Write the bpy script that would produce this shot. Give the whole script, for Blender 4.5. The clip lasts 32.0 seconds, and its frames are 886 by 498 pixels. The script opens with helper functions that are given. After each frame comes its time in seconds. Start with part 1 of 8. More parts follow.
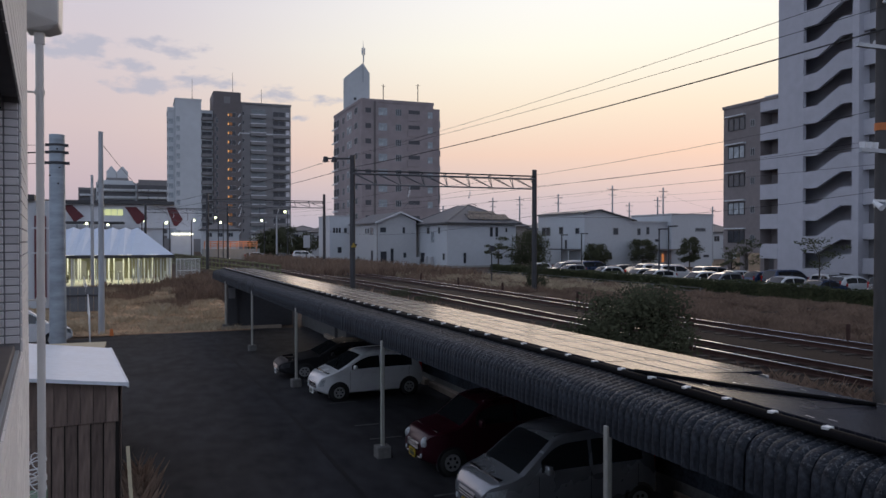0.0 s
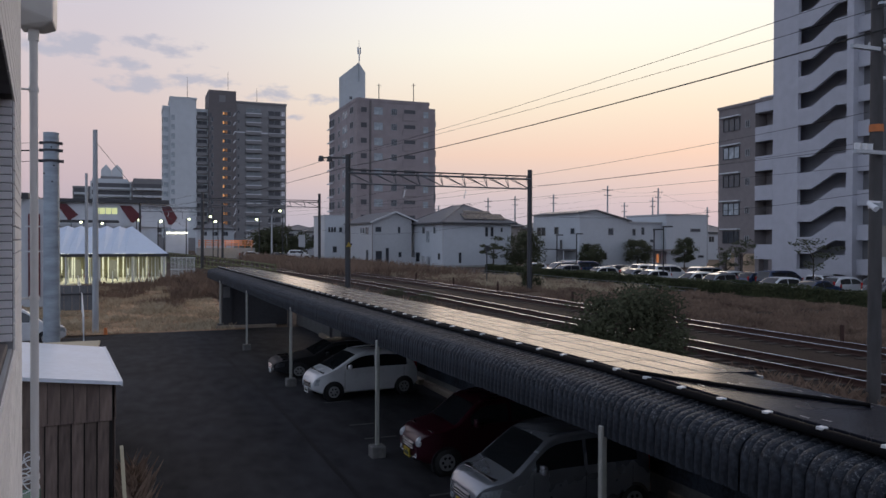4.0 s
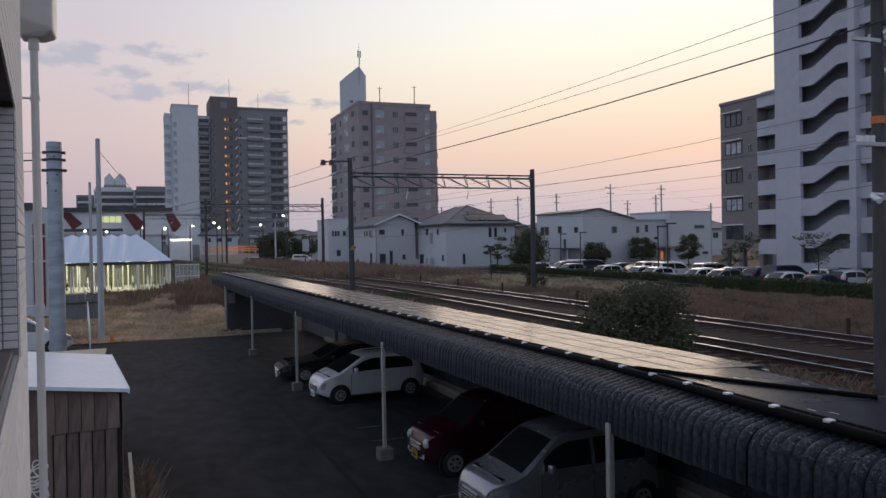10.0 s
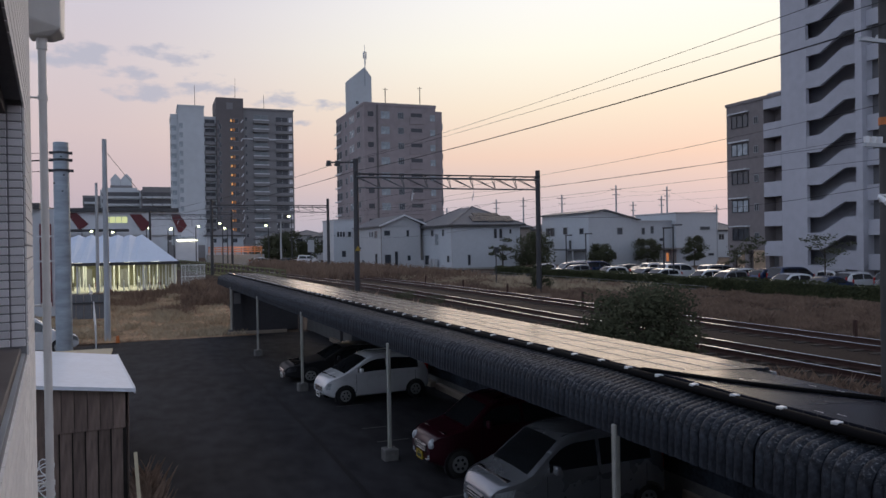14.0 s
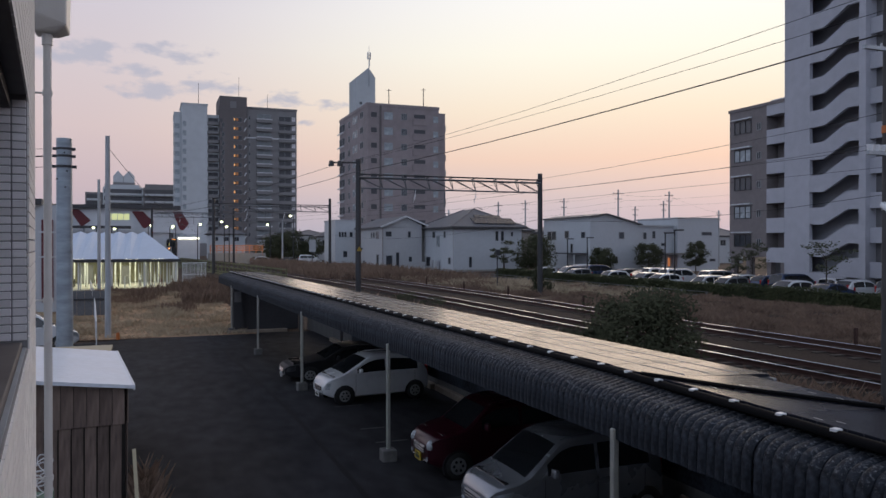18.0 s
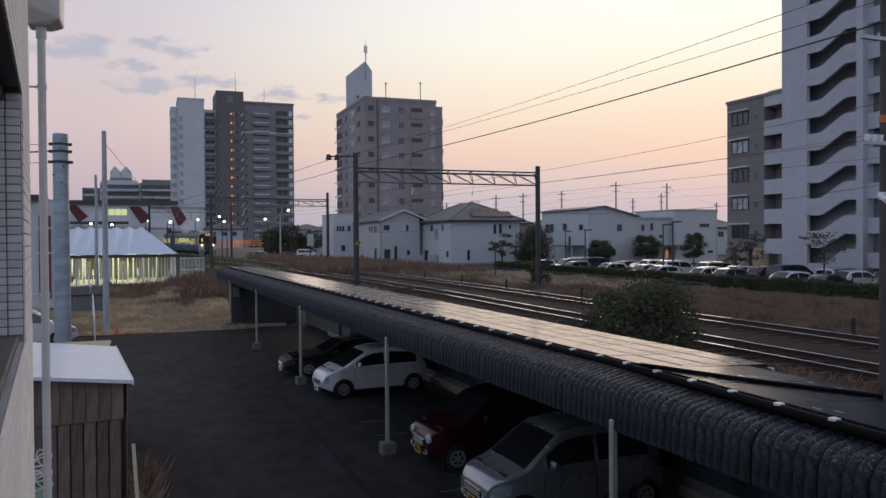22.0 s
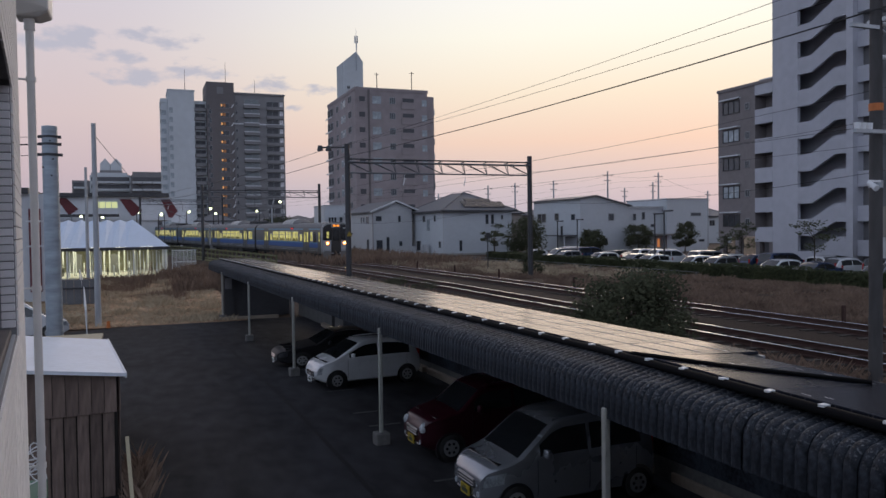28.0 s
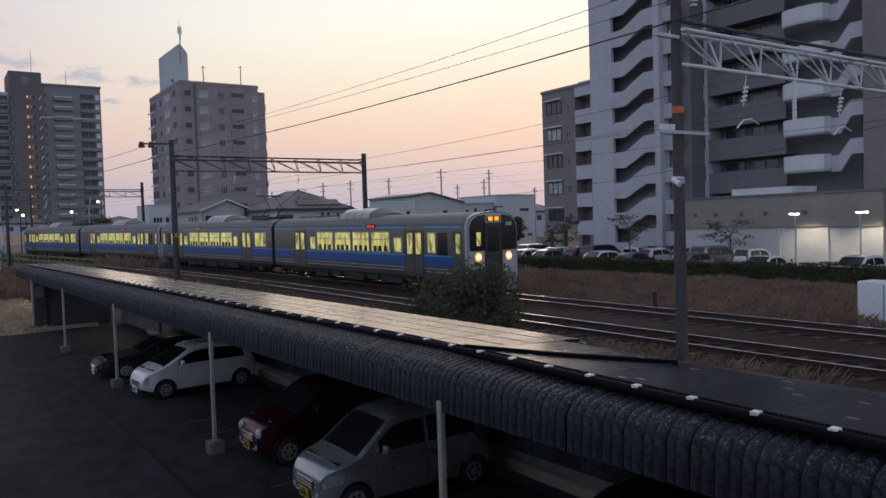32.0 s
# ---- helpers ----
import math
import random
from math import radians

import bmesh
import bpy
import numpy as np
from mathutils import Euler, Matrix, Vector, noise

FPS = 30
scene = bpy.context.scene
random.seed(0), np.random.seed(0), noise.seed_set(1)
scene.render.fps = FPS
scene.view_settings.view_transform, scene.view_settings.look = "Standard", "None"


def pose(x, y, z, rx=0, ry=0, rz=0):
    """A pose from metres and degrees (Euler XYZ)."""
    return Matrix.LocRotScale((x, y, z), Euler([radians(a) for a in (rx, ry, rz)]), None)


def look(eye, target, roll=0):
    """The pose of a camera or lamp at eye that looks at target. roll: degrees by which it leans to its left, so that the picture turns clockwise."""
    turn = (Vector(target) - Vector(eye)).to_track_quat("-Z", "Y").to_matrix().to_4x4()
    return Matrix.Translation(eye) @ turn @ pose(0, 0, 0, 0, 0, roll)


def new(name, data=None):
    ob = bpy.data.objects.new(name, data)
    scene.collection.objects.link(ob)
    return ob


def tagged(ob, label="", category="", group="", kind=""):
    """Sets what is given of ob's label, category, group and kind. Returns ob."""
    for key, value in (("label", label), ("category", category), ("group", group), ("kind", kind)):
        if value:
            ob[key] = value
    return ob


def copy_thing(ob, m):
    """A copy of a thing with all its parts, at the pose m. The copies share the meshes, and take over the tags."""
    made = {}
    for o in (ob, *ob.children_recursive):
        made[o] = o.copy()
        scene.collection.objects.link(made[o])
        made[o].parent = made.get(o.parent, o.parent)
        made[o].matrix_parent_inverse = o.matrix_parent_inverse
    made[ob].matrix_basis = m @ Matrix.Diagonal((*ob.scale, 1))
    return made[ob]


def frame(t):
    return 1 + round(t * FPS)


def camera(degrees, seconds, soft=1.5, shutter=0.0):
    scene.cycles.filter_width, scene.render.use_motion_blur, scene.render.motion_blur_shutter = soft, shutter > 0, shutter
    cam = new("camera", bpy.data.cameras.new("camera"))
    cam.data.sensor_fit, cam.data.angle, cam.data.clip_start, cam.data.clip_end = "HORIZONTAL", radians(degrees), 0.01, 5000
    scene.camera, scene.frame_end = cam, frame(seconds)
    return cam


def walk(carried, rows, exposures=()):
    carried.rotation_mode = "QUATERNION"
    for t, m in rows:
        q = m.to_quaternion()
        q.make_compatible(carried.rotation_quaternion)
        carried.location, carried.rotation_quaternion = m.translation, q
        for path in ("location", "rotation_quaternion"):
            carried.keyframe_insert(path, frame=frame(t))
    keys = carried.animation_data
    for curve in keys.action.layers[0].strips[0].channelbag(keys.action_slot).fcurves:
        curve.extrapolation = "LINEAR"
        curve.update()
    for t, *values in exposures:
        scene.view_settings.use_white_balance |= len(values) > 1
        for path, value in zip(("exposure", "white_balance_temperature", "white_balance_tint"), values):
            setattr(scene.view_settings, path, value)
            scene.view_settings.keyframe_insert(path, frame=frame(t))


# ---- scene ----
cam = camera(60.0, 32.0)
walk(cam, [
    (0.0, pose(-0.000, -0.000, 4.500, 89.367, -0.000, -21.284)),
    (0.5, pose(-0.003, 0.003, 4.500, 89.319, -0.007, -21.422)),
    (1.0, pose(-0.001, 0.005, 4.497, 89.353, 0.017, -21.496)),
    (1.5, pose(-0.002, 0.010, 4.495, 89.409, -0.004, -21.496)),
    (2.0, pose(0.000, 0.011, 4.498, 89.424, -0.067, -21.539)),
    (2.5, pose(0.002, 0.001, 4.494, 89.394, -0.079, -21.581)),
    (3.0, pose(-0.000, 0.005, 4.495, 89.397, -0.100, -21.565)),
    (3.5, pose(-0.000, 0.011, 4.498, 89.380, -0.228, -21.620)),
    (5.5, pose(0.004, 0.009, 4.492, 89.266, 0.143, -21.705)),
    (6.0, pose(0.005, 0.005, 4.489, 89.261, 0.247, -21.640)),
    (6.5, pose(0.005, 0.004, 4.487, 89.217, 0.542, -21.539)),
    (7.0, pose(0.007, 0.003, 4.487, 89.059, 0.731, -21.544)),
    (7.5, pose(0.010, 0.013, 4.486, 88.939, 0.772, -21.577)),
    (8.0, pose(0.007, 0.003, 4.486, 88.997, 0.866, -21.507)),
    (8.5, pose(0.006, 0.002, 4.486, 89.144, 0.928, -21.487)),
    (9.0, pose(0.005, 0.002, 4.487, 89.260, 0.930, -21.505)),
    (9.5, pose(0.008, 0.002, 4.487, 89.349, 1.010, -21.466)),
    (10.0, pose(0.006, 0.001, 4.486, 89.468, 0.996, -21.361)),
    (10.5, pose(0.012, -0.001, 4.486, 89.535, 0.901, -21.358)),
    (11.0, pose(0.007, 0.003, 4.486, 89.557, 0.952, -21.301)),
    (11.5, pose(0.010, 0.006, 4.481, 89.532, 1.014, -21.202)),
    (12.0, pose(0.006, 0.003, 4.480, 89.545, 0.989, -21.148)),
    (12.5, pose(0.005, 0.009, 4.481, 89.569, 0.958, -21.111)),
    (13.0, pose(0.001, 0.005, 4.478, 89.596, 0.925, -21.110)),
    (13.5, pose(0.001, 0.007, 4.479, 89.608, 0.879, -21.064)),
    (14.0, pose(0.000, 0.011, 4.479, 89.556, 0.871, -20.977)),
    (14.5, pose(0.002, 0.004, 4.480, 89.451, 0.776, -20.916)),
    (16.5, pose(0.000, 0.010, 4.480, 89.567, 0.068, -21.036)),
    (17.0, pose(0.002, 0.008, 4.475, 89.583, 0.040, -21.064)),
    (17.5, pose(0.002, 0.005, 4.476, 89.576, 0.005, -21.033)),
    (18.0, pose(-0.002, 0.008, 4.475, 89.686, 0.016, -20.871)),
    (18.5, pose(-0.001, 0.013, 4.473, 89.721, 0.244, -20.629)),
    (19.0, pose(0.000, 0.011, 4.467, 89.662, 0.460, -20.526)),
    (19.5, pose(0.001, 0.006, 4.472, 89.552, 0.414, -20.475)),
    (20.0, pose(0.002, 0.006, 4.471, 89.458, 0.299, -20.664)),
    (20.5, pose(0.002, 0.009, 4.470, 89.390, 0.345, -20.908)),
    (21.0, pose(0.007, 0.005, 4.468, 89.286, 0.506, -20.980)),
    (21.5, pose(0.002, 0.009, 4.468, 89.223, 0.514, -20.972)),
    (22.0, pose(0.004, 0.016, 4.466, 89.195, 0.407, -21.018)),
    (22.5, pose(0.003, 0.014, 4.471, 89.182, 0.461, -21.061)),
    (23.0, pose(0.001, 0.014, 4.472, 89.106, 0.539, -21.068)),
    (23.5, pose(0.002, 0.014, 4.467, 89.024, 0.639, -21.094)),
    (24.0, pose(0.002, 0.006, 4.468, 88.955, 0.515, -21.350)),
    (24.5, pose(0.009, 0.007, 4.468, 88.897, 0.438, -21.592)),
    (25.0, pose(0.002, 0.007, 4.465, 88.880, 0.508, -21.645)),
    (25.5, pose(0.003, 0.001, 4.466, 88.885, 0.686, -21.529)),
    (27.5, pose(0.001, 0.010, 4.466, 88.436, 0.841, -21.428)),
    (28.0, pose(0.000, 0.004, 4.465, 88.484, 0.790, -21.597)),
    (28.5, pose(0.003, 0.008, 4.470, 88.511, 0.722, -21.968)),
    (29.0, pose(0.005, 0.002, 4.469, 88.500, 0.809, -22.448)),
    (29.5, pose(0.002, 0.002, 4.473, 88.558, 0.698, -22.883)),
    (30.0, pose(0.004, -0.013, 4.478, 88.618, 0.850, -23.724)),
    (30.5, pose(0.019, -0.016, 4.478, 88.752, 1.062, -24.878)),
    (31.0, pose(0.038, -0.022, 4.477, 88.765, 1.305, -26.180)),
    (31.5, pose(0.033, -0.035, 4.475, 88.627, 1.618, -28.796)),
    (32.0, pose(0.046, -0.010, 4.473, 88.016, 1.740, -33.751)),
])
# END PATH

# ---- sky and light: just after sunset, the glow behind the stair tower ----
GLOW_AZIMUTH = radians(47.0)      # bearing of the sunset from +y towards +x
world = bpy.data.worlds.new("sky")
scene.world = world
world.use_nodes = True
wn, wl = world.node_tree.nodes, world.node_tree.links.new
bg = wn["Background"]
sky = wn.new("ShaderNodeTexSky")
sky.sky_type, sky.sun_disc = "NISHITA", False
sky.sun_elevation, sky.sun_rotation = radians(1.0), GLOW_AZIMUTH
sky.air_density, sky.dust_density, sky.ozone_density = 1.0, 2.0, 1.0
wtc = wn.new("ShaderNodeTexCoord")
sep = wn.new("ShaderNodeSeparateXYZ")
wl(wtc.outputs["Generated"], sep.inputs["Vector"])


def sky_ramp(stops, green=1.0, blue=1.0):
    r = wn.new("ShaderNodeValToRGB")
    e = r.color_ramp.elements
    while len(e) < len(stops):
        e.new(0.5)
    for el, (pos, col) in zip(e, stops):
        el.position, el.color = pos, (col[0], min(1.0, col[1] * green), min(1.0, col[2] * blue), 1)
    wl(sep.outputs["Z"], r.inputs["Fac"])
    return r


west = sky_ramp([(0.0, (0.46, 0.43, 0.45)), (0.05, (0.60, 0.50, 0.47)), (0.11, (0.88, 0.62, 0.44)), (0.17, (0.95, 0.78, 0.54)), (0.24, (1.0, 0.93, 0.70)), (0.33, (1.0, 0.96, 0.86)), (0.6, (0.50, 0.53, 0.58)), (1.0, (0.25, 0.30, 0.40))], 1.04, 1.20)
north = sky_ramp([(0.0, (0.42, 0.40, 0.45)), (0.07, (0.58, 0.48, 0.49)), (0.14, (0.67, 0.56, 0.53)), (0.21, (0.67, 0.60, 0.585)), (0.28, (0.64, 0.61, 0.63)), (0.45, (0.44, 0.47, 0.58)), (0.7, (0.31, 0.34, 0.42)), (1.0, (0.25, 0.30, 0.40))], 0.97, 1.05)
back = sky_ramp([(0.0, (0.45, 0.51, 0.70)), (0.1, (0.66, 0.76, 1.0)), (0.3, (0.64, 0.75, 1.0)), (0.6, (0.38, 0.43, 0.54)), (1.0, (0.25, 0.30, 0.40))])
dot = wn.new("ShaderNodeVectorMath")
dot.operation = "DOT_PRODUCT"
dot.inputs[1].default_value = (math.sin(GLOW_AZIMUTH), math.cos(GLOW_AZIMUTH), 0)
wl(wtc.outputs["Generated"], dot.inputs[0])


def blend(lo, hi, a, b):
    """From colour a to colour b as the bearing nears the sunset."""
    r = wn.new("ShaderNodeMapRange")
    r.interpolation_type = "SMOOTHSTEP"
    r.inputs["From Min"].default_value, r.inputs["From Max"].default_value = lo, hi
    wl(dot.outputs["Value"], r.inputs["Value"])
    m = wn.new("ShaderNodeMix")
    m.data_type = "RGBA"
    wl(r.outputs["Result"], m.inputs["Factor"])
    wl(a, m.inputs["A"])
    wl(b, m.inputs["B"])
    return m.outputs["Result"]


clear = blend(-0.5, 0.6, back.outputs["Color"], blend(0.59, 0.966, north.outputs["Color"], west.outputs["Color"]))
# thin grey clouds low in the north: bearing, height, half width, half height
bear = wn.new("ShaderNodeMath")
bear.operation = "ARCTAN2"
wl(sep.outputs["X"], bear.inputs[0])
wl(sep.outputs["Y"], bear.inputs[1])
flat = wn.new("ShaderNodeCombineXYZ")
wl(bear.outputs[0], flat.inputs["X"])
wl(sep.outputs["Z"], flat.inputs["Y"])
bank_of = None
for az, h, w, t in ((-4.2, 0.221, 4.2, 0.022), (1.4, 0.230, 3.9, 0.015), (-1.0, 0.208, 2.8, 0.015), (0.2, 0.187, 3.6, 0.017), (3.8, 0.194, 3.4, 0.019), (8.9, 0.183, 2.3, 0.015), (12.2, 0.176, 2.2, 0.009), (-14.0, 0.21, 6.0, 0.025), (-25.0, 0.26, 7.0, 0.03), (10.5, 0.155, 1.4, 0.007)):
    mp = wn.new("ShaderNodeMapping")
    mp.vector_type = "TEXTURE"
    mp.inputs["Location"].default_value = (radians(az), h, 0)
    mp.inputs["Scale"].default_value = (radians(w), t, 1)
    wl(flat.outputs["Vector"], mp.inputs["Vector"])
    gr = wn.new("ShaderNodeTexGradient")
    gr.gradient_type = "SPHERICAL"
    wl(mp.outputs["Vector"], gr.inputs["Vector"])
    if bank_of is None:
        bank_of = gr.outputs["Fac"]
    else:
        mx = wn.new("ShaderNodeMath")
        mx.operation = "MAXIMUM"
        wl(bank_of, mx.inputs[0])
        wl(gr.outputs["Fac"], mx.inputs[1])
        bank_of = mx.outputs[0]
cmap = wn.new("ShaderNodeMapping")
cmap.inputs["Scale"].default_value = (1.0, 2.2, 1.0)
wl(flat.outputs["Vector"], cmap.inputs["Vector"])
cn = wn.new("ShaderNodeTexNoise")
cn.inputs["Scale"].default_value, cn.inputs["Detail"].default_value, cn.inputs["Roughness"].default_value = 24.0, 6.0, 0.55
wl(cmap.outputs["Vector"], cn.inputs["Vector"])
both = wn.new("ShaderNodeMath")
both.operation = "MULTIPLY_ADD"
both.inputs[1].default_value = 3.2
wl(cn.outputs["Fac"], both.inputs[0])
wl(bank_of, both.inputs[2])
cr = wn.new("ShaderNodeMapRange")
cr.interpolation_type = "SMOOTHSTEP"
cr.inputs["From Min"].default_value, cr.inputs["From Max"].default_value = 1.80, 2.5
cr.inputs["To Max"].default_value = 0.8
wl(both.outputs[0], cr.inputs["Value"])
gate = wn.new("ShaderNodeMapRange")
gate.inputs["From Max"].default_value = 0.12
wl(bank_of, gate.inputs["Value"])
cg = wn.new("ShaderNodeMath")
cg.operation = "MULTIPLY"
wl(cr.outputs["Result"], cg.inputs[0])
wl(gate.outputs["Result"], cg.inputs[1])
cloud = wn.new("ShaderNodeMix")
cloud.data_type = "RGBA"
cloud.inputs["B"].default_value = (0.45, 0.46, 0.56, 1)
wl(cg.outputs[0], cloud.inputs["Factor"])
wl(clear, cloud.inputs["A"])
nish = wn.new("ShaderNodeMix")
nish.data_type = "RGBA"
nish.blend_type = "ADD"
nish.inputs["Factor"].default_value = 0.01
wl(cloud.outputs["Result"], nish.inputs["A"])
wl(sky.outputs["Color"], nish.inputs["B"])
wl(nish.outputs["Result"], bg.inputs["Color"])
bg.inputs["Strength"].default_value = 1.0

sun = new("sun", bpy.data.lights.new("sun", "SUN"))
sun.data.energy, sun.data.angle, sun.data.color = 1.8, radians(75.0), (1.0, 0.80, 0.62)
sun.matrix_basis = look((0, 0, 0), (-math.sin(GLOW_AZIMUTH), -math.cos(GLOW_AZIMUTH), -0.11))

# ---- small builders ----
TAU = 2 * math.pi


def bm_new():
    return bmesh.new()


def box(bm, x0, x1, y0, y1, z0, z1):
    v = [bm.verts.new((x, y, z)) for z in (z0, z1) for y in (y0, y1) for x in (x0, x1)]
    for f in ((0, 2, 3, 1), (4, 5, 7, 6), (0, 1, 5, 4), (2, 6, 7, 3), (0, 4, 6, 2), (1, 3, 7, 5)):
        bm.faces.new([v[i] for i in f])
    return bm


def bevelled(bm, width, segments=1):
    bmesh.ops.bevel(bm, geom=bm.edges[:], offset=width, segments=segments, affect="EDGES", profile=0.5)
    return bm


def rod(bm, p, q, r, r2=None, n=10, caps=True):
    """A round bar from p to q."""
    p, q = Vector(p), Vector(q)
    r2 = r if r2 is None else r2
    turn = (q - p).to_track_quat("Z", "Y").to_matrix()
    rings = []
    for c, rad in ((p, r), (q, r2)):
        rings.append([bm.verts.new(c + turn @ Vector((rad * math.cos(TAU * i / n), rad * math.sin(TAU * i / n), 0))) for i in range(n)])
    for i in range(n):
        bm.faces.new((rings[0][i], rings[0][(i + 1) % n], rings[1][(i + 1) % n], rings[1][i]))
    if caps:
        bm.faces.new(rings[0][::-1])
        bm.faces.new(rings[1])
    return bm


def beam(bm, p, q, w, h):
    """A square bar from p to q, w wide and h high."""
    p, q = Vector(p), Vector(q)
    turn = (q - p).to_track_quat("Z", "Y").to_matrix()
    c = [(-w / 2, -h / 2), (w / 2, -h / 2), (w / 2, h / 2), (-w / 2, h / 2)]
    a = [bm.verts.new(p + turn @ Vector((x, y, 0))) for x, y in c]
    b = [bm.verts.new(q + turn @ Vector((x, y, 0))) for x, y in c]
    for i in range(4):
        bm.faces.new((a[i], a[(i + 1) % 4], b[(i + 1) % 4], b[i]))
    bm.faces.new(a[::-1])
    bm.faces.new(b)
    return bm


def loft(bm, rings, closed=True, cap=True):
    """Skin through rings of points, each ring with as many points."""
    vs = [[bm.verts.new(p) for p in ring] for ring in rings]
    n = len(vs[0])
    for a, b in zip(vs, vs[1:]):
        for i in range(n if closed else n - 1):
            j = (i + 1) % n
            bm.faces.new((a[i], a[j], b[j], b[i]))
    if cap and closed:
        bm.faces.new(vs[0][::-1])
        bm.faces.new(vs[-1])
    return bm


def prism(bm, outline, axis, a, b):
    """Extrudes an outline of (u, v) along an axis from a to b: x: (y, z), y: (x, z), z: (x, y)."""
    put = {"x": lambda u, v, w: (w, u, v), "y": lambda u, v, w: (u, w, v), "z": lambda u, v, w: (u, v, w)}[axis]
    return loft(bm, [[put(u, v, a) for u, v in outline], [put(u, v, b) for u, v in outline]])


def tube(bm, pts, r, n=5):
    """One connected round skin along a line of points."""
    pts = [Vector(p) for p in pts]
    rings = []
    for i, p in enumerate(pts):
        t = (pts[min(i + 1, len(pts) - 1)] - pts[max(i - 1, 0)]).normalized()
        u = t.cross(Vector((0, 0, 1))).normalized()
        v = u.cross(t)
        rings.append([p + u * (r * math.cos(TAU * k / n)) + v * (r * math.sin(TAU * k / n)) for k in range(n)])
    return loft(bm, rings)


def mesh_of(bm, name, material, smooth=0.0):
    bmesh.ops.recalc_face_normals(bm, faces=bm.faces[:])
    me = bpy.data.meshes.new(name)
    bm.to_mesh(me)
    bm.free()
    me.materials.append(material)
    if smooth:
        me.shade_smooth()
        me.set_sharp_from_angle(angle=radians(smooth))
    return me


def part(name, bm, material, parent, label="", smooth=0.0, at=None):
    ob = new(name, mesh_of(bm, name, material, smooth))
    ob.parent = parent
    if at is not None:
        ob.matrix_basis = at
    return tagged(ob, label)


def again(ob, m, parent=None):
    """One more object on the mesh of ob."""
    o = new(ob.name.split(".")[0], ob.data)
    o.parent = parent or ob.parent
    o.matrix_basis = m
    if "label" in ob:
        o["label"] = ob["label"]
    return o


def thing(name, label, category, m=None, group=""):
    ob = new(name)
    ob.empty_display_size = 0.1
    if m is not None:
        ob.matrix_basis = m
    return tagged(ob, label, category, group)


def solo(name, bm, material, label, category, m=None, group="", kind="", smooth=0.0):
    ob = new(name, mesh_of(bm, name, material, smooth))
    if m is not None:
        ob.matrix_basis = m
    return tagged(ob, label, category, group, kind)


def setting(name, bm, material, label="", smooth=0.0):
    return tagged(new(name, mesh_of(bm, name, material, smooth)), label, "", "", "structure")


# ---- materials ----
def surface(name, color, rough=0.6, metal=0.0, vary=0.25, big=0.4, small=12.0, bump=0.15, bump_scale=60.0, tint=None, spec=0.5, random_tint=0.0, coat=0.0, stretch=(1, 1, 1), contrast=1.0):
    """A procedural material: base colour with stains and grain at two scales, fine relief, roughness that varies."""
    m = bpy.data.materials.new(name)
    m.use_nodes = True
    nt = m.node_tree
    n, link = nt.nodes, nt.links.new
    b = n["Principled BSDF"]
    tc = n.new("ShaderNodeTexCoord")
    mp = n.new("ShaderNodeMapping")
    mp.inputs["Scale"].default_value = stretch
    link(tc.outputs["Object"], mp.inputs["Vector"])
    n1, n2, n3 = (n.new("ShaderNodeTexNoise") for _ in range(3))
    for node, s, d in ((n1, big, 4.0), (n2, small, 3.0), (n3, bump_scale, 2.0)):
        node.inputs["Scale"].default_value, node.inputs["Detail"].default_value = s, d
        link(mp.outputs["Vector"], node.inputs["Vector"])
    add = n.new("ShaderNodeMath")
    add.operation = "ADD"
    link(n1.outputs["Fac"], add.inputs[0])
    link(n2.outputs["Fac"], add.inputs[1])
    ramp = n.new("ShaderNodeMapRange")
    ramp.inputs["From Min"].default_value, ramp.inputs["From Max"].default_value = 1 - 0.4 / contrast, 1 + 0.4 / contrast
    link(add.outputs[0], ramp.inputs["Value"])
    mix = n.new("ShaderNodeMix")
    mix.data_type = "RGBA"
    dark = [c * (1 - vary) for c in color]
    light = [min(1.0, c * (1 + vary)) for c in (tint or color)]
    mix.inputs["A"].default_value, mix.inputs["B"].default_value = (*dark, 1), (*light, 1)
    link(ramp.outputs["Result"], mix.inputs["Factor"])
    out = mix.outputs["Result"]
    if random_tint:
        oi = n.new("ShaderNodeObjectInfo")
        mr = n.new("ShaderNodeMapRange")
        mr.inputs["To Min"].default_value, mr.inputs["To Max"].default_value = 1 - random_tint, 1 + random_tint
        link(oi.outputs["Random"], mr.inputs["Value"])
        hs = n.new("ShaderNodeHueSaturation")
        link(out, hs.inputs["Color"])
        link(mr.outputs["Result"], hs.inputs["Value"])
        out = hs.outputs["Color"]
    link(out, b.inputs["Base Color"])
    rr = n.new("ShaderNodeMapRange")
    rr.inputs["To Min"].default_value, rr.inputs["To Max"].default_value = max(0.02, rough - 0.12), min(1.0, rough + 0.12)
    link(n1.outputs["Fac"], rr.inputs["Value"])
    link(rr.outputs["Result"], b.inputs["Roughness"])
    b.inputs["Metallic"].default_value = metal
    b.inputs["Specular IOR Level"].default_value = spec
    b.inputs["Coat Weight"].default_value = coat
    b.inputs["Coat Roughness"].default_value = 0.05
    if bump:
        bp = n.new("ShaderNodeBump")
        bp.inputs["Strength"].default_value, bp.inputs["Distance"].default_value = bump, 0.02
        link(n3.outputs["Fac"], bp.inputs["Height"])
        link(bp.outputs["Normal"], b.inputs["Normal"])
    return m


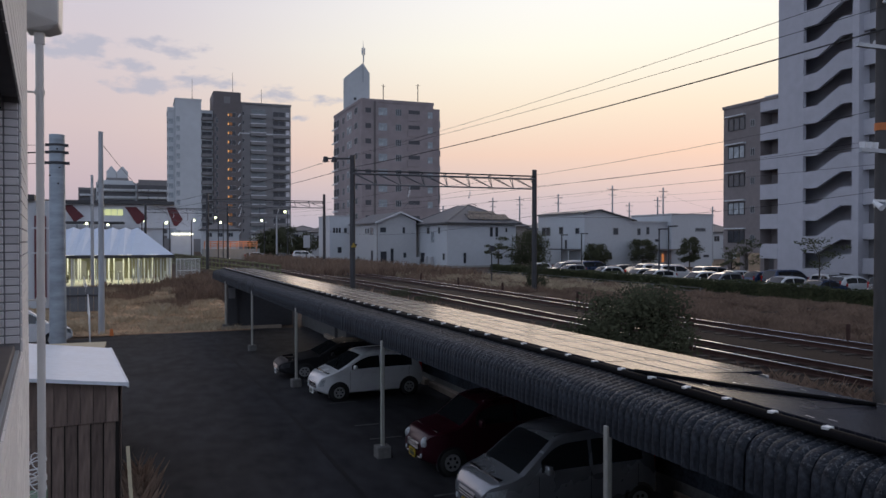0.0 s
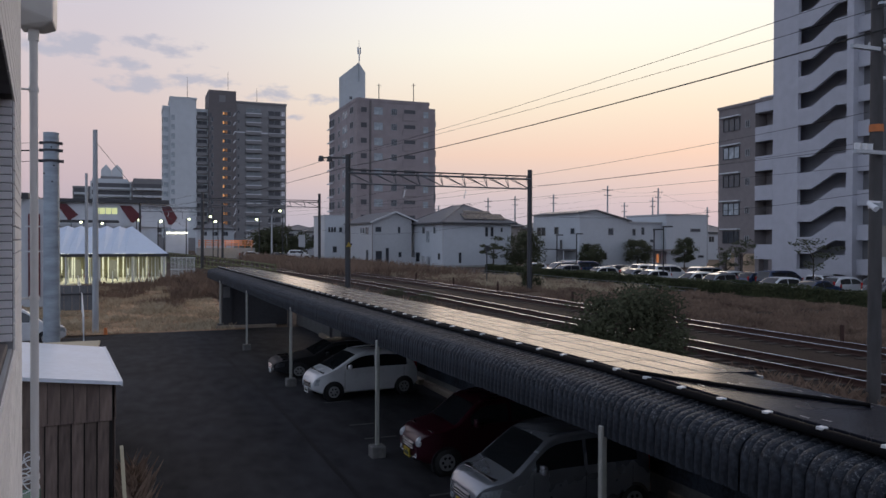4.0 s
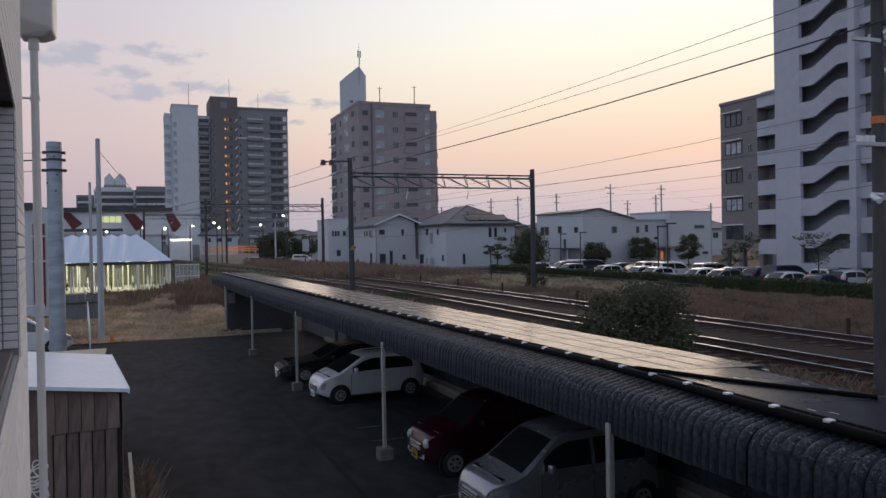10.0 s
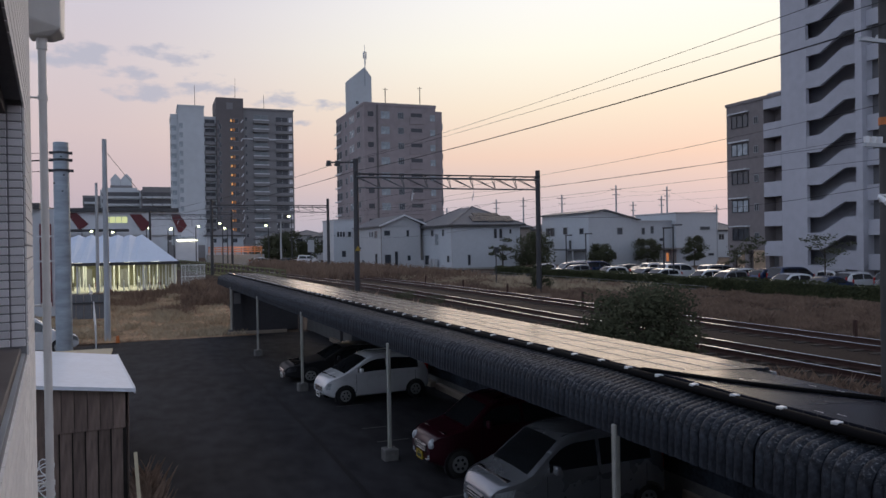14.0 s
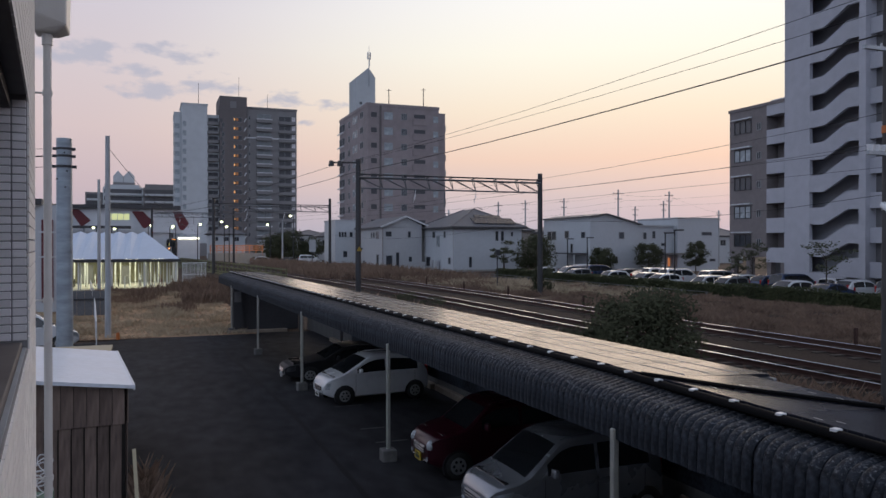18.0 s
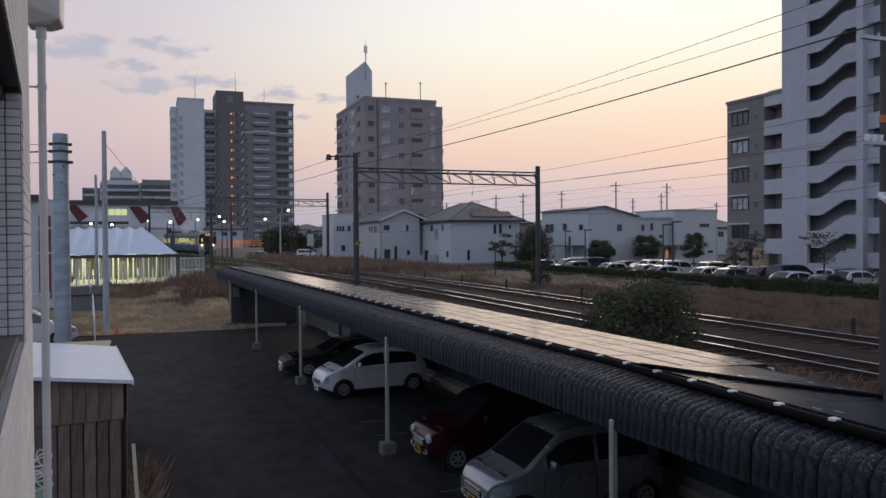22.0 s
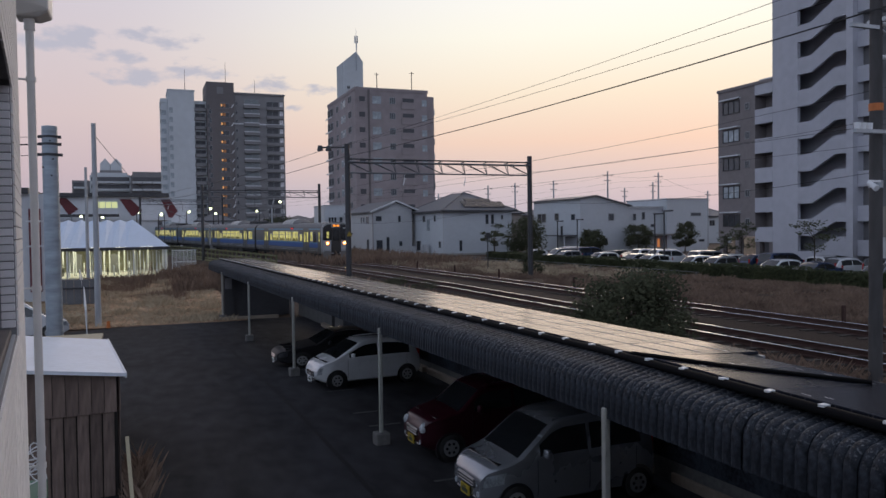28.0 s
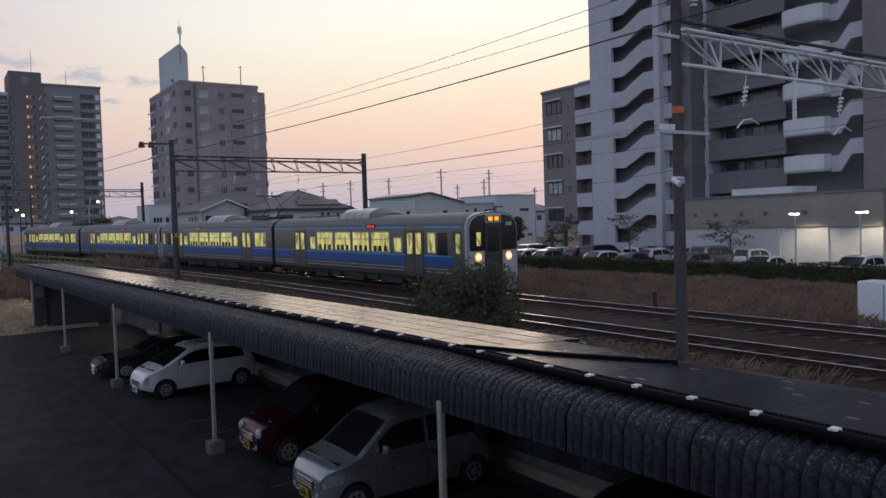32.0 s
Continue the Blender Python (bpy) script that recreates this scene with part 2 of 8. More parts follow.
def glow(name, color, strength):
    m = bpy.data.materials.new(name)
    m.use_nodes = True
    b = m.node_tree.nodes["Principled BSDF"]
    b.inputs["Base Color"].default_value = (*color, 1)
    b.inputs["Emission Color"].default_value = (*color, 1)
    b.inputs["Emission Strength"].default_value = strength
    return m


def glass(name, color, rough=0.04, mottled=0.3):
    """Window glass with a dark room behind it."""
    return surface(name, color, rough=rough + 0.1, vary=mottled, big=0.7, small=2.0, bump=0.02, bump_scale=1.5, spec=0.6)

M_ASPHALT = surface("asphalt", (0.015, 0.015, 0.0175), 0.9, vary=0.25, big=0.3, small=2.2, bump=0.4, bump_scale=90, tint=(0.030, 0.030, 0.034), stretch=(1.0, 0.5, 1), contrast=1.5, spec=0.15)
M_STRAW = surface("dry_straw", (0.20, 0.12, 0.075), 0.95, vary=0.35, big=0.6, small=5.0, bump=0.6, bump_scale=15, tint=(0.40, 0.27, 0.17), contrast=1.8, spec=0.1)
M_SOIL = surface("soil", (0.085, 0.062, 0.048), 0.95, spec=0.1, vary=0.4, big=0.15, small=2.0, bump=0.5, bump_scale=8)
M_BALLAST = surface("ballast", (0.042, 0.031, 0.026), 0.95, spec=0.1, vary=0.45, big=0.5, small=18.0, bump=0.9, bump_scale=22)
M_RAIL = surface("rusty_rail_side", (0.055, 0.026, 0.02), 0.9, vary=0.3, bump=0.2)
M_RAILHEAD = surface("worn_rail_head", (0.75, 0.75, 0.77), 0.2, metal=1.0, vary=0.1, bump=0.05)
M_SLEEPER = surface("weathered_sleeper", (0.05, 0.04, 0.034), 0.9, vary=0.4, bump=0.4, random_tint=0.2)
M_ROOFRIB = surface("dark_weathered_sheet", (0.014, 0.017, 0.023), 0.62, vary=0.55, big=1.6, small=14.0, bump=0.5, bump_scale=30, spec=0.16, tint=(0.026, 0.031, 0.040), contrast=1.6, random_tint=0.12)


def lichen_top_light(m, low, high):
    """Lichen flecks, pale, that also paint a sheet's upper part brighter, thinning out between two heights."""
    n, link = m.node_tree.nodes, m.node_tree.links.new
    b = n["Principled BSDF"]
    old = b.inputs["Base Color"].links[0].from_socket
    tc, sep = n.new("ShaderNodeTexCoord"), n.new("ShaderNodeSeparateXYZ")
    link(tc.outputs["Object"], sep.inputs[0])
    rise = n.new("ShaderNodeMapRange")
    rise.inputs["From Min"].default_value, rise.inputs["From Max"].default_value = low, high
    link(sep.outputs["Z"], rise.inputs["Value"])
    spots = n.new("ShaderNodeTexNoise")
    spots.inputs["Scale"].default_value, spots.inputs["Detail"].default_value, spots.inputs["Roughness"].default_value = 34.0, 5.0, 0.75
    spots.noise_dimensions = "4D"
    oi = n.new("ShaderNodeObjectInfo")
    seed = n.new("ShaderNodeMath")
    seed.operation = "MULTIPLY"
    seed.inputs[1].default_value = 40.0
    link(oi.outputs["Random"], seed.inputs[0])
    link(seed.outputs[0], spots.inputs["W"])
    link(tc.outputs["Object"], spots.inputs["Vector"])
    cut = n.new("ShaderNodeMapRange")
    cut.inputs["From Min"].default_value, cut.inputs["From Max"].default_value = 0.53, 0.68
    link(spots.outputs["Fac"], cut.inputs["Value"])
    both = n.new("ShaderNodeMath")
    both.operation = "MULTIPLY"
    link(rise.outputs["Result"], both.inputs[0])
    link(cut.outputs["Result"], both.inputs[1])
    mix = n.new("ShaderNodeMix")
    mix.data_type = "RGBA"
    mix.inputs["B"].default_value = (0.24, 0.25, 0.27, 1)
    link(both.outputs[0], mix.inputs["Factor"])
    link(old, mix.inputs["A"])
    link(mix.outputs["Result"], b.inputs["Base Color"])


# Flecks kept strong here so that brightness of the tops sits in the colour.
lichen_top_light(M_ROOFRIB, 2.60, 2.76)
M_BLACK = surface("black_rubber", (0.005, 0.005, 0.006), 0.75, spec=0.1, vary=0.2, bump=0.1)
M_WHITEPLASTIC = surface("white_plastic", (0.75, 0.76, 0.78), 0.45, vary=0.06, bump=0.05)
M_POST = surface("painted_steel_post", (0.38, 0.38, 0.35), 0.42, metal=0.25, vary=0.2, big=1.5, small=9.0, bump=0.1)
M_CONC = surface("concrete", (0.30, 0.295, 0.28), 0.85, vary=0.25, big=1.0, small=8.0, bump=0.3, bump_scale=30)
# Concrete in one darker tone for the post bases and bank wall.
M_BASE = surface("stained_concrete", (0.13, 0.128, 0.125), 0.9, vary=0.3, big=2.0, small=12.0, bump=0.3, bump_scale=30)
M_POLECONC = surface("pole_concrete", (0.38, 0.395, 0.415), 0.8, vary=0.22, big=0.8, small=6.0, bump=0.2, stretch=(1, 1, 0.3))
# Concrete of the near gantry's posts, in a darker tone.
M_DARKPOLE = surface("dark_weathered_concrete", (0.085, 0.08, 0.08), 0.85, vary=0.3, big=0.8, small=6.0, bump=0.2, stretch=(1, 1, 0.3), spec=0.2)
M_ALU = surface("bright_aluminium", (0.5, 0.5, 0.5), 0.35, metal=1.0, vary=0.15, bump=0)
M_DARKGALV = surface("dull_grey_steel", (0.14, 0.145, 0.155), 0.6, metal=0.2, vary=0.25, bump=0.1)
M_GALV = surface("galvanised_steel", (0.36, 0.39, 0.42), 0.45, metal=0.6, vary=0.22, big=1.4, small=5.0, bump=0.12, bump_scale=12)
M_DARKSTEEL = surface("dark_steel", (0.05, 0.05, 0.055), 0.55, metal=0.3, vary=0.25, bump=0.1)
M_WHITESTEEL = surface("white_painted_steel", (0.62, 0.64, 0.66), 0.5, vary=0.12, bump=0.08)
M_WIRE = surface("cable_black", (0.02, 0.02, 0.022), 0.6, vary=0.1, bump=0)
M_WINDOW = glass("dark_window", (0.035, 0.04, 0.05))
# Pale pane colour, mottled at random.
M_WINDOWPALE = glass("curtained_window", (0.33, 0.37, 0.40), 0.15)
M_BALCGLASS = glass("balcony_glass", (0.17, 0.19, 0.20), 0.3)
M_RUST = surface("orange_band", (0.55, 0.16, 0.04), 0.6, vary=0.2, bump=0.1)

# ---- the plan: the line runs along +y and bends to the left; the car park lies lower ----
LINE_X = 19.07


def far_x(y):
    """The middle of the far track."""
    if y < 24:
        return LINE_X
    if y < 74:
        return LINE_X - 0.165 * (y - 24) ** 2 / 100
    return LINE_X - 4.125 - 0.165 * (y - 74)


def rail_z(y):
    return 1.5 + 0.0072 * max(0.0, min(y, 170.0) - 28.0)


def smooth_step(a, b, v):
    v = max(0.0, min(1.0, (v - a) / (b - a)))
    return v * v * (3 - 2 * v)


def ground_z(x, y):
    u = x - (far_x(max(-40.0, min(y, 260.0))) - LINE_X)
    low = 0.55 * smooth_step(44, 62, y) + 0.5 * smooth_step(75, 110, y) - 0.04
    bed = rail_z(y) - 0.32
    z = low + (bed - low) * smooth_step(9.4, 12.6, u)
    far = 0.96 - 0.42 * smooth_step(37.2, 38.0, x) * (1 - smooth_step(49.5, 53.0, x)) * (1 - smooth_step(78.0, 83.0, y))
    return z + (far - bed) * smooth_step(22.6, 31.0, u)


def axis_lines(a, b, step, reach):
    core = list(np.arange(a, b, step))
    tail = [b * 1.0]
    while tail[-1] < reach:
        tail.append(tail[-1] + max(step, (tail[-1] - b) * 0.35 + step))
    head = [a * 1.0]
    while head[-1] > -reach:
        head.append(head[-1] - max(step, (a - head[-1]) * 0.35 + step))
    return head[:0:-1] + core + tail


def grid(xs, ys, height):
    bm = bm_new()
    rows = [[bm.verts.new((x, y, height(x, y))) for x in xs] for y in ys]
    for a, b in zip(rows, rows[1:]):
        for i in range(len(xs) - 1):
            bm.faces.new((a[i], a[i + 1], b[i + 1], b[i]))
    return bm


setting("ground", grid(axis_lines(-12, 50, 0.7, 4000), axis_lines(-14, 140, 1.4, 4000), ground_z), M_SOIL, "bare earth and dry ground beside the railway", smooth=40)

# asphalt of the car park, and of the car park across the line
bm = bm_new()
prism(bm, [(-3.2, -14), (9.2, -14), (8.3, 39.6), (3.6, 40.2), (-1.3, 39.2), (-3.2, 38.4)], "z", -0.35, 0.0)
setting("pavement", bm, M_ASPHALT, "dark worn asphalt of the lower car park")
bm = bm_new()
prism(bm, [(38.2, -60), (49.9, -60), (49.9, 40.5), (54.5, 40.5), (54.5, 62), (50, 78), (38.2, 78)], "z", 0.3, 0.6)
setting("pavement_2", bm, M_ASPHALT, "asphalt of the large car park across the line")

bm = bm_new()
joint = [(2.55, 38.5), (2.88, 34.7), (3.24, 26.8), (3.46, 21.6), (3.54, 18.3), (3.58, 14.0), (3.60, 6.0)]
prism(bm, [(x - 0.05, y) for x, y in joint] + [(x + 0.05, y) for x, y in joint[::-1]], "z", 0.0, 0.004)
setting("pavement_joint", bm, surface("tar_joint", (0.006, 0.006, 0.007), 0.8, vary=0.3, bump=0.2, spec=0.2), "dark tarred joint across the asphalt")

# ---- the long carport with its panels ----
CARPORT = pose(5.08, 0, 0, 0, 0, 1.75)
Y0, Y1 = -3.0, 46.0


def solar_glass():
    m = surface("solar_glass", (0.02, 0.022, 0.03), 0.25, vary=0.2, big=0.6, small=4.0, bump=0.015, bump_scale=3.0, spec=0.10, random_tint=0.1)
    nt = m.node_tree
    n, link = nt.nodes, nt.links.new
    tc = n.new("ShaderNodeTexCoord")
    br = n.new("ShaderNodeTexBrick")
    br.offset = 0.0
    br.inputs["Scale"].default_value = 1.0
    br.inputs["Brick Width"].default_value, br.inputs["Row Height"].default_value = 0.16, 0.16
    br.inputs["Mortar Size"].default_value = 0.006
    br.inputs["Color1"].default_value = br.inputs["Color2"].default_value = (0, 0, 0, 1)
    br.inputs["Mortar"].default_value = (1, 1, 1, 1)
    link(tc.outputs["Object"], br.inputs["Vector"])
    b = n["Principled BSDF"]
    old = b.inputs["Base Color"].links[0].from_socket
    mix = n.new("ShaderNodeMix")
    mix.data_type = "RGBA"
    mix.inputs["B"].default_value = (0.05, 0.052, 0.06, 1)
    link(br.outputs["Color"], mix.inputs["Factor"])
    link(old, mix.inputs["A"])
    link(mix.outputs["Result"], b.inputs["Base Color"])
    return m


M_SOLAR = solar_glass()


def eave_path():
    """Front of the roof sheet from its lower lip up to the panels: (x, z)."""
    pts = [(0.0, 2.30), (0.0, 2.42), (0.005, 2.52)]
    for i in range(7):
        a = radians(176 - i * 12.5)
        pts.append((0.225 + 0.22 * math.cos(a), 2.575 + 0.22 * math.sin(a)))
    pts += [(0.36, 2.822), (0.58, 2.872)]
    return pts


def carport():
    port = thing("carport", "long low carport with dark ribbed roof sheets and solar panels", "carport", CARPORT)
    path = eave_path()
    # one rounded rib of the sheet with a narrow valley to the next
    pitch = 0.115
    half = [(-0.060, -0.006), (-0.052, 0.001), (-0.040, 0.009), (-0.022, 0.0145), (0.0, 0.0165), (0.022, 0.0145), (0.040, 0.009), (0.052, 0.001), (0.060, -0.006)]

    def rib_rings(y0, shift=0.0):
        ring = []
        for k, (x, z) in enumerate(path):
            a, b = path[max(0, k - 1)], path[min(len(path) - 1, k + 1)]
            t = Vector((b[0] - a[0], b[1] - a[1])).normalized()
            ring.append([(x - t.y * h + shift, y0 + y, z + t.x * h) for y, h in half])
        return ring

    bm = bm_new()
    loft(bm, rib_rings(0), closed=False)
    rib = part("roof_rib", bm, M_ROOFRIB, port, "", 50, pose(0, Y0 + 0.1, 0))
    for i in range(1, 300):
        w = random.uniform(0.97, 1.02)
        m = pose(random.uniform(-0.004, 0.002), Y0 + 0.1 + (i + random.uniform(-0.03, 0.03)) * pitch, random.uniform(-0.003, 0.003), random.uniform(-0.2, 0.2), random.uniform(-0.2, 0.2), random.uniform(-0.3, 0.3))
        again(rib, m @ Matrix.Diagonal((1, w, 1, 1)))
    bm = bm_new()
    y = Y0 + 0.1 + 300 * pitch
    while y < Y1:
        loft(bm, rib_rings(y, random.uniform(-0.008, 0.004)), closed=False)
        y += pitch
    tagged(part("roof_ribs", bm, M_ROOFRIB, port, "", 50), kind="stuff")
    bm = bm_new()
    prism(bm, [(0.56, 2.86), (2.25, 2.80), (3.60, 2.47), (3.60, 2.43), (2.25, 2.76), (0.56, 2.81)], "y", Y0, Y1)
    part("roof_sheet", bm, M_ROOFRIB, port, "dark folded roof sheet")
    bm = bm_new()
    prism(bm, [(x + 0.018, z - 0.012) for x, z in path] + [(0.56, 2.81), (0.25, 2.79), (0.08, 2.60), (0.08, 2.38)], "y", Y0 + 0.02, Y1 - 0.02)
    part("eave_board", bm, M_ROOFRIB, port)
    # one row of panels across the slope
    bm = bm_new()
    box(bm, -0.825, 0.825, -0.497, 0.497, -0.018, 0.018)
    bevelled(bm, 0.003)
    tilt = math.degrees(math.atan2(0.07, 1.65))
    bn = bm_new()
    box(bn, -0.665, 0.665, -0.497, 0.497, -0.018, 0.018)
    bevelled(bn, 0.003)
    first = near = None

    def edge_x(y):
        """The panels' lower edge: straight, then drawing towards the eave at the near end."""
        return 0.60 - 0.062 * max(0.0, 8.2 - y)

    for i in range(int((Y1 - Y0 - 0.6) / 1.0)):
        y = Y0 + 0.8 + i * 1.0
        d = 0.835 if y > 7.5 else 0.675
        m = pose(edge_x(y) + d * math.cos(radians(tilt)), y, 2.945 - d * math.sin(radians(tilt)), random.uniform(-0.06, 0.06), tilt + random.uniform(-0.12, 0.12), 0 if y > 7.5 else -3.5)
        if y > 7.5:
            first = part("solar_panel", bm, M_SOLAR, port, "dark glass solar panel", at=m) if first is None else (again(first, m) and first)
        else:
            near = part("solar_panel", bn, M_SOLAR, port, "dark glass solar panel", at=m) if near is None else (again(near, m) and near)
            # Short strips at random places paint the glints of the cell joints.
            for k in range(3):
                bs = bm_new()
                u, v = random.uniform(-0.6, 0.6), random.uniform(-0.4, 0.4)
                box(bs, u - 0.006, u + 0.006, v - 0.05, v + 0.05, 0.017, 0.0195)
                part("joint_strip", bs, M_ALU, port, "short bright strip painting a joint's glint", at=m)
    for d in (0.03, 0.83, 1.62):
        bm = bm_new()
        x, z = 0.60 + d * math.cos(radians(tilt)), 2.90 - d * math.sin(radians(tilt))
        box(bm, x - 0.02, x + 0.02, 7.2, Y1 - 0.5, z - 0.07, z + 0.024)
        part("panel_rail", bm, M_GALV, port, "galvanised panel rail")
    # Added dark sheet that blocks light from behind the parked cars.
    bm = bm_new()
    box(bm, 3.52, 3.56, Y0, 30.5, 0.5, 2.44)
    part("back_sheet", bm, M_ROOFRIB, port, "dark sheet added to keep out light from behind")
    for d in (0.42, 0.83, 1.24):
        bm = bm_new()
        x, z = 0.60 + d * math.cos(radians(tilt)), 2.945 + 0.0195 - d * math.sin(radians(tilt))
        box(bm, x - 0.0018, x + 0.0018, 7.4, Y1 - 0.6, z - 0.01, z + 0.004)
        part("joint_strip", bm, M_ALU, port, "bright joint strip between panels")
    # pipe along the panels' near edge with its white clips
    bm = bm_new()
    tube(bm, [(edge_x(y) - 0.04, y, 2.905) for y in (Y0, 0.0, 3.0, 6.0, 7.6, 8.2, 8.8, 12.0, Y1 - 0.6)], 0.046, 12)
    part("edge_pipe", bm, M_BLACK, port, "black pipe along the panel edge", 40)
    bm = bm_new()
    box(bm, -0.042, 0.030, -0.036, 0.036, -0.012, 0.034)
    bevelled(bm, 0.004)
    clip = part("pipe_clip", bm, M_WHITEPLASTIC, port, "white plastic clip", at=pose(edge_x(Y0) - 0.03, Y0 + 0.35, 2.925))
    for i in range(1, int((Y1 - Y0) / 0.617)):
        y = Y0 + 0.35 + i * 0.617
        again(clip, pose(edge_x(y) - 0.03 + random.uniform(-0.008, 0.008), y, 2.925, 0, random.uniform(-8, 8), 0))
    # purlins and posts
    for x, z in ((0.4, 2.66), (1.9, 2.66), (3.45, 2.36)):
        bm = bm_new()
        box(bm, x - 0.05, x + 0.05, Y0 + 0.1, Y1 - 0.1, z - 0.09, z + 0.09)
        part("purlin", bm, M_DARKSTEEL, port)
    bm = bm_new()
    box(bm, -0.038, 0.038, -0.038, 0.038, 0.1, 2.42)
    bevelled(bm, 0.01)
    bb = bm_new()
    box(bb, -0.15, 0.15, -0.15, 0.15, -0.05, 0.24)
    bevelled(bb, 0.02)
    bm2 = bm_new()
    box(bm2, -0.06, 0.06, -0.06, 0.06, -0.05, 2.26)
    bm3 = bm_new()
    beam(bm3, (0.1, 0, 2.50), (3.45, 0, 2.24), 0.1, 0.12)
    kinds = [("post", bm, M_POST, "pale steel post", -0.005), ("post_base", bb, M_BASE, "dark concrete post base", -0.005), ("rear_post", bm2, M_DARKSTEEL, "", 3.5), ("rafter", bm3, M_DARKSTEEL, "", 0.0)]
    for name, mesh, mat, label, x in kinds:
        one = None
        for y in (-0.9, 7.35, 15.3, 23.65, 32.0, 40.3):
            m = pose(x, y, 0)
            one = part(name, mesh, mat, port, label, at=m) if one is None else (again(one, m) and one)
    return port


carport()
bm = bm_new()
c0, c1, c2 = Vector((5.32, 7.50, 2.985)), Vector((5.80, 6.42, 2.965)), Vector((6.50, 5.30, 2.935))
for a, b in ((c0, c1), (c1, c2)):
    rod(bm, a, b, 0.022, n=8)
solo("cable", bm, M_BLACK, "thick black cable lying across the solar panels", "cable")

# ---- railway ----
def along(y, off=0.0):
    """A point beside the far track's middle, and the way of the line there."""
    dy = 0.5
    t = Vector((far_x(y + dy) - far_x(y - dy), 2 * dy, rail_z(y + dy) - rail_z(y - dy))).normalized()
    side = Vector((t.y, -t.x, 0)).normalized()
    return Vector((far_x(y), y, rail_z(y))) + side * off, t


def sweep(bm, profile, off, y0, y1, step):
    rings = []
    y = y0
    while y <= y1 + 1e-6:
        p, t = along(y, off)
        side = Vector((t.y, -t.x, 0)).normalized()
        rings.append([p + side * u + Vector((0, 0, v)) for u, v in profile])
        y += step
    return loft(bm, rings)


YA, YB = -46.0, 262.0
bm = bm_new()
sweep(bm, [(-6.6, -0.45), (-5.7, -0.18), (1.9, -0.18), (2.8, -0.45)], 0, YA, YB, 2.0)
setting("ballast", bm, M_BALLAST, "rust-brown ballast bed of two tracks")
for k, off in enumerate((0.0, -3.94)):
    track = thing("railway_track", "rusty railway track with bright worn rail heads", "railway track", group="tracks")
    for o in (-0.565, 0.565):
        bm = bm_new()
        sweep(bm, [(-0.062, -0.153), (0.062, -0.153), (0.05, -0.135), (0.012, -0.12), (0.012, -0.04), (0.033, -0.03), (0.033, -0.006), (-0.033, -0.006), (-0.033, -0.03), (-0.012, -0.04), (-0.012, -0.12), (-0.05, -0.135)], off + o, YA, YB, 2.0)
        rail = part("rail", bm, M_RAIL, track, "rust-brown steel rail")
        bm = bm_new()
        sweep(bm, [(-0.03, -0.008), (0.03, -0.008), (0.026, 0.0), (-0.026, 0.0)], off + o, YA, YB, 2.0)
        part("rail_head", bm, M_RAILHEAD, rail, "bright worn rail head")
    bm = bm_new()
    box(bm, -1.05, 1.05, -0.11, 0.11, -0.29, -0.15)
    bevelled(bm, 0.01)
    first = None
    far = bm_new()
    for i in range(480):
        y = YA + 0.3 + 0.64 * i
        p, t = along(y, off)
        if 4 < y < 60:
            m = Matrix.Translation(p) @ pose(0, 0, 0, 0, 0, -math.degrees(math.atan2(t.x, t.y)) + random.uniform(-1, 1))
            if first is None:
                first = part("sleeper", bm, M_SLEEPER, track, "weathered sleeper", at=m)
            else:
                again(first, m)
        else:
            box(far, p.x - 1.05, p.x + 1.05, p.y - 0.11, p.y + 0.11, p.z - 0.29, p.z - 0.15)
    tagged(part("sleepers", far, M_SLEEPER, track), kind="stuff")


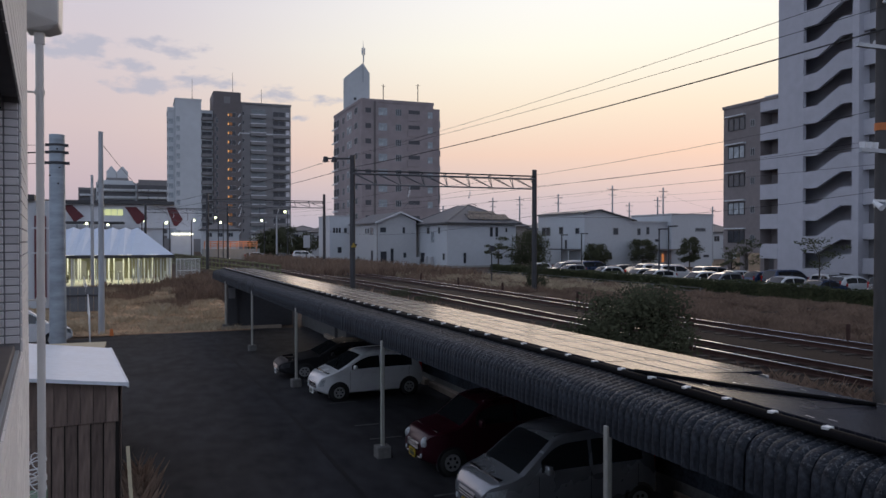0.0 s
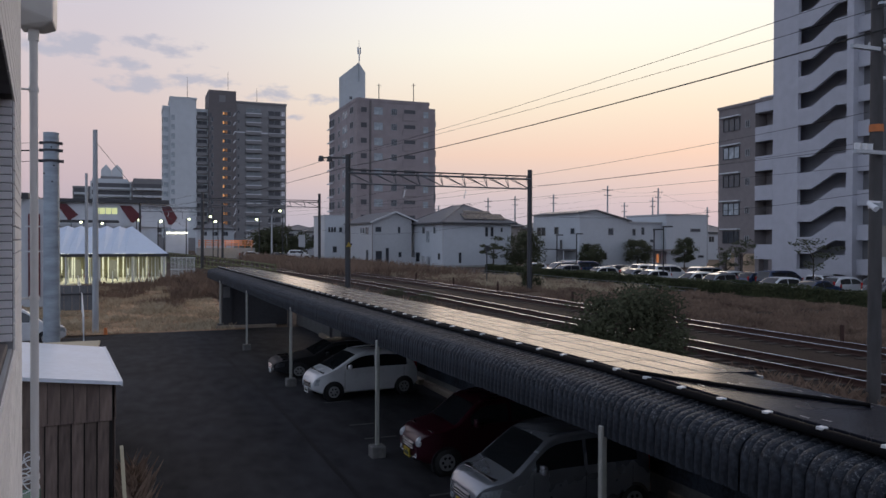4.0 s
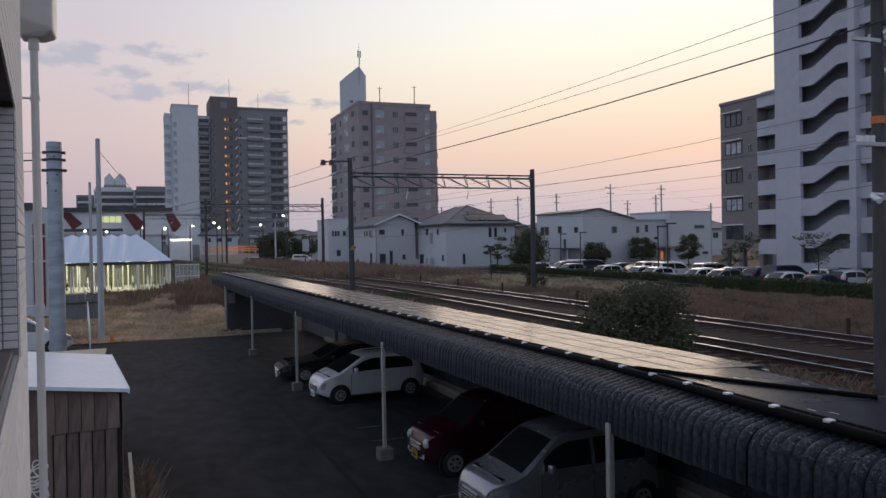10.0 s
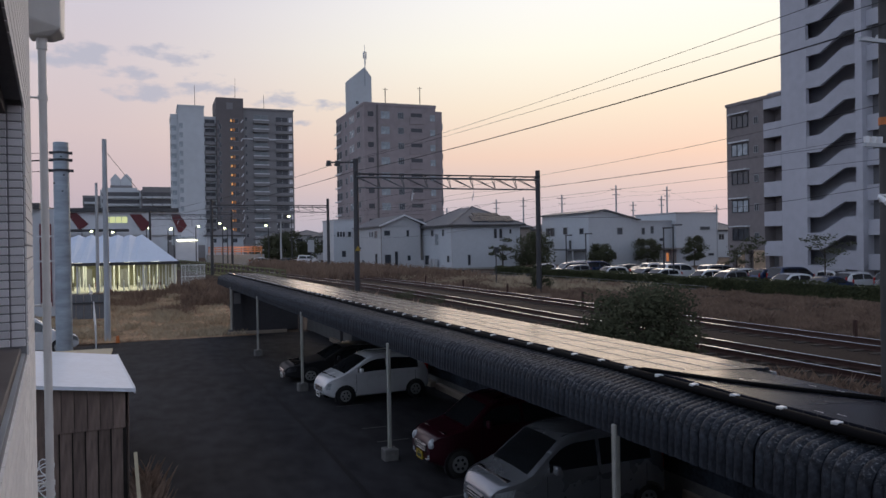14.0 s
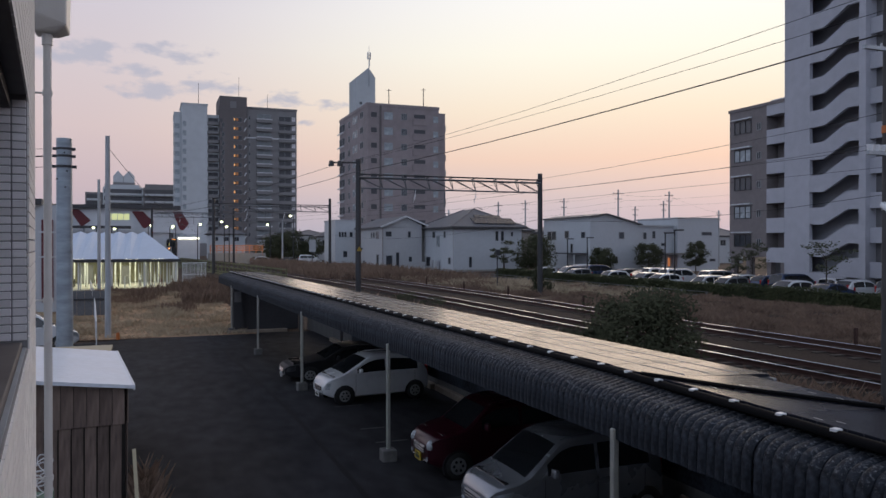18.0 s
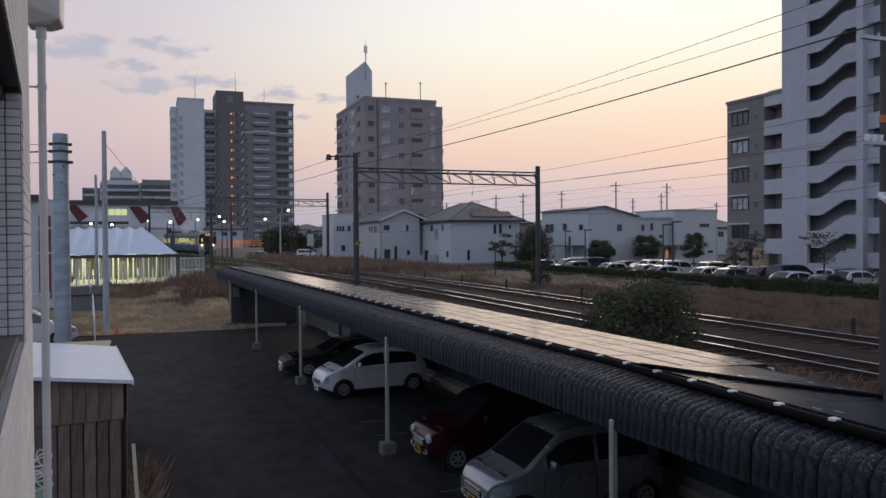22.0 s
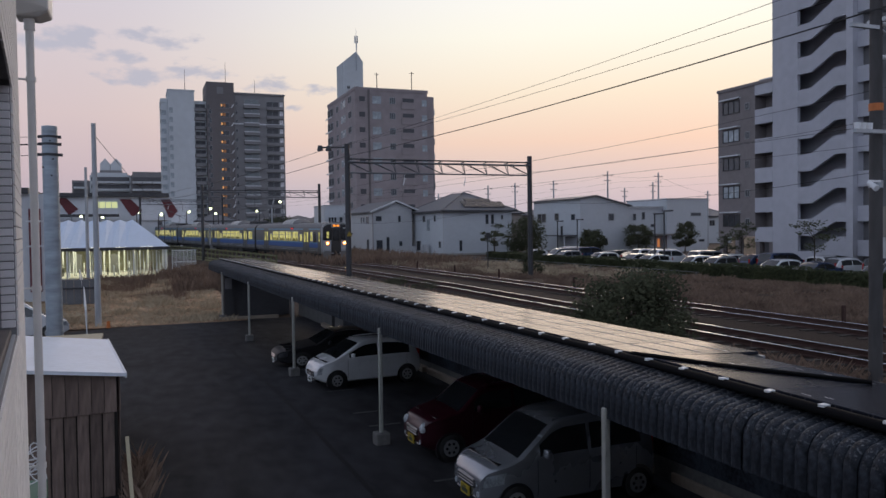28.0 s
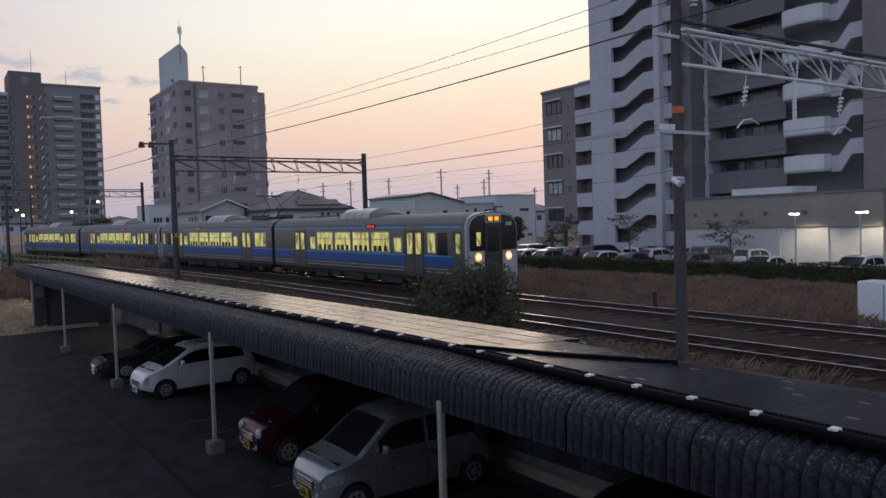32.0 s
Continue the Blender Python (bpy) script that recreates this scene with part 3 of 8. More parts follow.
def gantry(xl, xr, y, z_low, z_high, tops, steel, bays, dark):
    g = thing("catenary_gantry", "lattice beam gantry over two tracks on tall round posts", "gantry", group="catenary gantries")
    for x, top in zip((xl, xr), tops):
        bm = bm_new()
        rod(bm, (x, y, 0.4 if x < 15 else 0.8), (x, y, top), 0.125 if y < 20 else 0.17, 0.105 if y < 20 else 0.15, 14)
        part("post", bm, dark, g, "tall round concrete post", 40)
    # one chord below, two above with a dark feeder bar over them; the lattice rises from the lower nodes
    for dy, z, mat in ((0.0, z_low, steel), (-0.16, z_high - 0.1, steel), (0.16, z_high - 0.1, steel), (-0.1, z_high + 0.08, M_DARKSTEEL)):
        bm = bm_new()
        rod(bm, (xl, y + dy, z), (xr, y + dy, z), 0.045, n=8)
        part("chord", bm, mat, g, "" if mat is steel else "dark feeder bar")
    for i in range(bays):
        a, b, c = (xl + (xr - xl) * (i + f) / bays for f in (0.05, 0.88, 1.0))
        bm = bm_new()
        for dy in (-0.16, 0.16):
            for x in (a, b):
                rod(bm, (c, y, z_low), (x, y + dy, z_high - 0.1), 0.024, n=6)
        part("lattice", bm, steel, g)
        bm = bm_new()
        rod(bm, (b, y - 0.2, z_high), (b, y + 0.2, z_high), 0.03, n=6)
        rod(bm, (b, y - 0.1, z_high), (b, y - 0.1, z_high + 0.08), 0.03, n=6)
        part("feeder_bracket", bm, M_DARKSTEEL, g)
    # drop bar between the tracks, insulators and steady arms over each track
    x = far_x(y) - 1.75
    bm = bm_new()
    beam(bm, (x, y, z_low), (x, y, z_low - 1.05), 0.07, 0.07)
    part("drop_bar", bm, steel, g, "steel drop bar")
    for off in (0.0, -3.94):
        x = far_x(y) + off
        bm = bm_new()
        for i in range(4):
            rod(bm, (x + 0.30 - 0.03 * i, y, z_low - 0.30 - 0.10 * i), (x + 0.31 - 0.03 * i, y, z_low - 0.34 - 0.10 * i), 0.06, n=10)
        rod(bm, (x + 0.33, y, z_low), (x + 0.2, y, z_low - 0.75), 0.012, n=6)
        part("insulator", bm, M_WHITEPLASTIC, g, "string of pale insulator discs")
        bm = bm_new()
        tube(bm, [(x + 0.75, y, z_low - 1.12), (x + 0.45, y, z_low - 1.02), (x + 0.2, y, z_low - 1.06), (x - 0.05, y, z_low - 1.25)], 0.02, 6)
        part("steady_arm", bm, steel, g, "bent steady arm")
    return g


gantry(13.09, 23.2, 10.6, 7.62, 8.40, (9.9, 9.2), M_WHITESTEEL, 7, M_DARKPOLE)
gantry(11.3, 23.2, 43.5, 7.78, 8.50, (9.45, 9.0), M_DARKGALV, 8, M_DARKSTEEL)
gantry(6.2, 18.6, 84.0, 8.1, 8.75, (9.4, 9.6), M_DARKGALV, 8, M_DARKSTEEL)
gantry(0.2, 11.6, 118.0, 8.5, 9.1, (9.9, 9.9), M_DARKGALV, 8, M_DARKSTEEL)

# ---- the train: four cars, two units, on the far track ----
M_STAIN = surface("stainless_body", (0.115, 0.115, 0.112), 0.36, metal=0.65, vary=0.12, big=0.5, small=6.0, bump=0.05)
M_TROOF = surface("train_roof", (0.16, 0.157, 0.16), 0.7, vary=0.25, bump=0.1)
M_BLUE = surface("blue_band", (0.010, 0.075, 0.27), 0.35, vary=0.1, bump=0)
M_LBLUE = surface("light_blue_band", (0.10, 0.28, 0.42), 0.4, vary=0.1, bump=0)
M_MASK = surface("white_front_mask", (0.36, 0.37, 0.385), 0.35, vary=0.06, bump=0)
M_BLACKGLASS = surface("black_glass", (0.012, 0.013, 0.015), 0.12, vary=0.1, bump=0, spec=0.7)
M_UNDER = surface("underframe", (0.022, 0.021, 0.021), 0.8, vary=0.4, bump=0.3)
M_AMBER = glow("amber_display", (1.0, 0.30, 0.03), 1.5)
M_REDSIGN = glow("red_display", (0.9, 0.06, 0.05), 0.6)
M_HEAD = glow("headlight_glow", (1.0, 0.52, 0.18), 22.0)
M_LAMPHALO = glow("outer_lens", (1.0, 0.30, 0.06), 2.4)
M_TAILDIM = glow("orange_lamp", (1.0, 0.4, 0.1), 3.0)


def lit_window():
    """The lit inside of a car behind its pane: pale yellow, broken up by seats and straps."""
    m = bpy.data.materials.new("lit_window")
    m.use_nodes = True
    n, link = m.node_tree.nodes, m.node_tree.links.new
    b = n["Principled BSDF"]
    tc = n.new("ShaderNodeTexCoord")
    nz = n.new("ShaderNodeTexNoise")
    nz.inputs["Scale"].default_value, nz.inputs["Detail"].default_value = 2.6, 3.0
    mp = n.new("ShaderNodeMapping")
    mp.inputs["Scale"].default_value = (1.0, 1.6, 0.7)
    link(tc.outputs["Object"], mp.inputs["Vector"])
    link(mp.outputs["Vector"], nz.inputs["Vector"])
    r = n.new("ShaderNodeValToRGB")
    r.color_ramp.elements[0].position, r.color_ramp.elements[0].color = 0.30, (0.06, 0.06, 0.015, 1)
    r.color_ramp.elements[1].position, r.color_ramp.elements[1].color = 0.60, (0.92, 0.84, 0.26, 1)
    link(nz.outputs["Fac"], r.inputs["Fac"])
    link(r.outputs["Color"], b.inputs["Emission Color"])
    b.inputs["Emission Strength"].default_value = 0.62
    b.inputs["Base Color"].default_value = (0.05, 0.05, 0.03, 1)
    b.inputs["Roughness"].default_value = 0.1
    return m


M_LIT = lit_window()
M_TRIM = surface("pale_trim", (0.36, 0.37, 0.37), 0.4, metal=0.2, vary=0.1, bump=0)
M_SEAT = surface("seat_moquette", (0.05, 0.048, 0.02), 0.9, vary=0.2, bump=0)
M_SKIRT = surface("skirt_paint", (0.17, 0.168, 0.165), 0.5, vary=0.2, bump=0.05)
M_DOORBROWN = surface("dark_door_paint", (0.035, 0.03, 0.028), 0.4, vary=0.1, bump=0)
CAR_L, CAR_W = 19.49, 1.30


def train_car(cab, lamps, pantograph):
    """One car, its front towards +y, standing on the rail at z 0. cab: the end with the driver's cab (+1 front, -1 rear)."""
    car = thing("train_car", "stainless commuter train car with blue band and lit windows", "train car", group="train cars")
    h = CAR_L / 2 - 0.25
    side = [(1.27, 0.62), (CAR_W, 0.80), (CAR_W, 2.80), (1.26, 2.95), (1.15, 3.12), (0.95, 3.25), (0.55, 3.35), (0.0, 3.38)]
    ring = side + [(-x, z) for x, z in side[-2::-1]]
    bm = bm_new()
    loft(bm, [[(x, y, z) for x, z in ring] for y in (-h, h)])
    part("body", bm, M_STAIN, car, "", 30)
    bm = bm_new()
    cap = [(x * 1.003, z + 0.006) for x, z in ring if z > 2.9]
    loft(bm, [[(x, y, z) for x, z in cap] + [(cap[-1][0], y, 2.93), (cap[0][0], y, 2.93)] for y in (-h + 0.02, h - 0.35)])
    part("roof", bm, M_TROOF, car, "grey train roof", 30)
    for s in (-1, 1):
        bm = bm_new()
        rod(bm, (s * 1.285, -h + 0.1, 2.90), (s * 1.285, h - 0.4, 2.90), 0.022, n=6)
        part("rain_gutter", bm, M_TROOF, car)
    bm = bm_new()
    box(bm, -1.12, 1.12, -h + 0.4, h - 0.5, 0.42, 0.62)
    part("underframe", bm, M_UNDER, car, "dark equipment under the floor")
    for y0, y1, z0 in ((-4.3, -2.9, 0.22), (-2.6, -1.5, 0.28), (-1.1, 0.9, 0.2), (1.2, 2.2, 0.3), (2.5, 4.4, 0.22)):
        bm = bm_new()
        box(bm, -1.18, 1.18, y0, y1, z0, 0.60)
        bevelled(bm, 0.02)
        part("equipment_box", bm, M_UNDER, car)
    for yb in (-6.6, 6.6):
        bm = bm_new()
        for s in (-1, 1):
            box(bm, s * 0.88 - 0.07, s * 0.88 + 0.07, yb - 1.4, yb + 1.4, 0.34, 0.54)
            for ya in (-1.0, 1.0):
                box(bm, s * 0.90 - 0.12, s * 0.90 + 0.12, yb + ya - 0.17, yb + ya + 0.17, 0.22, 0.56)
        box(bm, -0.85, 0.85, yb - 0.3, yb + 0.3, 0.34, 0.56)
        bogie = part("bogie", bm, M_UNDER, car)
        for ya in (-1.0, 1.0):
            bm = bm_new()
            for s in (-1, 1):
                rod(bm, (s * 0.53, yb + ya, 0.40), (s * 0.62, yb + ya, 0.40), 0.40, n=20)
            rod(bm, (-0.53, yb + ya, 0.40), (0.53, yb + ya, 0.40), 0.08)
            part("wheelset", bm, M_UNDER, bogie, "", 40)

    # d: distance from the cab end along the car
    def span(d0, d1):
        return tuple(sorted((cab * (h - d0), cab * (h - d1))))

    doors = ((3.15, 4.62), (14.75, 16.2))
    big = [(5.95, 7.55), (7.80, 9.40), (9.65, 11.27), (11.52, 13.3)]
    small = [(4.90, 5.52), (13.55, 14.15)]
    extra = [(2.26, 2.82)] if cab > 0 else [(2.26, 2.82), (16.75, 18.2)]
    for s in (-1, 1):
        for z0, z1, mat, name in ((1.13, 1.54, M_BLUE, "blue_band"), (1.54, 1.60, M_LBLUE, "light_blue_band"), (2.74, 2.84, M_LBLUE, "light_blue_band"), (1.00, 1.035, M_MASK, "white_line"), (0.86, 0.895, M_MASK, "white_line")):
            for d0, d1 in ((0.45, doors[0][0]), (doors[0][1], doors[1][0]), (doors[1][1], 2 * h - 0.05)):
                bm = bm_new()
                y0, y1 = span(d0, d1)
                box(bm, s * CAR_W - 0.004, s * CAR_W + 0.004, y0, y1, z0, z1)
                part(name, bm, mat, car)
        for d0, d1 in doors:
            y0, y1 = span(d0, d1)
            ym = (y0 + y1) / 2
            bm = bm_new()
            box(bm, s * CAR_W - 0.006, s * CAR_W + 0.006, y0, y1, 0.72, 2.66)
            door = part("door", bm, M_STAIN, car, "stainless double sliding door")
            bm = bm_new()
            for y in (y0, ym, y1):
                box(bm, s * CAR_W - 0.009, s * CAR_W + 0.009, y - 0.02, y + 0.02, 0.72, 2.66)
            part("door_seam", bm, M_UNDER, door)
            for dy in (-0.34, 0.34):
                bm = bm_new()
                box(bm, s * CAR_W - 0.012, s * CAR_W + 0.012, ym + dy - 0.20, ym + dy + 0.20, 1.62, 2.54)
                part("door_window", bm, M_LIT, door, "lit door window")
        for wins, za, zb in ((big, 1.68, 2.56), (small, 1.70, 2.30), (extra, 1.72, 2.52)):
            for d0, d1 in wins:
                y0, y1 = span(d0, d1)
                bm = bm_new()
                box(bm, s * CAR_W - 0.010, s * CAR_W + 0.010, y0 - 0.05, y1 + 0.05, za - 0.05, zb + 0.05)
                w = part("window", bm, M_TRIM, car, "pale-framed lit window")
                n = 2 if y1 - y0 > 1.4 else 1
                for k in range(n):
                    a = y0 + (y1 - y0) * k / n + 0.025
                    bm = bm_new()
                    box(bm, s * CAR_W - 0.014, s * CAR_W + 0.014, a, a + (y1 - y0) / n - 0.05, za, zb)
                    part("pane", bm, M_LIT, w)
                if zb > 2.55:
                    bm = bm_new()
                    zc = za + 0.62 * (zb - za)
                    box(bm, s * CAR_W - 0.016, s * CAR_W + 0.016, y0, y1, zc, zc + 0.035)
                    part("window_bar", bm, M_TRIM, w)
                    for k in range(3):
                        q = y0 + (y1 - y0) * (0.2 + 0.3 * k)
                        bm = bm_new()
                        prism(bm, [(q - 0.16, za), (q + 0.16, za), (q + 0.13, za + 0.26), (q - 0.13, za + 0.26)], "x", s * CAR_W - 0.0155, s * CAR_W + 0.0155)
                        part("seat_back", bm, M_SEAT, w, "dark seat back behind the pane")
        for d0, d1 in ((1.40, 2.08),):
            y0, y1 = span(d0, d1)
            bm = bm_new()
            box(bm, s * CAR_W - 0.012, s * CAR_W + 0.012, y0, y1, 1.60, 2.56)
            part("dark_window", bm, M_BLACKGLASS, car, "dark unlit window")
        y0, y1 = span(0.42, 1.05)
        bm = bm_new()
        box(bm, s * CAR_W - 0.007, s * CAR_W + 0.007, y0, y1, 0.80, 2.62)
        crew = part("crew_door", bm, M_STAIN, car, "narrow crew door")
        y0, y1 = span(0.52, 0.80)
        bm = bm_new()
        box(bm, s * CAR_W - 0.013, s * CAR_W + 0.013, y0, y1, 1.70, 2.50)
        part("crew_window", bm, M_LIT, crew, "lit crew door window")
        y0, y1 = span(7.2, 8.0)
        bm = bm_new()
        box(bm, s * 1.285 - 0.02, s * 1.285 + 0.02, y0, y1, 2.76, 2.94)
        board = part("side_display", bm, M_BLACK, car, "red glowing side display")
        for k in range(3):
            a = y0 + 0.08 + 0.23 * k
            bm = bm_new()
            box(bm, s * 1.285 - 0.026, s * 1.285 + 0.026, a, a + 0.17, 2.79, 2.91)
            part("display_text", bm, M_REDSIGN, board)
    # arched roof unit with its ribbed pale cover
    y0, y1 = span(8.4, 11.3)
    bm = bm_new()
    arch = [(0.95 * math.cos(radians(a)), 3.26 + 0.50 * math.sin(radians(a))) for a in range(0, 181, 15)]
    prism(bm, arch, "y", y0, y1)
    unit = part("air_conditioner", bm, M_TRIM, car, "arched silver air conditioner", 30)
    for k in range(1, 4):
        y = y0 + (y1 - y0) * k / 4
        bm = bm_new()
        prism(bm, [(x * 1.012, 3.26 + (z - 3.26) * 1.012) for x, z in arch], "y", y - 0.03, y + 0.03)
        part("cover_joint", bm, M_TROOF, unit)
    for da, db in ((7.5, 8.4), (12.0, 11.3)):
        ya, yb = cab * (h - da), cab * (h - db)
        bm = bm_new()
        loft(bm, [[(x * 0.8, ya, 3.26 + (z - 3.26) * 0.45) for x, z in arch], [(x * 0.99, yb, 3.26 + (z - 3.26) * 0.98) for x, z in arch]])
        part("end_fairing", bm, M_TROOF, unit, "grey sloped end fairing", 30)
    for d in (14.2, 16.4):
        y0, y1 = span(d, d + 0.9)
        bm = bm_new()
        box(bm, -0.45, 0.45, y0, y1, 3.36, 3.48)
        bevelled(bm, 0.03)
        part("roof_vent", bm, M_TROOF, car)
    if pantograph:
        c = cab * (h - 16.6)
        bm = bm_new()
        for s in (-0.55, 0.55):
            rod(bm, (s, c - 0.5, 3.55), (s * 0.8, c + 0.6, 4.05), 0.03, n=6)
            rod(bm, (s * 0.8, c + 0.6, 4.05), (s * 0.7, c - 0.3, 4.85), 0.025, n=6)
        rod(bm, (-0.85, c - 0.3, 4.85), (0.85, c - 0.3, 4.85), 0.035, n=6)
        box(bm, -0.75, 0.75, c - 1.1, c + 1.0, 3.38, 3.52)
        part("pantograph", bm, M_DARKSTEEL, car, "dark folding pantograph")
        for y in (c - 1.8, c + 1.7):
            bm = bm_new()
            rod(bm, (-0.5, y, 3.5), (0.5, y, 3.5), 0.16, n=8)
            part("roof_gear", bm, M_DARKSTEEL, car)
    # cab front
    e = cab
    y = e * h
    bm = bm_new()
    mask = [(x * 1.012, z) for x, z in ring]
    loft(bm, [[(x, y - e * 0.20, z) for x, z in mask], [(x, y - e * 0.06, z) for x, z in mask], [(x * 0.965, y + e * 0.02, z if z < 1 else 0.62 + (z - 0.62) * 0.98) for x, z in mask]])
    bevelled(bm, 0.02)
    front = part("cab_front", bm, M_MASK, car, "white cab front mask", 40)

    def plate(name, outline, depth, mat, label=""):
        b = bm_new()
        a0, a1 = sorted((y, y + e * (0.02 + depth)))
        prism(b, outline, "y", a0, a1)
        return part(name, b, mat, front, label)

    for s in (-1, 1):
        plate("windscreen", [(s * 0.43, 1.80), (s * 1.20, 1.80), (s * 1.235, 1.92), (s * 1.235, 2.78), (s * 1.13, 3.02), (s * 0.88, 3.19), (s * 0.43, 3.27)], 0.014, M_BLACKGLASS, "black windscreen")
        b = bm_new()
        rod(b, (s * 0.62, y + e * 0.05, 1.92), (s * 0.95, y + e * 0.05, 2.45), 0.012, n=6)
        part("wiper", b, M_UNDER, front)
        lamp = plate("headlight", [(s * 0.60, 1.42), (s * 1.02, 1.42), (s * 1.06, 1.50), (s * 1.04, 1.68), (s * 0.62, 1.68)], 0.02, M_TRIM, "oblong headlight bezel")
        b = bm_new()
        rod(b, (s * 0.80, y, 1.55), (s * 0.80, y + e * 0.055, 1.55), 0.07, n=14)
        part("lens", b, M_HEAD if lamps else M_TAILDIM, lamp, "glowing warm lens")
        # Orange disc added round the lens; it paints the headlight's halo.
        if lamps:
            b = bm_new()
            rod(b, (s * 0.80, y, 1.55), (s * 0.80, y + e * 0.046, 1.55), 0.17, n=16)
            part("outer_lens", b, M_LAMPHALO, lamp, "glowing disc standing in for the headlight's halo")
        b = bm_new()
        box(b, s * 0.84 - 0.34, s * 0.84 + 0.34, *sorted((y - e * 0.3, y + e * 0.10)), 0.86, 1.16)
        bevelled(b, 0.03)
        part("bumper_block", b, M_MASK, front, "white bumper block")
        b = bm_new()
        box(b, s * 0.84 - 0.36, s * 0.84 + 0.36, *sorted((y - e * 0.3, y + e * 0.07)), 0.14, 0.85)
        bevelled(b, 0.04)
        part("skirt", b, M_SKIRT, front, "grey skirt below the cab")
    if lamps:
        plate("saloon_view", [(0.66, 2.0), (0.88, 2.0), (0.88, 2.55), (0.66, 2.55)], 0.017, M_LIT, "lit saloon seen through the cab")
    plate("front_door", [(-0.42, 0.72), (0.42, 0.72), (0.42, 2.92), (-0.42, 2.92)], 0.024, M_DOORBROWN, "dark front gangway door")
    plate("door_window", [(-0.30, 1.75), (0.30, 1.75), (0.30, 2.80), (-0.30, 2.80)], 0.03, M_BLACKGLASS, "dark door window")
    for x in (-0.43, 0.43):
        plate("door_frame", [(x - 0.02, 0.72), (x + 0.02, 0.72), (x + 0.02, 2.95), (x - 0.02, 2.95)], 0.035, M_UNDER)
    board = plate("destination_display", [(-0.42, 2.94), (0.42, 2.94), (0.42, 3.24), (-0.42, 3.24)], 0.03, M_TRIM, "pale display bezel")
    for x0, x1, mat, d in ((-0.36, 0.36, M_BLACK, 0.034), (-0.28, -0.06, M_AMBER, 0.04), (0.05, 0.27, M_AMBER, 0.04)):
        b = bm_new()
        box(b, x0, x1, *sorted((y, y + e * (0.02 + d))), 2.99 if mat is M_BLACK else 3.01, 3.19 if mat is M_BLACK else 3.17)
        part("display_screen" if mat is M_BLACK else "display_text", b, mat, board, "" if mat is M_BLACK else "unreadable glowing amber characters")
    plate("emblem", [(-0.98, 2.80), (-0.66, 2.80), (-0.66, 2.95), (-0.98, 2.95)], 0.02, M_TRIM, "plain pale emblem")
    b = bm_new()
    box(b, -0.2, 0.2, *sorted((y, y + e * 0.28)), 0.52, 0.80)
    bevelled(b, 0.03)
    part("coupler", b, M_UNDER, front)
    return car


CARS = [train_car(1, True, False), train_car(-1, False, True), train_car(1, False, False), train_car(-1, False, True)]
ARC_Y = np.arange(-60.0, 320.0, 0.25)
ARC_S = np.concatenate([[0.0], np.cumsum([math.hypot(far_x(b) - far_x(a), b - a) for a, b in zip(ARC_Y, ARC_Y[1:])])])


def on_track(s):
    y = float(np.interp(s, ARC_S, ARC_Y))
    return Vector((far_x(y), y, rail_z(y)))


def drive_train():
    """Standing in the station, then drawing out and gathering speed."""
    heads = [(0, 165.0), (9, 164.5), (12, 162.6), (14, 159.4), (16, 151.6), (17, 146.6), (18, 141.2), (20, 129.3), (23, 108.7), (25, 93.0), (26.5, 80.2), (28, 66.5), (29, 56.5), (30, 46.2), (31, 35.6), (31.5, 30.3), (32, 24.95)]
    for k, car in enumerate(CARS):
        rows = []
        for t, y in heads:
            s = float(np.interp(y, ARC_Y, ARC_S)) + CAR_L * (k + 0.5) - 0.25
            a, b, mid = on_track(s - 6.6), on_track(s + 6.6), None
            mid = (a + b) / 2
            way = (a - b).normalized()
            turn = way.to_track_quat("Y", "Z").to_matrix().to_4x4()
            rows.append((t, Matrix.Translation(mid) @ turn))
        walk(car, rows)

# ---- tall buildings ----
M_T1 = surface("pale_grey_render", (0.53, 0.555, 0.575), 0.85, vary=0.08, big=0.08, small=0.6, bump=0)
M_T1B = surface("grey_brown_tile", (0.215, 0.21, 0.215), 0.8, vary=0.10, big=0.08, small=0.6, bump=0)
M_T1C = surface("dark_brown_tile", (0.145, 0.13, 0.13), 0.8, vary=0.10, big=0.08, small=0.6, bump=0)
M_T2 = surface("mauve_brown_tile", (0.29, 0.25, 0.255), 0.8, vary=0.18, big=0.12, small=0.7, bump=0)
M_T2W = surface("pale_penthouse", (0.46, 0.49, 0.51), 0.8, vary=0.08, big=0.2, small=1.0, bump=0)
M_ST = surface("lilac_white_render", (0.45, 0.45, 0.495), 0.85, vary=0.10, big=0.12, small=1.2, bump=0.03, bump_scale=3)
# Render a step darker: shade of the stair recess put into the colour.
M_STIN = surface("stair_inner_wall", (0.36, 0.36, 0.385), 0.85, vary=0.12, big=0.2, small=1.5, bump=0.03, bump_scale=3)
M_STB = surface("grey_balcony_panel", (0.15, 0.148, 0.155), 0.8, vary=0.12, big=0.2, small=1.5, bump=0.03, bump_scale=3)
M_MB = surface("taupe_tile", (0.21, 0.185, 0.185), 0.8, vary=0.14, big=0.25, small=2.0, bump=0.03, bump_scale=3)
# Dark tone for recesses: their shade is put into the colour.
M_DEEPSHADE = surface("dark_recess", (0.11, 0.11, 0.118), 0.9, vary=0.2, bump=0)
M_FRAME = surface("aluminium_frame", (0.30, 0.31, 0.32), 0.5, metal=0.3, vary=0.1, bump=0)
M_WARMWIN = glow("warm_lobby_light", (1.0, 0.45, 0.14), 0.55)
M_PALEPARAPET = surface("pale_parapet", (0.60, 0.61, 0.63), 0.8, vary=0.1, big=0.3, small=2.0, bump=0)
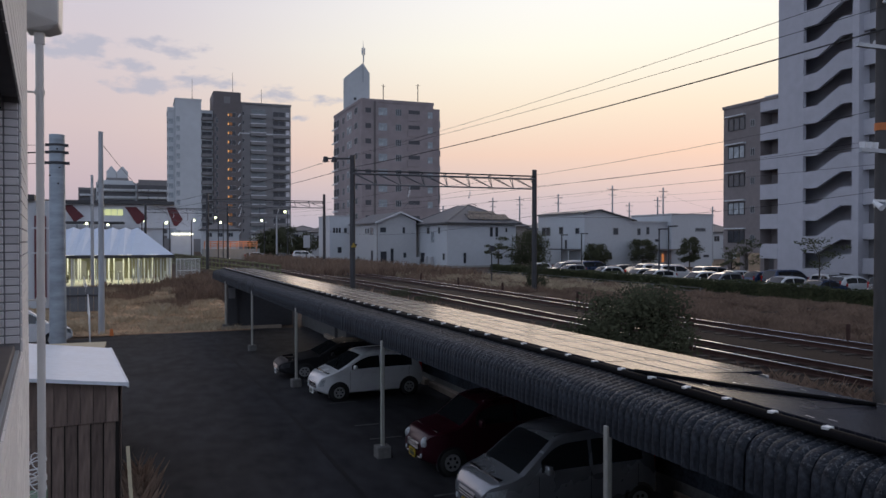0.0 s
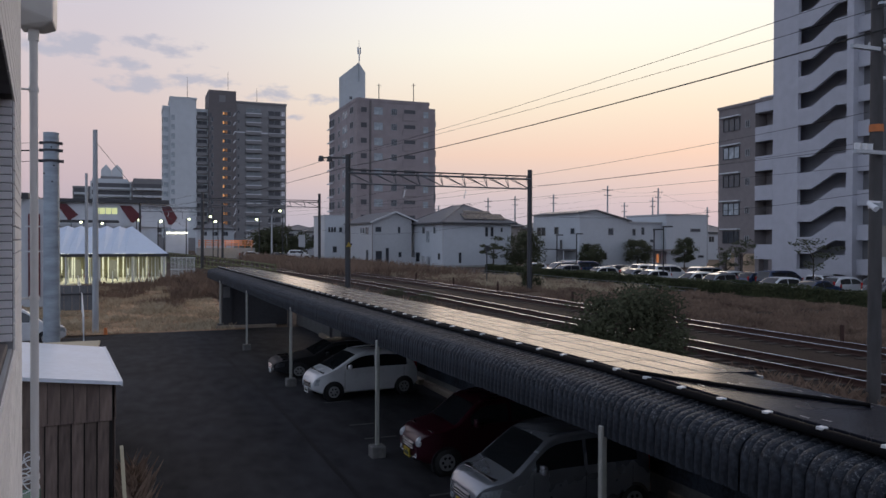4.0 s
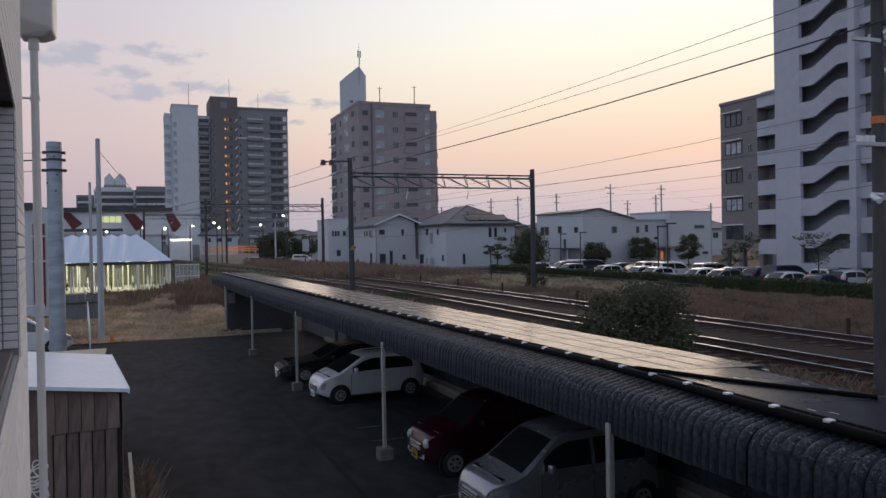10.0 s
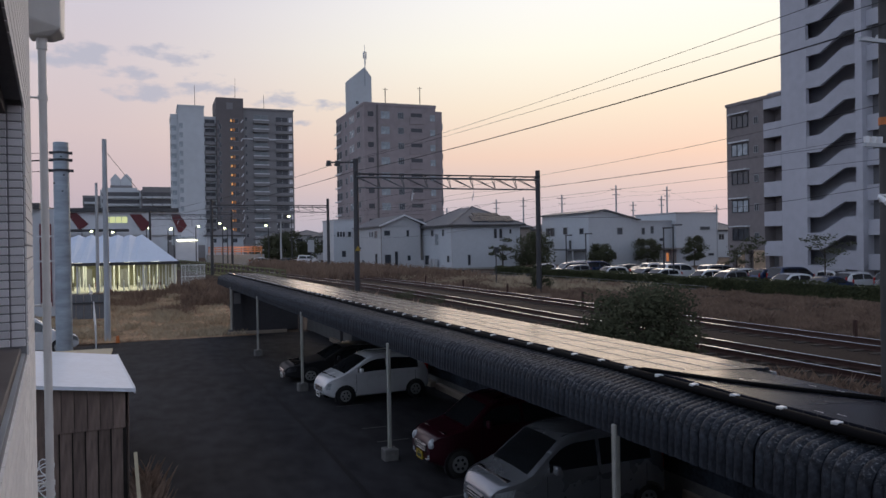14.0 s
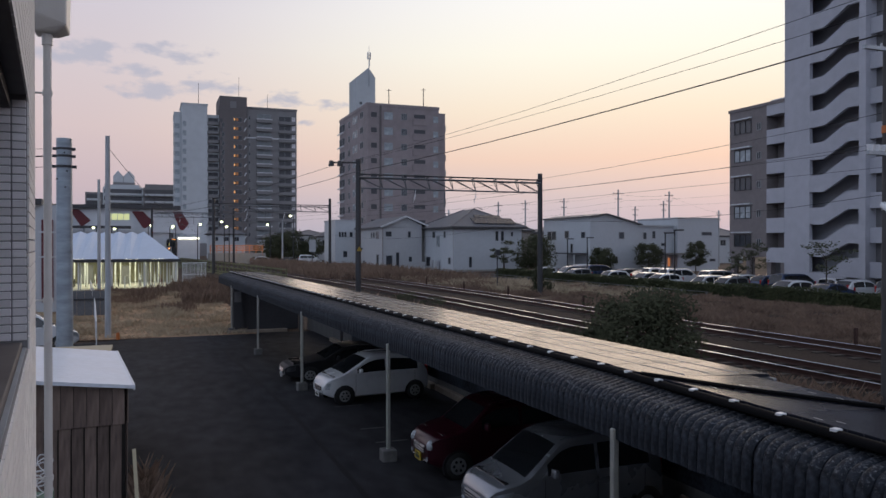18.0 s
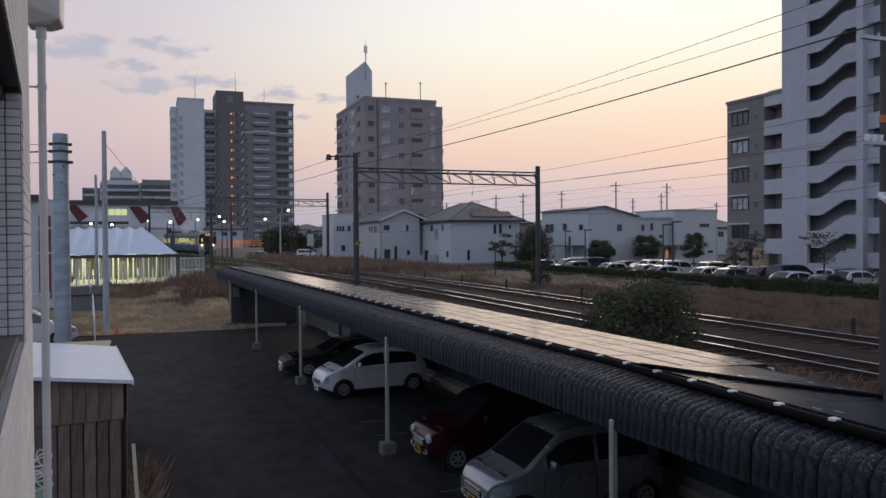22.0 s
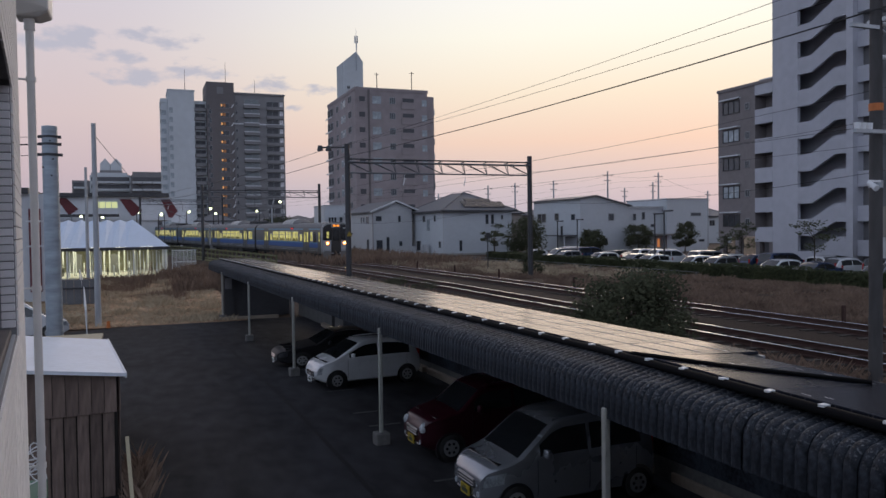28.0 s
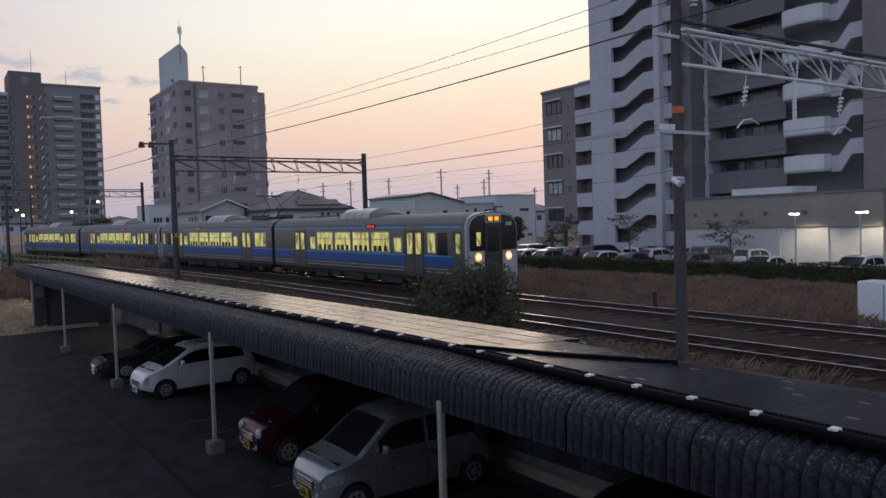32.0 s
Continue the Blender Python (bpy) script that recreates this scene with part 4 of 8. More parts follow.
# Emission that stands in for lamplight falling on a wall.
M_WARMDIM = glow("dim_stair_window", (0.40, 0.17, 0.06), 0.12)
# Pane painted pale: the sky behind an open gap put into its colour.
M_OPENSKY = glass("pale_opening", (0.62, 0.60, 0.62), 0.2)
# Dark tone put on flat panels for the shade inside balcony openings.
M_OPENSHADE = surface("dark_opening", (0.085, 0.087, 0.095), 0.9, vary=0.2, bump=0)
WINS = {}


def window(parent, face, plane, u0, u1, z0, z1, pane=None, frame_mat=None, name="window", label="", bars=1):
    """A window on a wall that faces -x (face 'x', u is y) or -y (face 'y', u is x): frame and pane."""
    pane, frame_mat = pane or M_WINDOW, frame_mat or M_FRAME
    w, h = round(abs(u1 - u0), 3), round(z1 - z0, 3)
    key = (face, w, h, pane.name, frame_mat.name, bars)
    m = pose(plane, (u0 + u1) / 2, (z0 + z1) / 2) if face == "x" else pose((u0 + u1) / 2, plane, (z0 + z1) / 2)

    def slab(bm, a0, a1, b0, b1, d):
        if face == "x":
            box(bm, -d, 0.05, a0, a1, b0, b1)
        else:
            box(bm, a0, a1, -d, 0.05, b0, b1)

    if key in WINS:
        f, g = WINS[key]
        o = again(f, m, parent)
        o.name = name
        again(g, Matrix.Identity(4), o)
        return o
    t = min(0.07, w * 0.08)
    us = [-w / 2, -w / 2 + t]
    for k in range(1, bars + 1):
        c = -w / 2 + w * k / (bars + 1)
        us += [c - t / 2, c + t / 2]
    us += [w / 2 - t, w / 2]
    vs = [-h / 2, -h / 2 + t, h / 2 - t, h / 2]
    bm = bm_new()
    at = {}

    def corner(i, j, d):
        if (i, j, d) not in at:
            at[i, j, d] = bm.verts.new((-d, us[i], vs[j]) if face == "x" else (us[i], -d, vs[j]))
        return at[i, j, d]

    full = lambda i, j: 0 <= i < len(us) - 1 and 0 <= j < 3 and (i % 2 == 0 or j != 1)
    for i in range(len(us) - 1):
        for j in range(3):
            if not full(i, j):
                continue
            for d in (0.07, -0.05):
                bm.faces.new([corner(i, j, d), corner(i + 1, j, d), corner(i + 1, j + 1, d), corner(i, j + 1, d)])
            for di, dj, p, q in ((-1, 0, (i, j), (i, j + 1)), (1, 0, (i + 1, j), (i + 1, j + 1)), (0, -1, (i, j), (i + 1, j)), (0, 1, (i, j + 1), (i + 1, j + 1))):
                if not full(i + di, j + dj):
                    bm.faces.new([corner(*p, 0.07), corner(*q, 0.07), corner(*q, -0.05), corner(*p, -0.05)])
    f = part(name, bm, frame_mat, parent, label, at=m)
    bm = bm_new()
    slab(bm, -w / 2 + t, w / 2 - t, -h / 2 + t, h / 2 - t, 0.02)
    g = part("pane", bm, pane, f)
    WINS[key] = (f, g)
    return f


def slab_part(name, parent, mat, x0, x1, y0, y1, z0, z1, label=""):
    bm = bm_new()
    box(bm, x0, x1, y0, y1, z0, z1)
    return part(name, bm, mat, parent, label)


def repeat(ob, offsets):
    for dx, dy, dz in offsets:
        o = again(ob, Matrix.Translation((dx, dy, dz)) @ ob.matrix_basis)
        for c in ob.children:
            again(c, c.matrix_basis.copy(), o)


def tower_one():
    t = thing("apartment_tower", "tall grey apartment tower with a dark central stair column", "apartment tower")
    Y = 262.0
    slab_part("wall", t, M_T1, 9.5, 17.5, Y, Y + 14, 0.8, 50.0, "pale grey render wall")
    slab_part("wall", t, M_T1, 7.3, 9.5, Y + 1.5, Y + 14, 0.8, 46.3)
    slab_part("wall", t, M_T1, 17.5, 21.3, Y + 1.6, Y + 14, 0.8, 47.3)
    slab_part("wall", t, M_T1C, 21.3, 30.0, Y - 0.8, Y + 14, 0.8, 53.4, "dark brown tiled stair column")
    slab_part("wall", t, M_T1B, 30.0, 46.6, Y + 0.3, Y + 14, 0.8, 49.9, "grey-brown tiled wall")
    slab_part("parapet", t, M_T1B, 29.9, 46.8, Y, Y + 14.2, 49.9, 50.5)
    slab_part("parapet", t, M_T1, 9.3, 17.7, Y - 0.15, Y + 14.1, 50.0, 50.5)
    slab_part("band_course", t, M_PALEPARAPET, 30.0, 46.7, Y + 0.15, Y + 0.4, 40.0, 40.4)
    bm = bm_new()
    box(bm, 24.6, 26.6, Y - 0.92, Y - 0.8, 49.6, 51.8)
    part("roof_sign", bm, M_T1B, t, "plain square emblem")
    up = [(0, 0, -2.99 * k) for k in range(1, 14)]
    # Balcony openings are flat dark panes, their shade put into the colour.
    for u0, u1, z0, z1, pl, pane in ((9.8, 10.9, 42.9, 44.6, Y, M_WINDOWPALE), (25.6, 28.4, 45.0, 46.6, Y - 0.8, M_OPENSHADE), (40.6, 44.7, 46.15, 47.9, Y + 0.3, M_OPENSHADE), (45.0, 46.2, 46.2, 47.9, Y + 0.3, M_OPENSKY), (33.5, 38.0, 46.6, 48.3, Y + 0.3, M_BALCGLASS), (30.6, 31.2, 46.2, 47.4, Y + 0.3, M_WINDOW), (22.0, 22.8, 43.0, 44.6, Y - 0.8, M_WINDOW), (17.8, 21.0, 45.0, 46.3, Y + 1.6, M_OPENSHADE), (7.5, 8.9, 42.3, 43.9, Y + 1.5, M_WINDOWPALE)):
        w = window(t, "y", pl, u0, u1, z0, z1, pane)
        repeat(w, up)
    for u0, u1, z0, z1, y0, y1 in ((33.2, 38.2, 45.35, 46.55, Y - 0.9, Y + 0.3), (40.6, 46.3, 45.1, 46.15, Y - 0.4, Y + 0.3), (17.6, 21.2, 43.9, 44.95, Y + 0.4, Y + 1.6)):
        b = slab_part("balcony", t, M_T1B, u0, u1, y0, y1, z0, z1)
        repeat(b, up)
    s = slab_part("balcony_rail", t, M_PALEPARAPET, 33.1, 38.3, Y - 1.0, Y - 0.9, 46.35, 46.6, "pale balcony edge")
    repeat(s, up)
    o = slab_part("edge_opening", t, M_OPENSHADE, 21.5, 22.2, Y - 0.84, Y - 0.6, 44.6, 45.9, "dark slab standing in for a small shaded opening")
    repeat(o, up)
    bm = bm_new()
    beam(bm, (29.1, Y - 0.9, 45.2), (29.8, Y - 0.9, 46.3), 0.2, 0.3)
    o = part("stair_rail", bm, M_PALEPARAPET, t, "pale sloped stair rail")
    repeat(o, up)
    o = slab_part("end_balcony", t, M_OPENSHADE, 7.26, 7.5, Y + 3.0, Y + 7.0, 43.0, 44.3, "dark slab standing in for a shaded balcony opening")
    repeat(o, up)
    slab_part("parapet", t, M_T1, 7.2, 9.4, Y + 1.3, Y + 14.0, 46.3, 47.6)
    lit = slab_part("stair_lamp", t, M_WARMWIN, 25.8, 26.2, Y - 0.95, Y - 0.87, 45.5, 46.25, "small warm stair lamp")
    repeat(lit, up)
    # Wall patch that glows: the stair lamp's light put in as emission.
    dim = slab_part("stair_window", t, M_WARMDIM, 26.5, 27.2, Y - 0.93, Y - 0.87, 45.35, 46.35, "wall patch glowing in place of the lamp's light")
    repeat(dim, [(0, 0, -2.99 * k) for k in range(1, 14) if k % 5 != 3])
    for x, z in ((15.0, 58.0), (28.0, 61.0), (37.5, 56.0)):
        bm = bm_new()
        rod(bm, (x, Y + 5, 49.5), (x, Y + 5, z), 0.1, 0.05, 6)
        part("antenna", bm, M_DARKSTEEL, t)
    bm = bm_new()
    box(bm, 3, 50, Y - 8, Y - 2, 0.8, 5.0)
    part("entrance_block", bm, M_T1B, t)


def tower_two():
    t = thing("apartment_tower", "mauve-brown tiled apartment tower with a pale peaked penthouse", "apartment tower")
    X0, X1, Y = 39.2, 55.6, 144.0
    slab_part("wall", t, M_T2, X0, X1 - 1.6, Y, Y + 23, 0.8, 31.6, "mauve-brown tiled wall")
    slab_part("wall", t, M_T2, X1 - 1.6, X1, Y + 0.6, Y + 23, 0.8, 30.9)
    slab_part("parapet", t, M_T2, X0 - 0.1, X1 - 1.5, Y - 0.1, Y + 0.3, 31.4, 32.0)
    slab_part("parapet", t, M_T2, X0 - 0.1, X0 + 0.3, Y + 0.3, Y + 23, 31.4, 32.0)
    slab_part("downpipe", t, M_T1C, 41.7, 42.05, Y - 0.15, Y, 1, 31.6)
    up = [(0, 0, -2.98 * k) for k in range(1, 10)]
    # The darkest panes paint the shade of recessed balconies on the flat wall.
    for u0, u1, z0, z1, pane, bars in ((42.6, 44.4, 28.9, 30.4, M_WINDOWPALE, 2), (46.1, 47.3, 29.0, 30.3, M_WINDOW, 2), (48.7, 51.2, 29.4, 30.3, M_OPENSHADE, 0), (52.8, 53.9, 28.8, 30.1, M_WINDOWPALE, 1), (39.9, 41.2, 29.2, 30.3, M_OPENSHADE, 0)):
        w = window(t, "y", Y, u0, u1, z0, z1, pane, M_T2 if pane is M_OPENSHADE else M_FRAME, bars=bars)
        repeat(w, up)
    b = slab_part("balcony", t, M_T2, 48.5, 51.4, Y - 0.15, Y, 28.1, 29.35)
    repeat(b, up)
    for u0, u1, z0, z1, pane in ((146.8, 149.2, 29.5, 30.8, M_OPENSHADE), (151.4, 155.2, 29.2, 30.7, M_WINDOWPALE), (157.5, 159.0, 29.0, 30.4, M_WINDOW), (162.0, 167.0, 29.0, 30.6, M_OPENSHADE)):
        w = window(t, "x", X0, u0, u1, z0, z1, pane)
        repeat(w, up)
    b = slab_part("balcony_rail", t, M_PALEPARAPET, X0 - 0.5, X0 - 0.4, 161.8, 167.2, 28.5, 28.75)
    repeat(b, up)
    for k in range(10):
        if k % 3 != 1:
            slab_part("side_balcony", t, M_T2W if k % 3 == 0 else M_T2, X1 - 0.05, X1 + 0.5, Y + 1.5, Y + 8, 26.2 - 2.98 * k + 1.2, 27.4 - 2.98 * k + 1.2)
    bm = bm_new()
    prism(bm, [(39.25, 31.7), (43.4, 31.7), (43.4, 38.9), (42.0, 40.9), (39.25, 38.6)], "y", 153.0, 158.5)
    p = part("penthouse", bm, M_T2W, t, "pale peaked penthouse")
    for u in (40.0, 41.9):
        window(p, "y", 152.95, u, u + 0.6, 33.2, 33.8, M_WINDOW)
    bm = bm_new()
    rod(bm, (42.0, 152.8, 37.0), (42.0, 152.8, 44.2), 0.12, 0.08, 8)
    rod(bm, (42.0, 152.8, 44.2), (42.0, 152.8, 45.4), 0.05, 0.03, 6)
    for dz, dx in ((43.4, -0.3), (43.4, 0.22), (42.0, 0.0)):
        rod(bm, (42.0 + dx, 152.6, dz - 0.9), (42.0 + dx, 152.6, dz + 0.5), 0.13, n=8)
    part("antenna_mast", bm, M_GALV, t, "steel antenna mast")
    for x, z in ((45.1, 36.0), (52.5, 36.6)):
        bm = bm_new()
        rod(bm, (x, 149, 31.5), (x, 149, z), 0.09, n=6)
        box(bm, x - 0.5, x + 0.5, 148.97, 149.03, z - 0.35, z - 0.28)
        part("antenna", bm, M_DARKSTEEL, t)
    slab_part("roof_unit", t, M_T2, 47, 49, Y + 2, Y + 5, 31.6, 32.3)


def stair_tower():
    """The high block with its open zigzag stair, and the slab with balconies beside it."""
    t = thing("apartment_tower", "high lilac-white apartment block with an open zigzag stair", "apartment tower")
    X, P, TOP = 55.0, 2.87, 46.0
    slab_part("wall", t, M_ST, X, X + 0.35, 52.4, 55.3, 0.9, TOP, "lilac-white rendered wall")
    slab_part("wall", t, M_ST, X, X + 0.35, 46.65, 47.3, 0.9, TOP)
    slab_part("wall", t, M_ST, X + 0.35, X + 14, 55.0, 55.3, 0.9, TOP)
    slab_part("wall", t, M_STIN, X + 2.0, X + 2.2, 46.5, 55.0, 0.9, TOP, "inner wall of the stair with shade in its colour")
    slab_part("wall", t, M_ST, X + 0.35, X + 3.0, 46.65, 46.85, 0.9, TOP)
    b0 = 22.1 - 8 * P
    bm = bm_new()
    band = [(52.4, 1.40), (50.9, 1.36), (48.42, 2.60), (47.3, 2.55), (47.3, P + 1.25), (48.5, P + 1.30), (50.9, P), (52.4, P)]
    prism(bm, band, "x", X + 0.02, X + 0.27)
    first = part("stair_parapet", bm, M_ST, t, "zigzag stair parapet", at=pose(0, 0, b0))
    low = [(52.4, 0.9 - b0), (47.3, 0.9 - b0), (47.3, 1.25), (48.5, 1.30), (50.9, 0.0), (52.4, 0.0)]
    bm = bm_new()
    prism(bm, [(y, z + b0) for y, z in low], "x", X + 0.02, X + 0.27)
    part("stair_parapet", bm, M_ST, t)
    for k in range(1, 16):
        again(first, pose(0, 0, b0 + k * P))
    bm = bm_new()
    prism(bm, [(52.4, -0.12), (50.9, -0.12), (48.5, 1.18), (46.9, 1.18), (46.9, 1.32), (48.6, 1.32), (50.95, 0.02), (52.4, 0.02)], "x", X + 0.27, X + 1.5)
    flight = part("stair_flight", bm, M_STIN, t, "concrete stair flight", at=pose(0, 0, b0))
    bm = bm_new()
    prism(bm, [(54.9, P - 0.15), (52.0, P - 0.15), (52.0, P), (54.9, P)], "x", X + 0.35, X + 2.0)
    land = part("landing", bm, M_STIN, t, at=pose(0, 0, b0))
    for k in range(1, 15):
        for o in (flight, land):
            again(o, pose(0, 0, b0 + k * P))
    # narrow bay beside the stair
    slab_part("wall", t, M_STB, X + 1.2, X + 3.2, 44.2, 46.65, 0.9, TOP)
    bay = slab_part("bay_parapet", t, M_ST, X + 0.5, X + 0.75, 44.9, 46.65, 18.95 - 6 * P, 20.25 - 6 * P, "pale bay parapet")
    repeat(bay, [(0, 0, k * P) for k in range(1, 15)])
    # slab: recessed balconies
    S = 58.0
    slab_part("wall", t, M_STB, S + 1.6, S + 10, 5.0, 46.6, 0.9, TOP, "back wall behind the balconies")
    slab_part("wall", t, M_ST, S - 0.1, S + 1.6, 43.75, 44.05, 5.0, TOP)
    slab_part("wall", t, M_MB, S - 0.3, S + 6, 18.0, 30.0, 0.9, TOP, "taupe end wall")
    for nm, y0, y1, z0, z1, mat, lab in (("balcony_parapet", 44.05, 46.65, 5.95, 7.45, M_ST, "pale balcony parapet"), ("balcony_parapet", 36.3, 43.75, 6.3, 8.1, M_STB, "grey balcony parapet")):
        o = slab_part(nm, t, mat, S - 0.05, S + 0.12, y0, y1, z0, z1, lab)
        f = slab_part("balcony_floor", t, mat, S + 0.12, S + 1.6, y0, y1, z0, z0 + 0.18)
        for q in (o, f):
            repeat(q, [(0, 0, k * P) for k in range(1, 13)])
    w = window(t, "x", S + 1.6, 38.0, 40.5, 8.2, 9.0, M_WINDOW)
    w2 = window(t, "x", S + 1.6, 41.2, 43.2, 8.2, 9.0, M_WINDOW)
    for q in (w, w2):
        repeat(q, [(0, 0, k * P) for k in range(12)])
    # bowed white balconies and the second stair
    out = [(36.3, 0.0), (36.1, -0.75), (35.6, -1.1), (34.4, -1.25), (33.3, -1.1), (32.75, -0.75), (32.6, 0.0)]
    bm = bm_new()
    prism(bm, [(S + d, y) for y, d in out] + [(S + 0.0, 32.7), (S - 0.62, 32.9), (S - 0.95, 33.4), (S - 1.08, 34.4), (S - 0.95, 35.5), (S - 0.62, 36.0), (S + 0.0, 36.2)], "z", 0.0, 1.3)
    bow = part("bowed_balcony", bm, M_PALEPARAPET, t, "white bowed balcony", 30, at=pose(0, 0, 7.55))
    bm = bm_new()
    prism(bm, [(S + d, y) for y, d in out], "z", -0.02, 0.15)
    deck = part("balcony_floor", bm, M_PALEPARAPET, t, at=pose(0, 0, 7.55))
    bm = bm_new()
    prism(bm, [(32.6, 0.0), (31.9, 0.0), (31.0, 1.25), (30.0, 1.25), (30.0, 2.4), (31.1, 2.4), (32.0, 1.25), (32.6, 1.25)], "x", S - 0.05, S + 0.15)
    diag = part("stair_parapet", bm, M_ST, t, at=pose(0, 0, 7.45))
    for k in range(1, 13):
        again(bow, pose(0, 0, 7.55 + k * P))
        again(deck, pose(0, 0, 7.55 + k * P))
        again(diag, pose(0, 0, 7.45 + k * P))
    # lower wing with windows
    M = thing("apartment_block", "six-storey taupe apartment block on open ground floor", "apartment block")
    slab_part("wall", M, M_MB, X, X + 11, 57.5, 62.5, 3.3, 17.9, "taupe tiled wall")
    slab_part("wall", M, M_MB, X + 1.4, X + 11, 55.3, 57.5, 3.3, 17.9)
    slab_part("roof_edge", M, M_MB, X - 0.1, X + 11, 55.3, 62.6, 17.75, 18.05)
    slab_part("roof_rail", M, M_PALEPARAPET, X + 0.5, X + 0.6, 55.4, 57.5, 18.05, 18.3)
    for y in (55.6, 57.3, 60.0, 62.2):
        slab_part("pillar", M, M_MB, X + 0.1, X + 0.7, y - 0.25, y + 0.25, 0.9, 3.3)
    # Dark back wall: shade of the open ground floor painted in.
    slab_part("wall", M, M_DEEPSHADE, X + 6, X + 6.2, 55.3, 62.5, 0.9, 3.3)
    for k in range(5):
        z = 15.45 - k * 2.8
        window(M, "x", X, 59.5, 61.8, z, z + 1.25, M_WINDOWPALE if k % 2 else M_WINDOW, M_DARKSTEEL, bars=2)
        slab_part("window_hood", M, M_PALEPARAPET, X - 0.35, X, 59.4, 62.0, z + 1.38, z + 1.5, "pale window hood")
        window(M, "x", X, 58.2, 58.75, z + 0.1, z + 0.8, M_WINDOW)
        slab_part("balcony_parapet", M, M_ST, X - 0.02, X + 0.15, 55.3, 57.5, z - 1.45, z - 0.05, "pale balcony parapet")
        slab_part("balcony_floor", M, M_STB, X + 0.15, X + 1.4, 55.3, 57.5, z - 1.45, z - 1.3)
    slab_part("balcony_floor", M, M_ST, X - 0.02, X + 1.4, 55.3, 57.5, 16.75, 17.75)
    # the shop in front of the slab
    s = thing("shop", "low beige shop building with a white lower wall", "shop")
    M_SHOP = surface("beige_panel", (0.25, 0.225, 0.205), 0.8, vary=0.12, big=0.3, small=2.0, bump=0.03)
    M_SHOPW = surface("white_shop_wall", (0.50, 0.50, 0.50), 0.8, vary=0.12, big=0.3, small=2.0, bump=0.03)
    slab_part("upper_wall", s, M_SHOP, 50.0, 57.5, 24.8, 40.5, 3.4, 5.65, "beige upper wall")
    slab_part("lower_wall", s, M_SHOPW, 50.15, 57.5, 24.9, 40.4, 0.4, 3.4, "white lower wall")
    slab_part("roof_edge", s, M_STB, 49.9, 57.55, 24.7, 40.6, 5.65, 5.8)
    slab_part("roof_box", s, M_PALEPARAPET, 51.0, 54.0, 31.5, 36.5, 5.8, 6.3)
    for y in (28.5, 32.0, 36.0):
        slab_part("pilaster", s, M_SHOPW, 50.0, 50.15, y - 0.1, y + 0.1, 0.4, 3.4)
    for y in (39.1, 37.2, 35.0, 33.0, 30.0):
        slab_part("vent", s, M_DEEPSHADE, 49.94, 50.0, y - 0.15, y + 0.15, 4.25, 4.55, "small square vent")


tower_one()
tower_two()
stair_tower()


def flat_block(label, x0, x1, y0, y1, z1, mat, floors, roof_bits=()):
    b = thing("apartment_block", label, "apartment block")
    slab_part("wall", b, mat, x0, x1, y0, y1, 0.8, z1)
    for k in range(floors):
        z = z1 - 2.4 - 2.9 * k
        slab_part("window_strip", b, M_DEEPSHADE, x0 + 0.5, x1 - 0.5, y0 - 0.05, y0 + 0.2, z, z + 1.6)
        n = int((x1 - x0) / 4)
        for i in range(n):
            a = x0 + 0.5 + i * (x1 - x0 - 1.0) / n
            slab_part("balcony", b, M_T1, a + 0.1, a + (x1 - x0 - 1.0) / n - 0.1, y0 - 1.2, y0, z - 0.9, z - 0.1, "pale balcony front")
    for a in roof_bits:
        slab_part("roof_block", b, mat, *a)
    return b


flat_block("distant grey apartment block with balcony strips", -17.5, -2.7, 330, 344, 27.4, M_T1, 7, ((-17.0, -4.0, 331, 342, 27.4, 28.4),))
flat_block("distant grey apartment block with a pale roof edge", -2.6, 9.6, 326, 340, 27.2, M_T1B, 7, ((-2.0, 9.0, 327, 338, 27.2, 28.6),))
flat_block("low distant block beside the apartment blocks", -23.8, -17.7, 330, 344, 25.2, M_T1B, 6)
b = thing("apartment_block", "distant block with twin peaked roof turrets", "apartment block")
slab_part("wall", b, M_T1B, -14.5, -6.0, 346, 356, 0.8, 30.5)
for x0, x1 in ((-14.4, -10.6), (-10.4, -6.2)):
    bm = bm_new()
    prism(bm, [(x0, 30.5), (x1, 30.5), (x1, 33.2), ((x0 + x1) / 2, 35.5), (x0, 33.2)], "y", 347, 353)
    part("turret", bm, M_T1, b, "peaked roof turret")

# ---- houses across the line ----
M_WHITEWALL = surface("white_siding", (0.50, 0.525, 0.555), 0.8, vary=0.06, big=0.3, small=2.5, bump=0.05, bump_scale=8)
M_GREYWALL = surface("pale_grey_siding", (0.45, 0.455, 0.47), 0.8, vary=0.07, big=0.3, small=2.5, bump=0.05, bump_scale=8)
M_TAUPEWALL = surface("taupe_siding", (0.26, 0.24, 0.23), 0.8, vary=0.08, big=0.3, small=2.5, bump=0.05, bump_scale=8)
M_SLATE = surface("slate_roof", (0.13, 0.13, 0.14), 0.65, vary=0.2, big=0.5, small=5.0, bump=0.15, bump_scale=12)
M_EAVE = surface("dark_eave", (0.06, 0.06, 0.065), 0.7, vary=0.15, bump=0)
M_WARMDOOR = glow("lit_doorway", (1.0, 0.35, 0.12), 0.35)


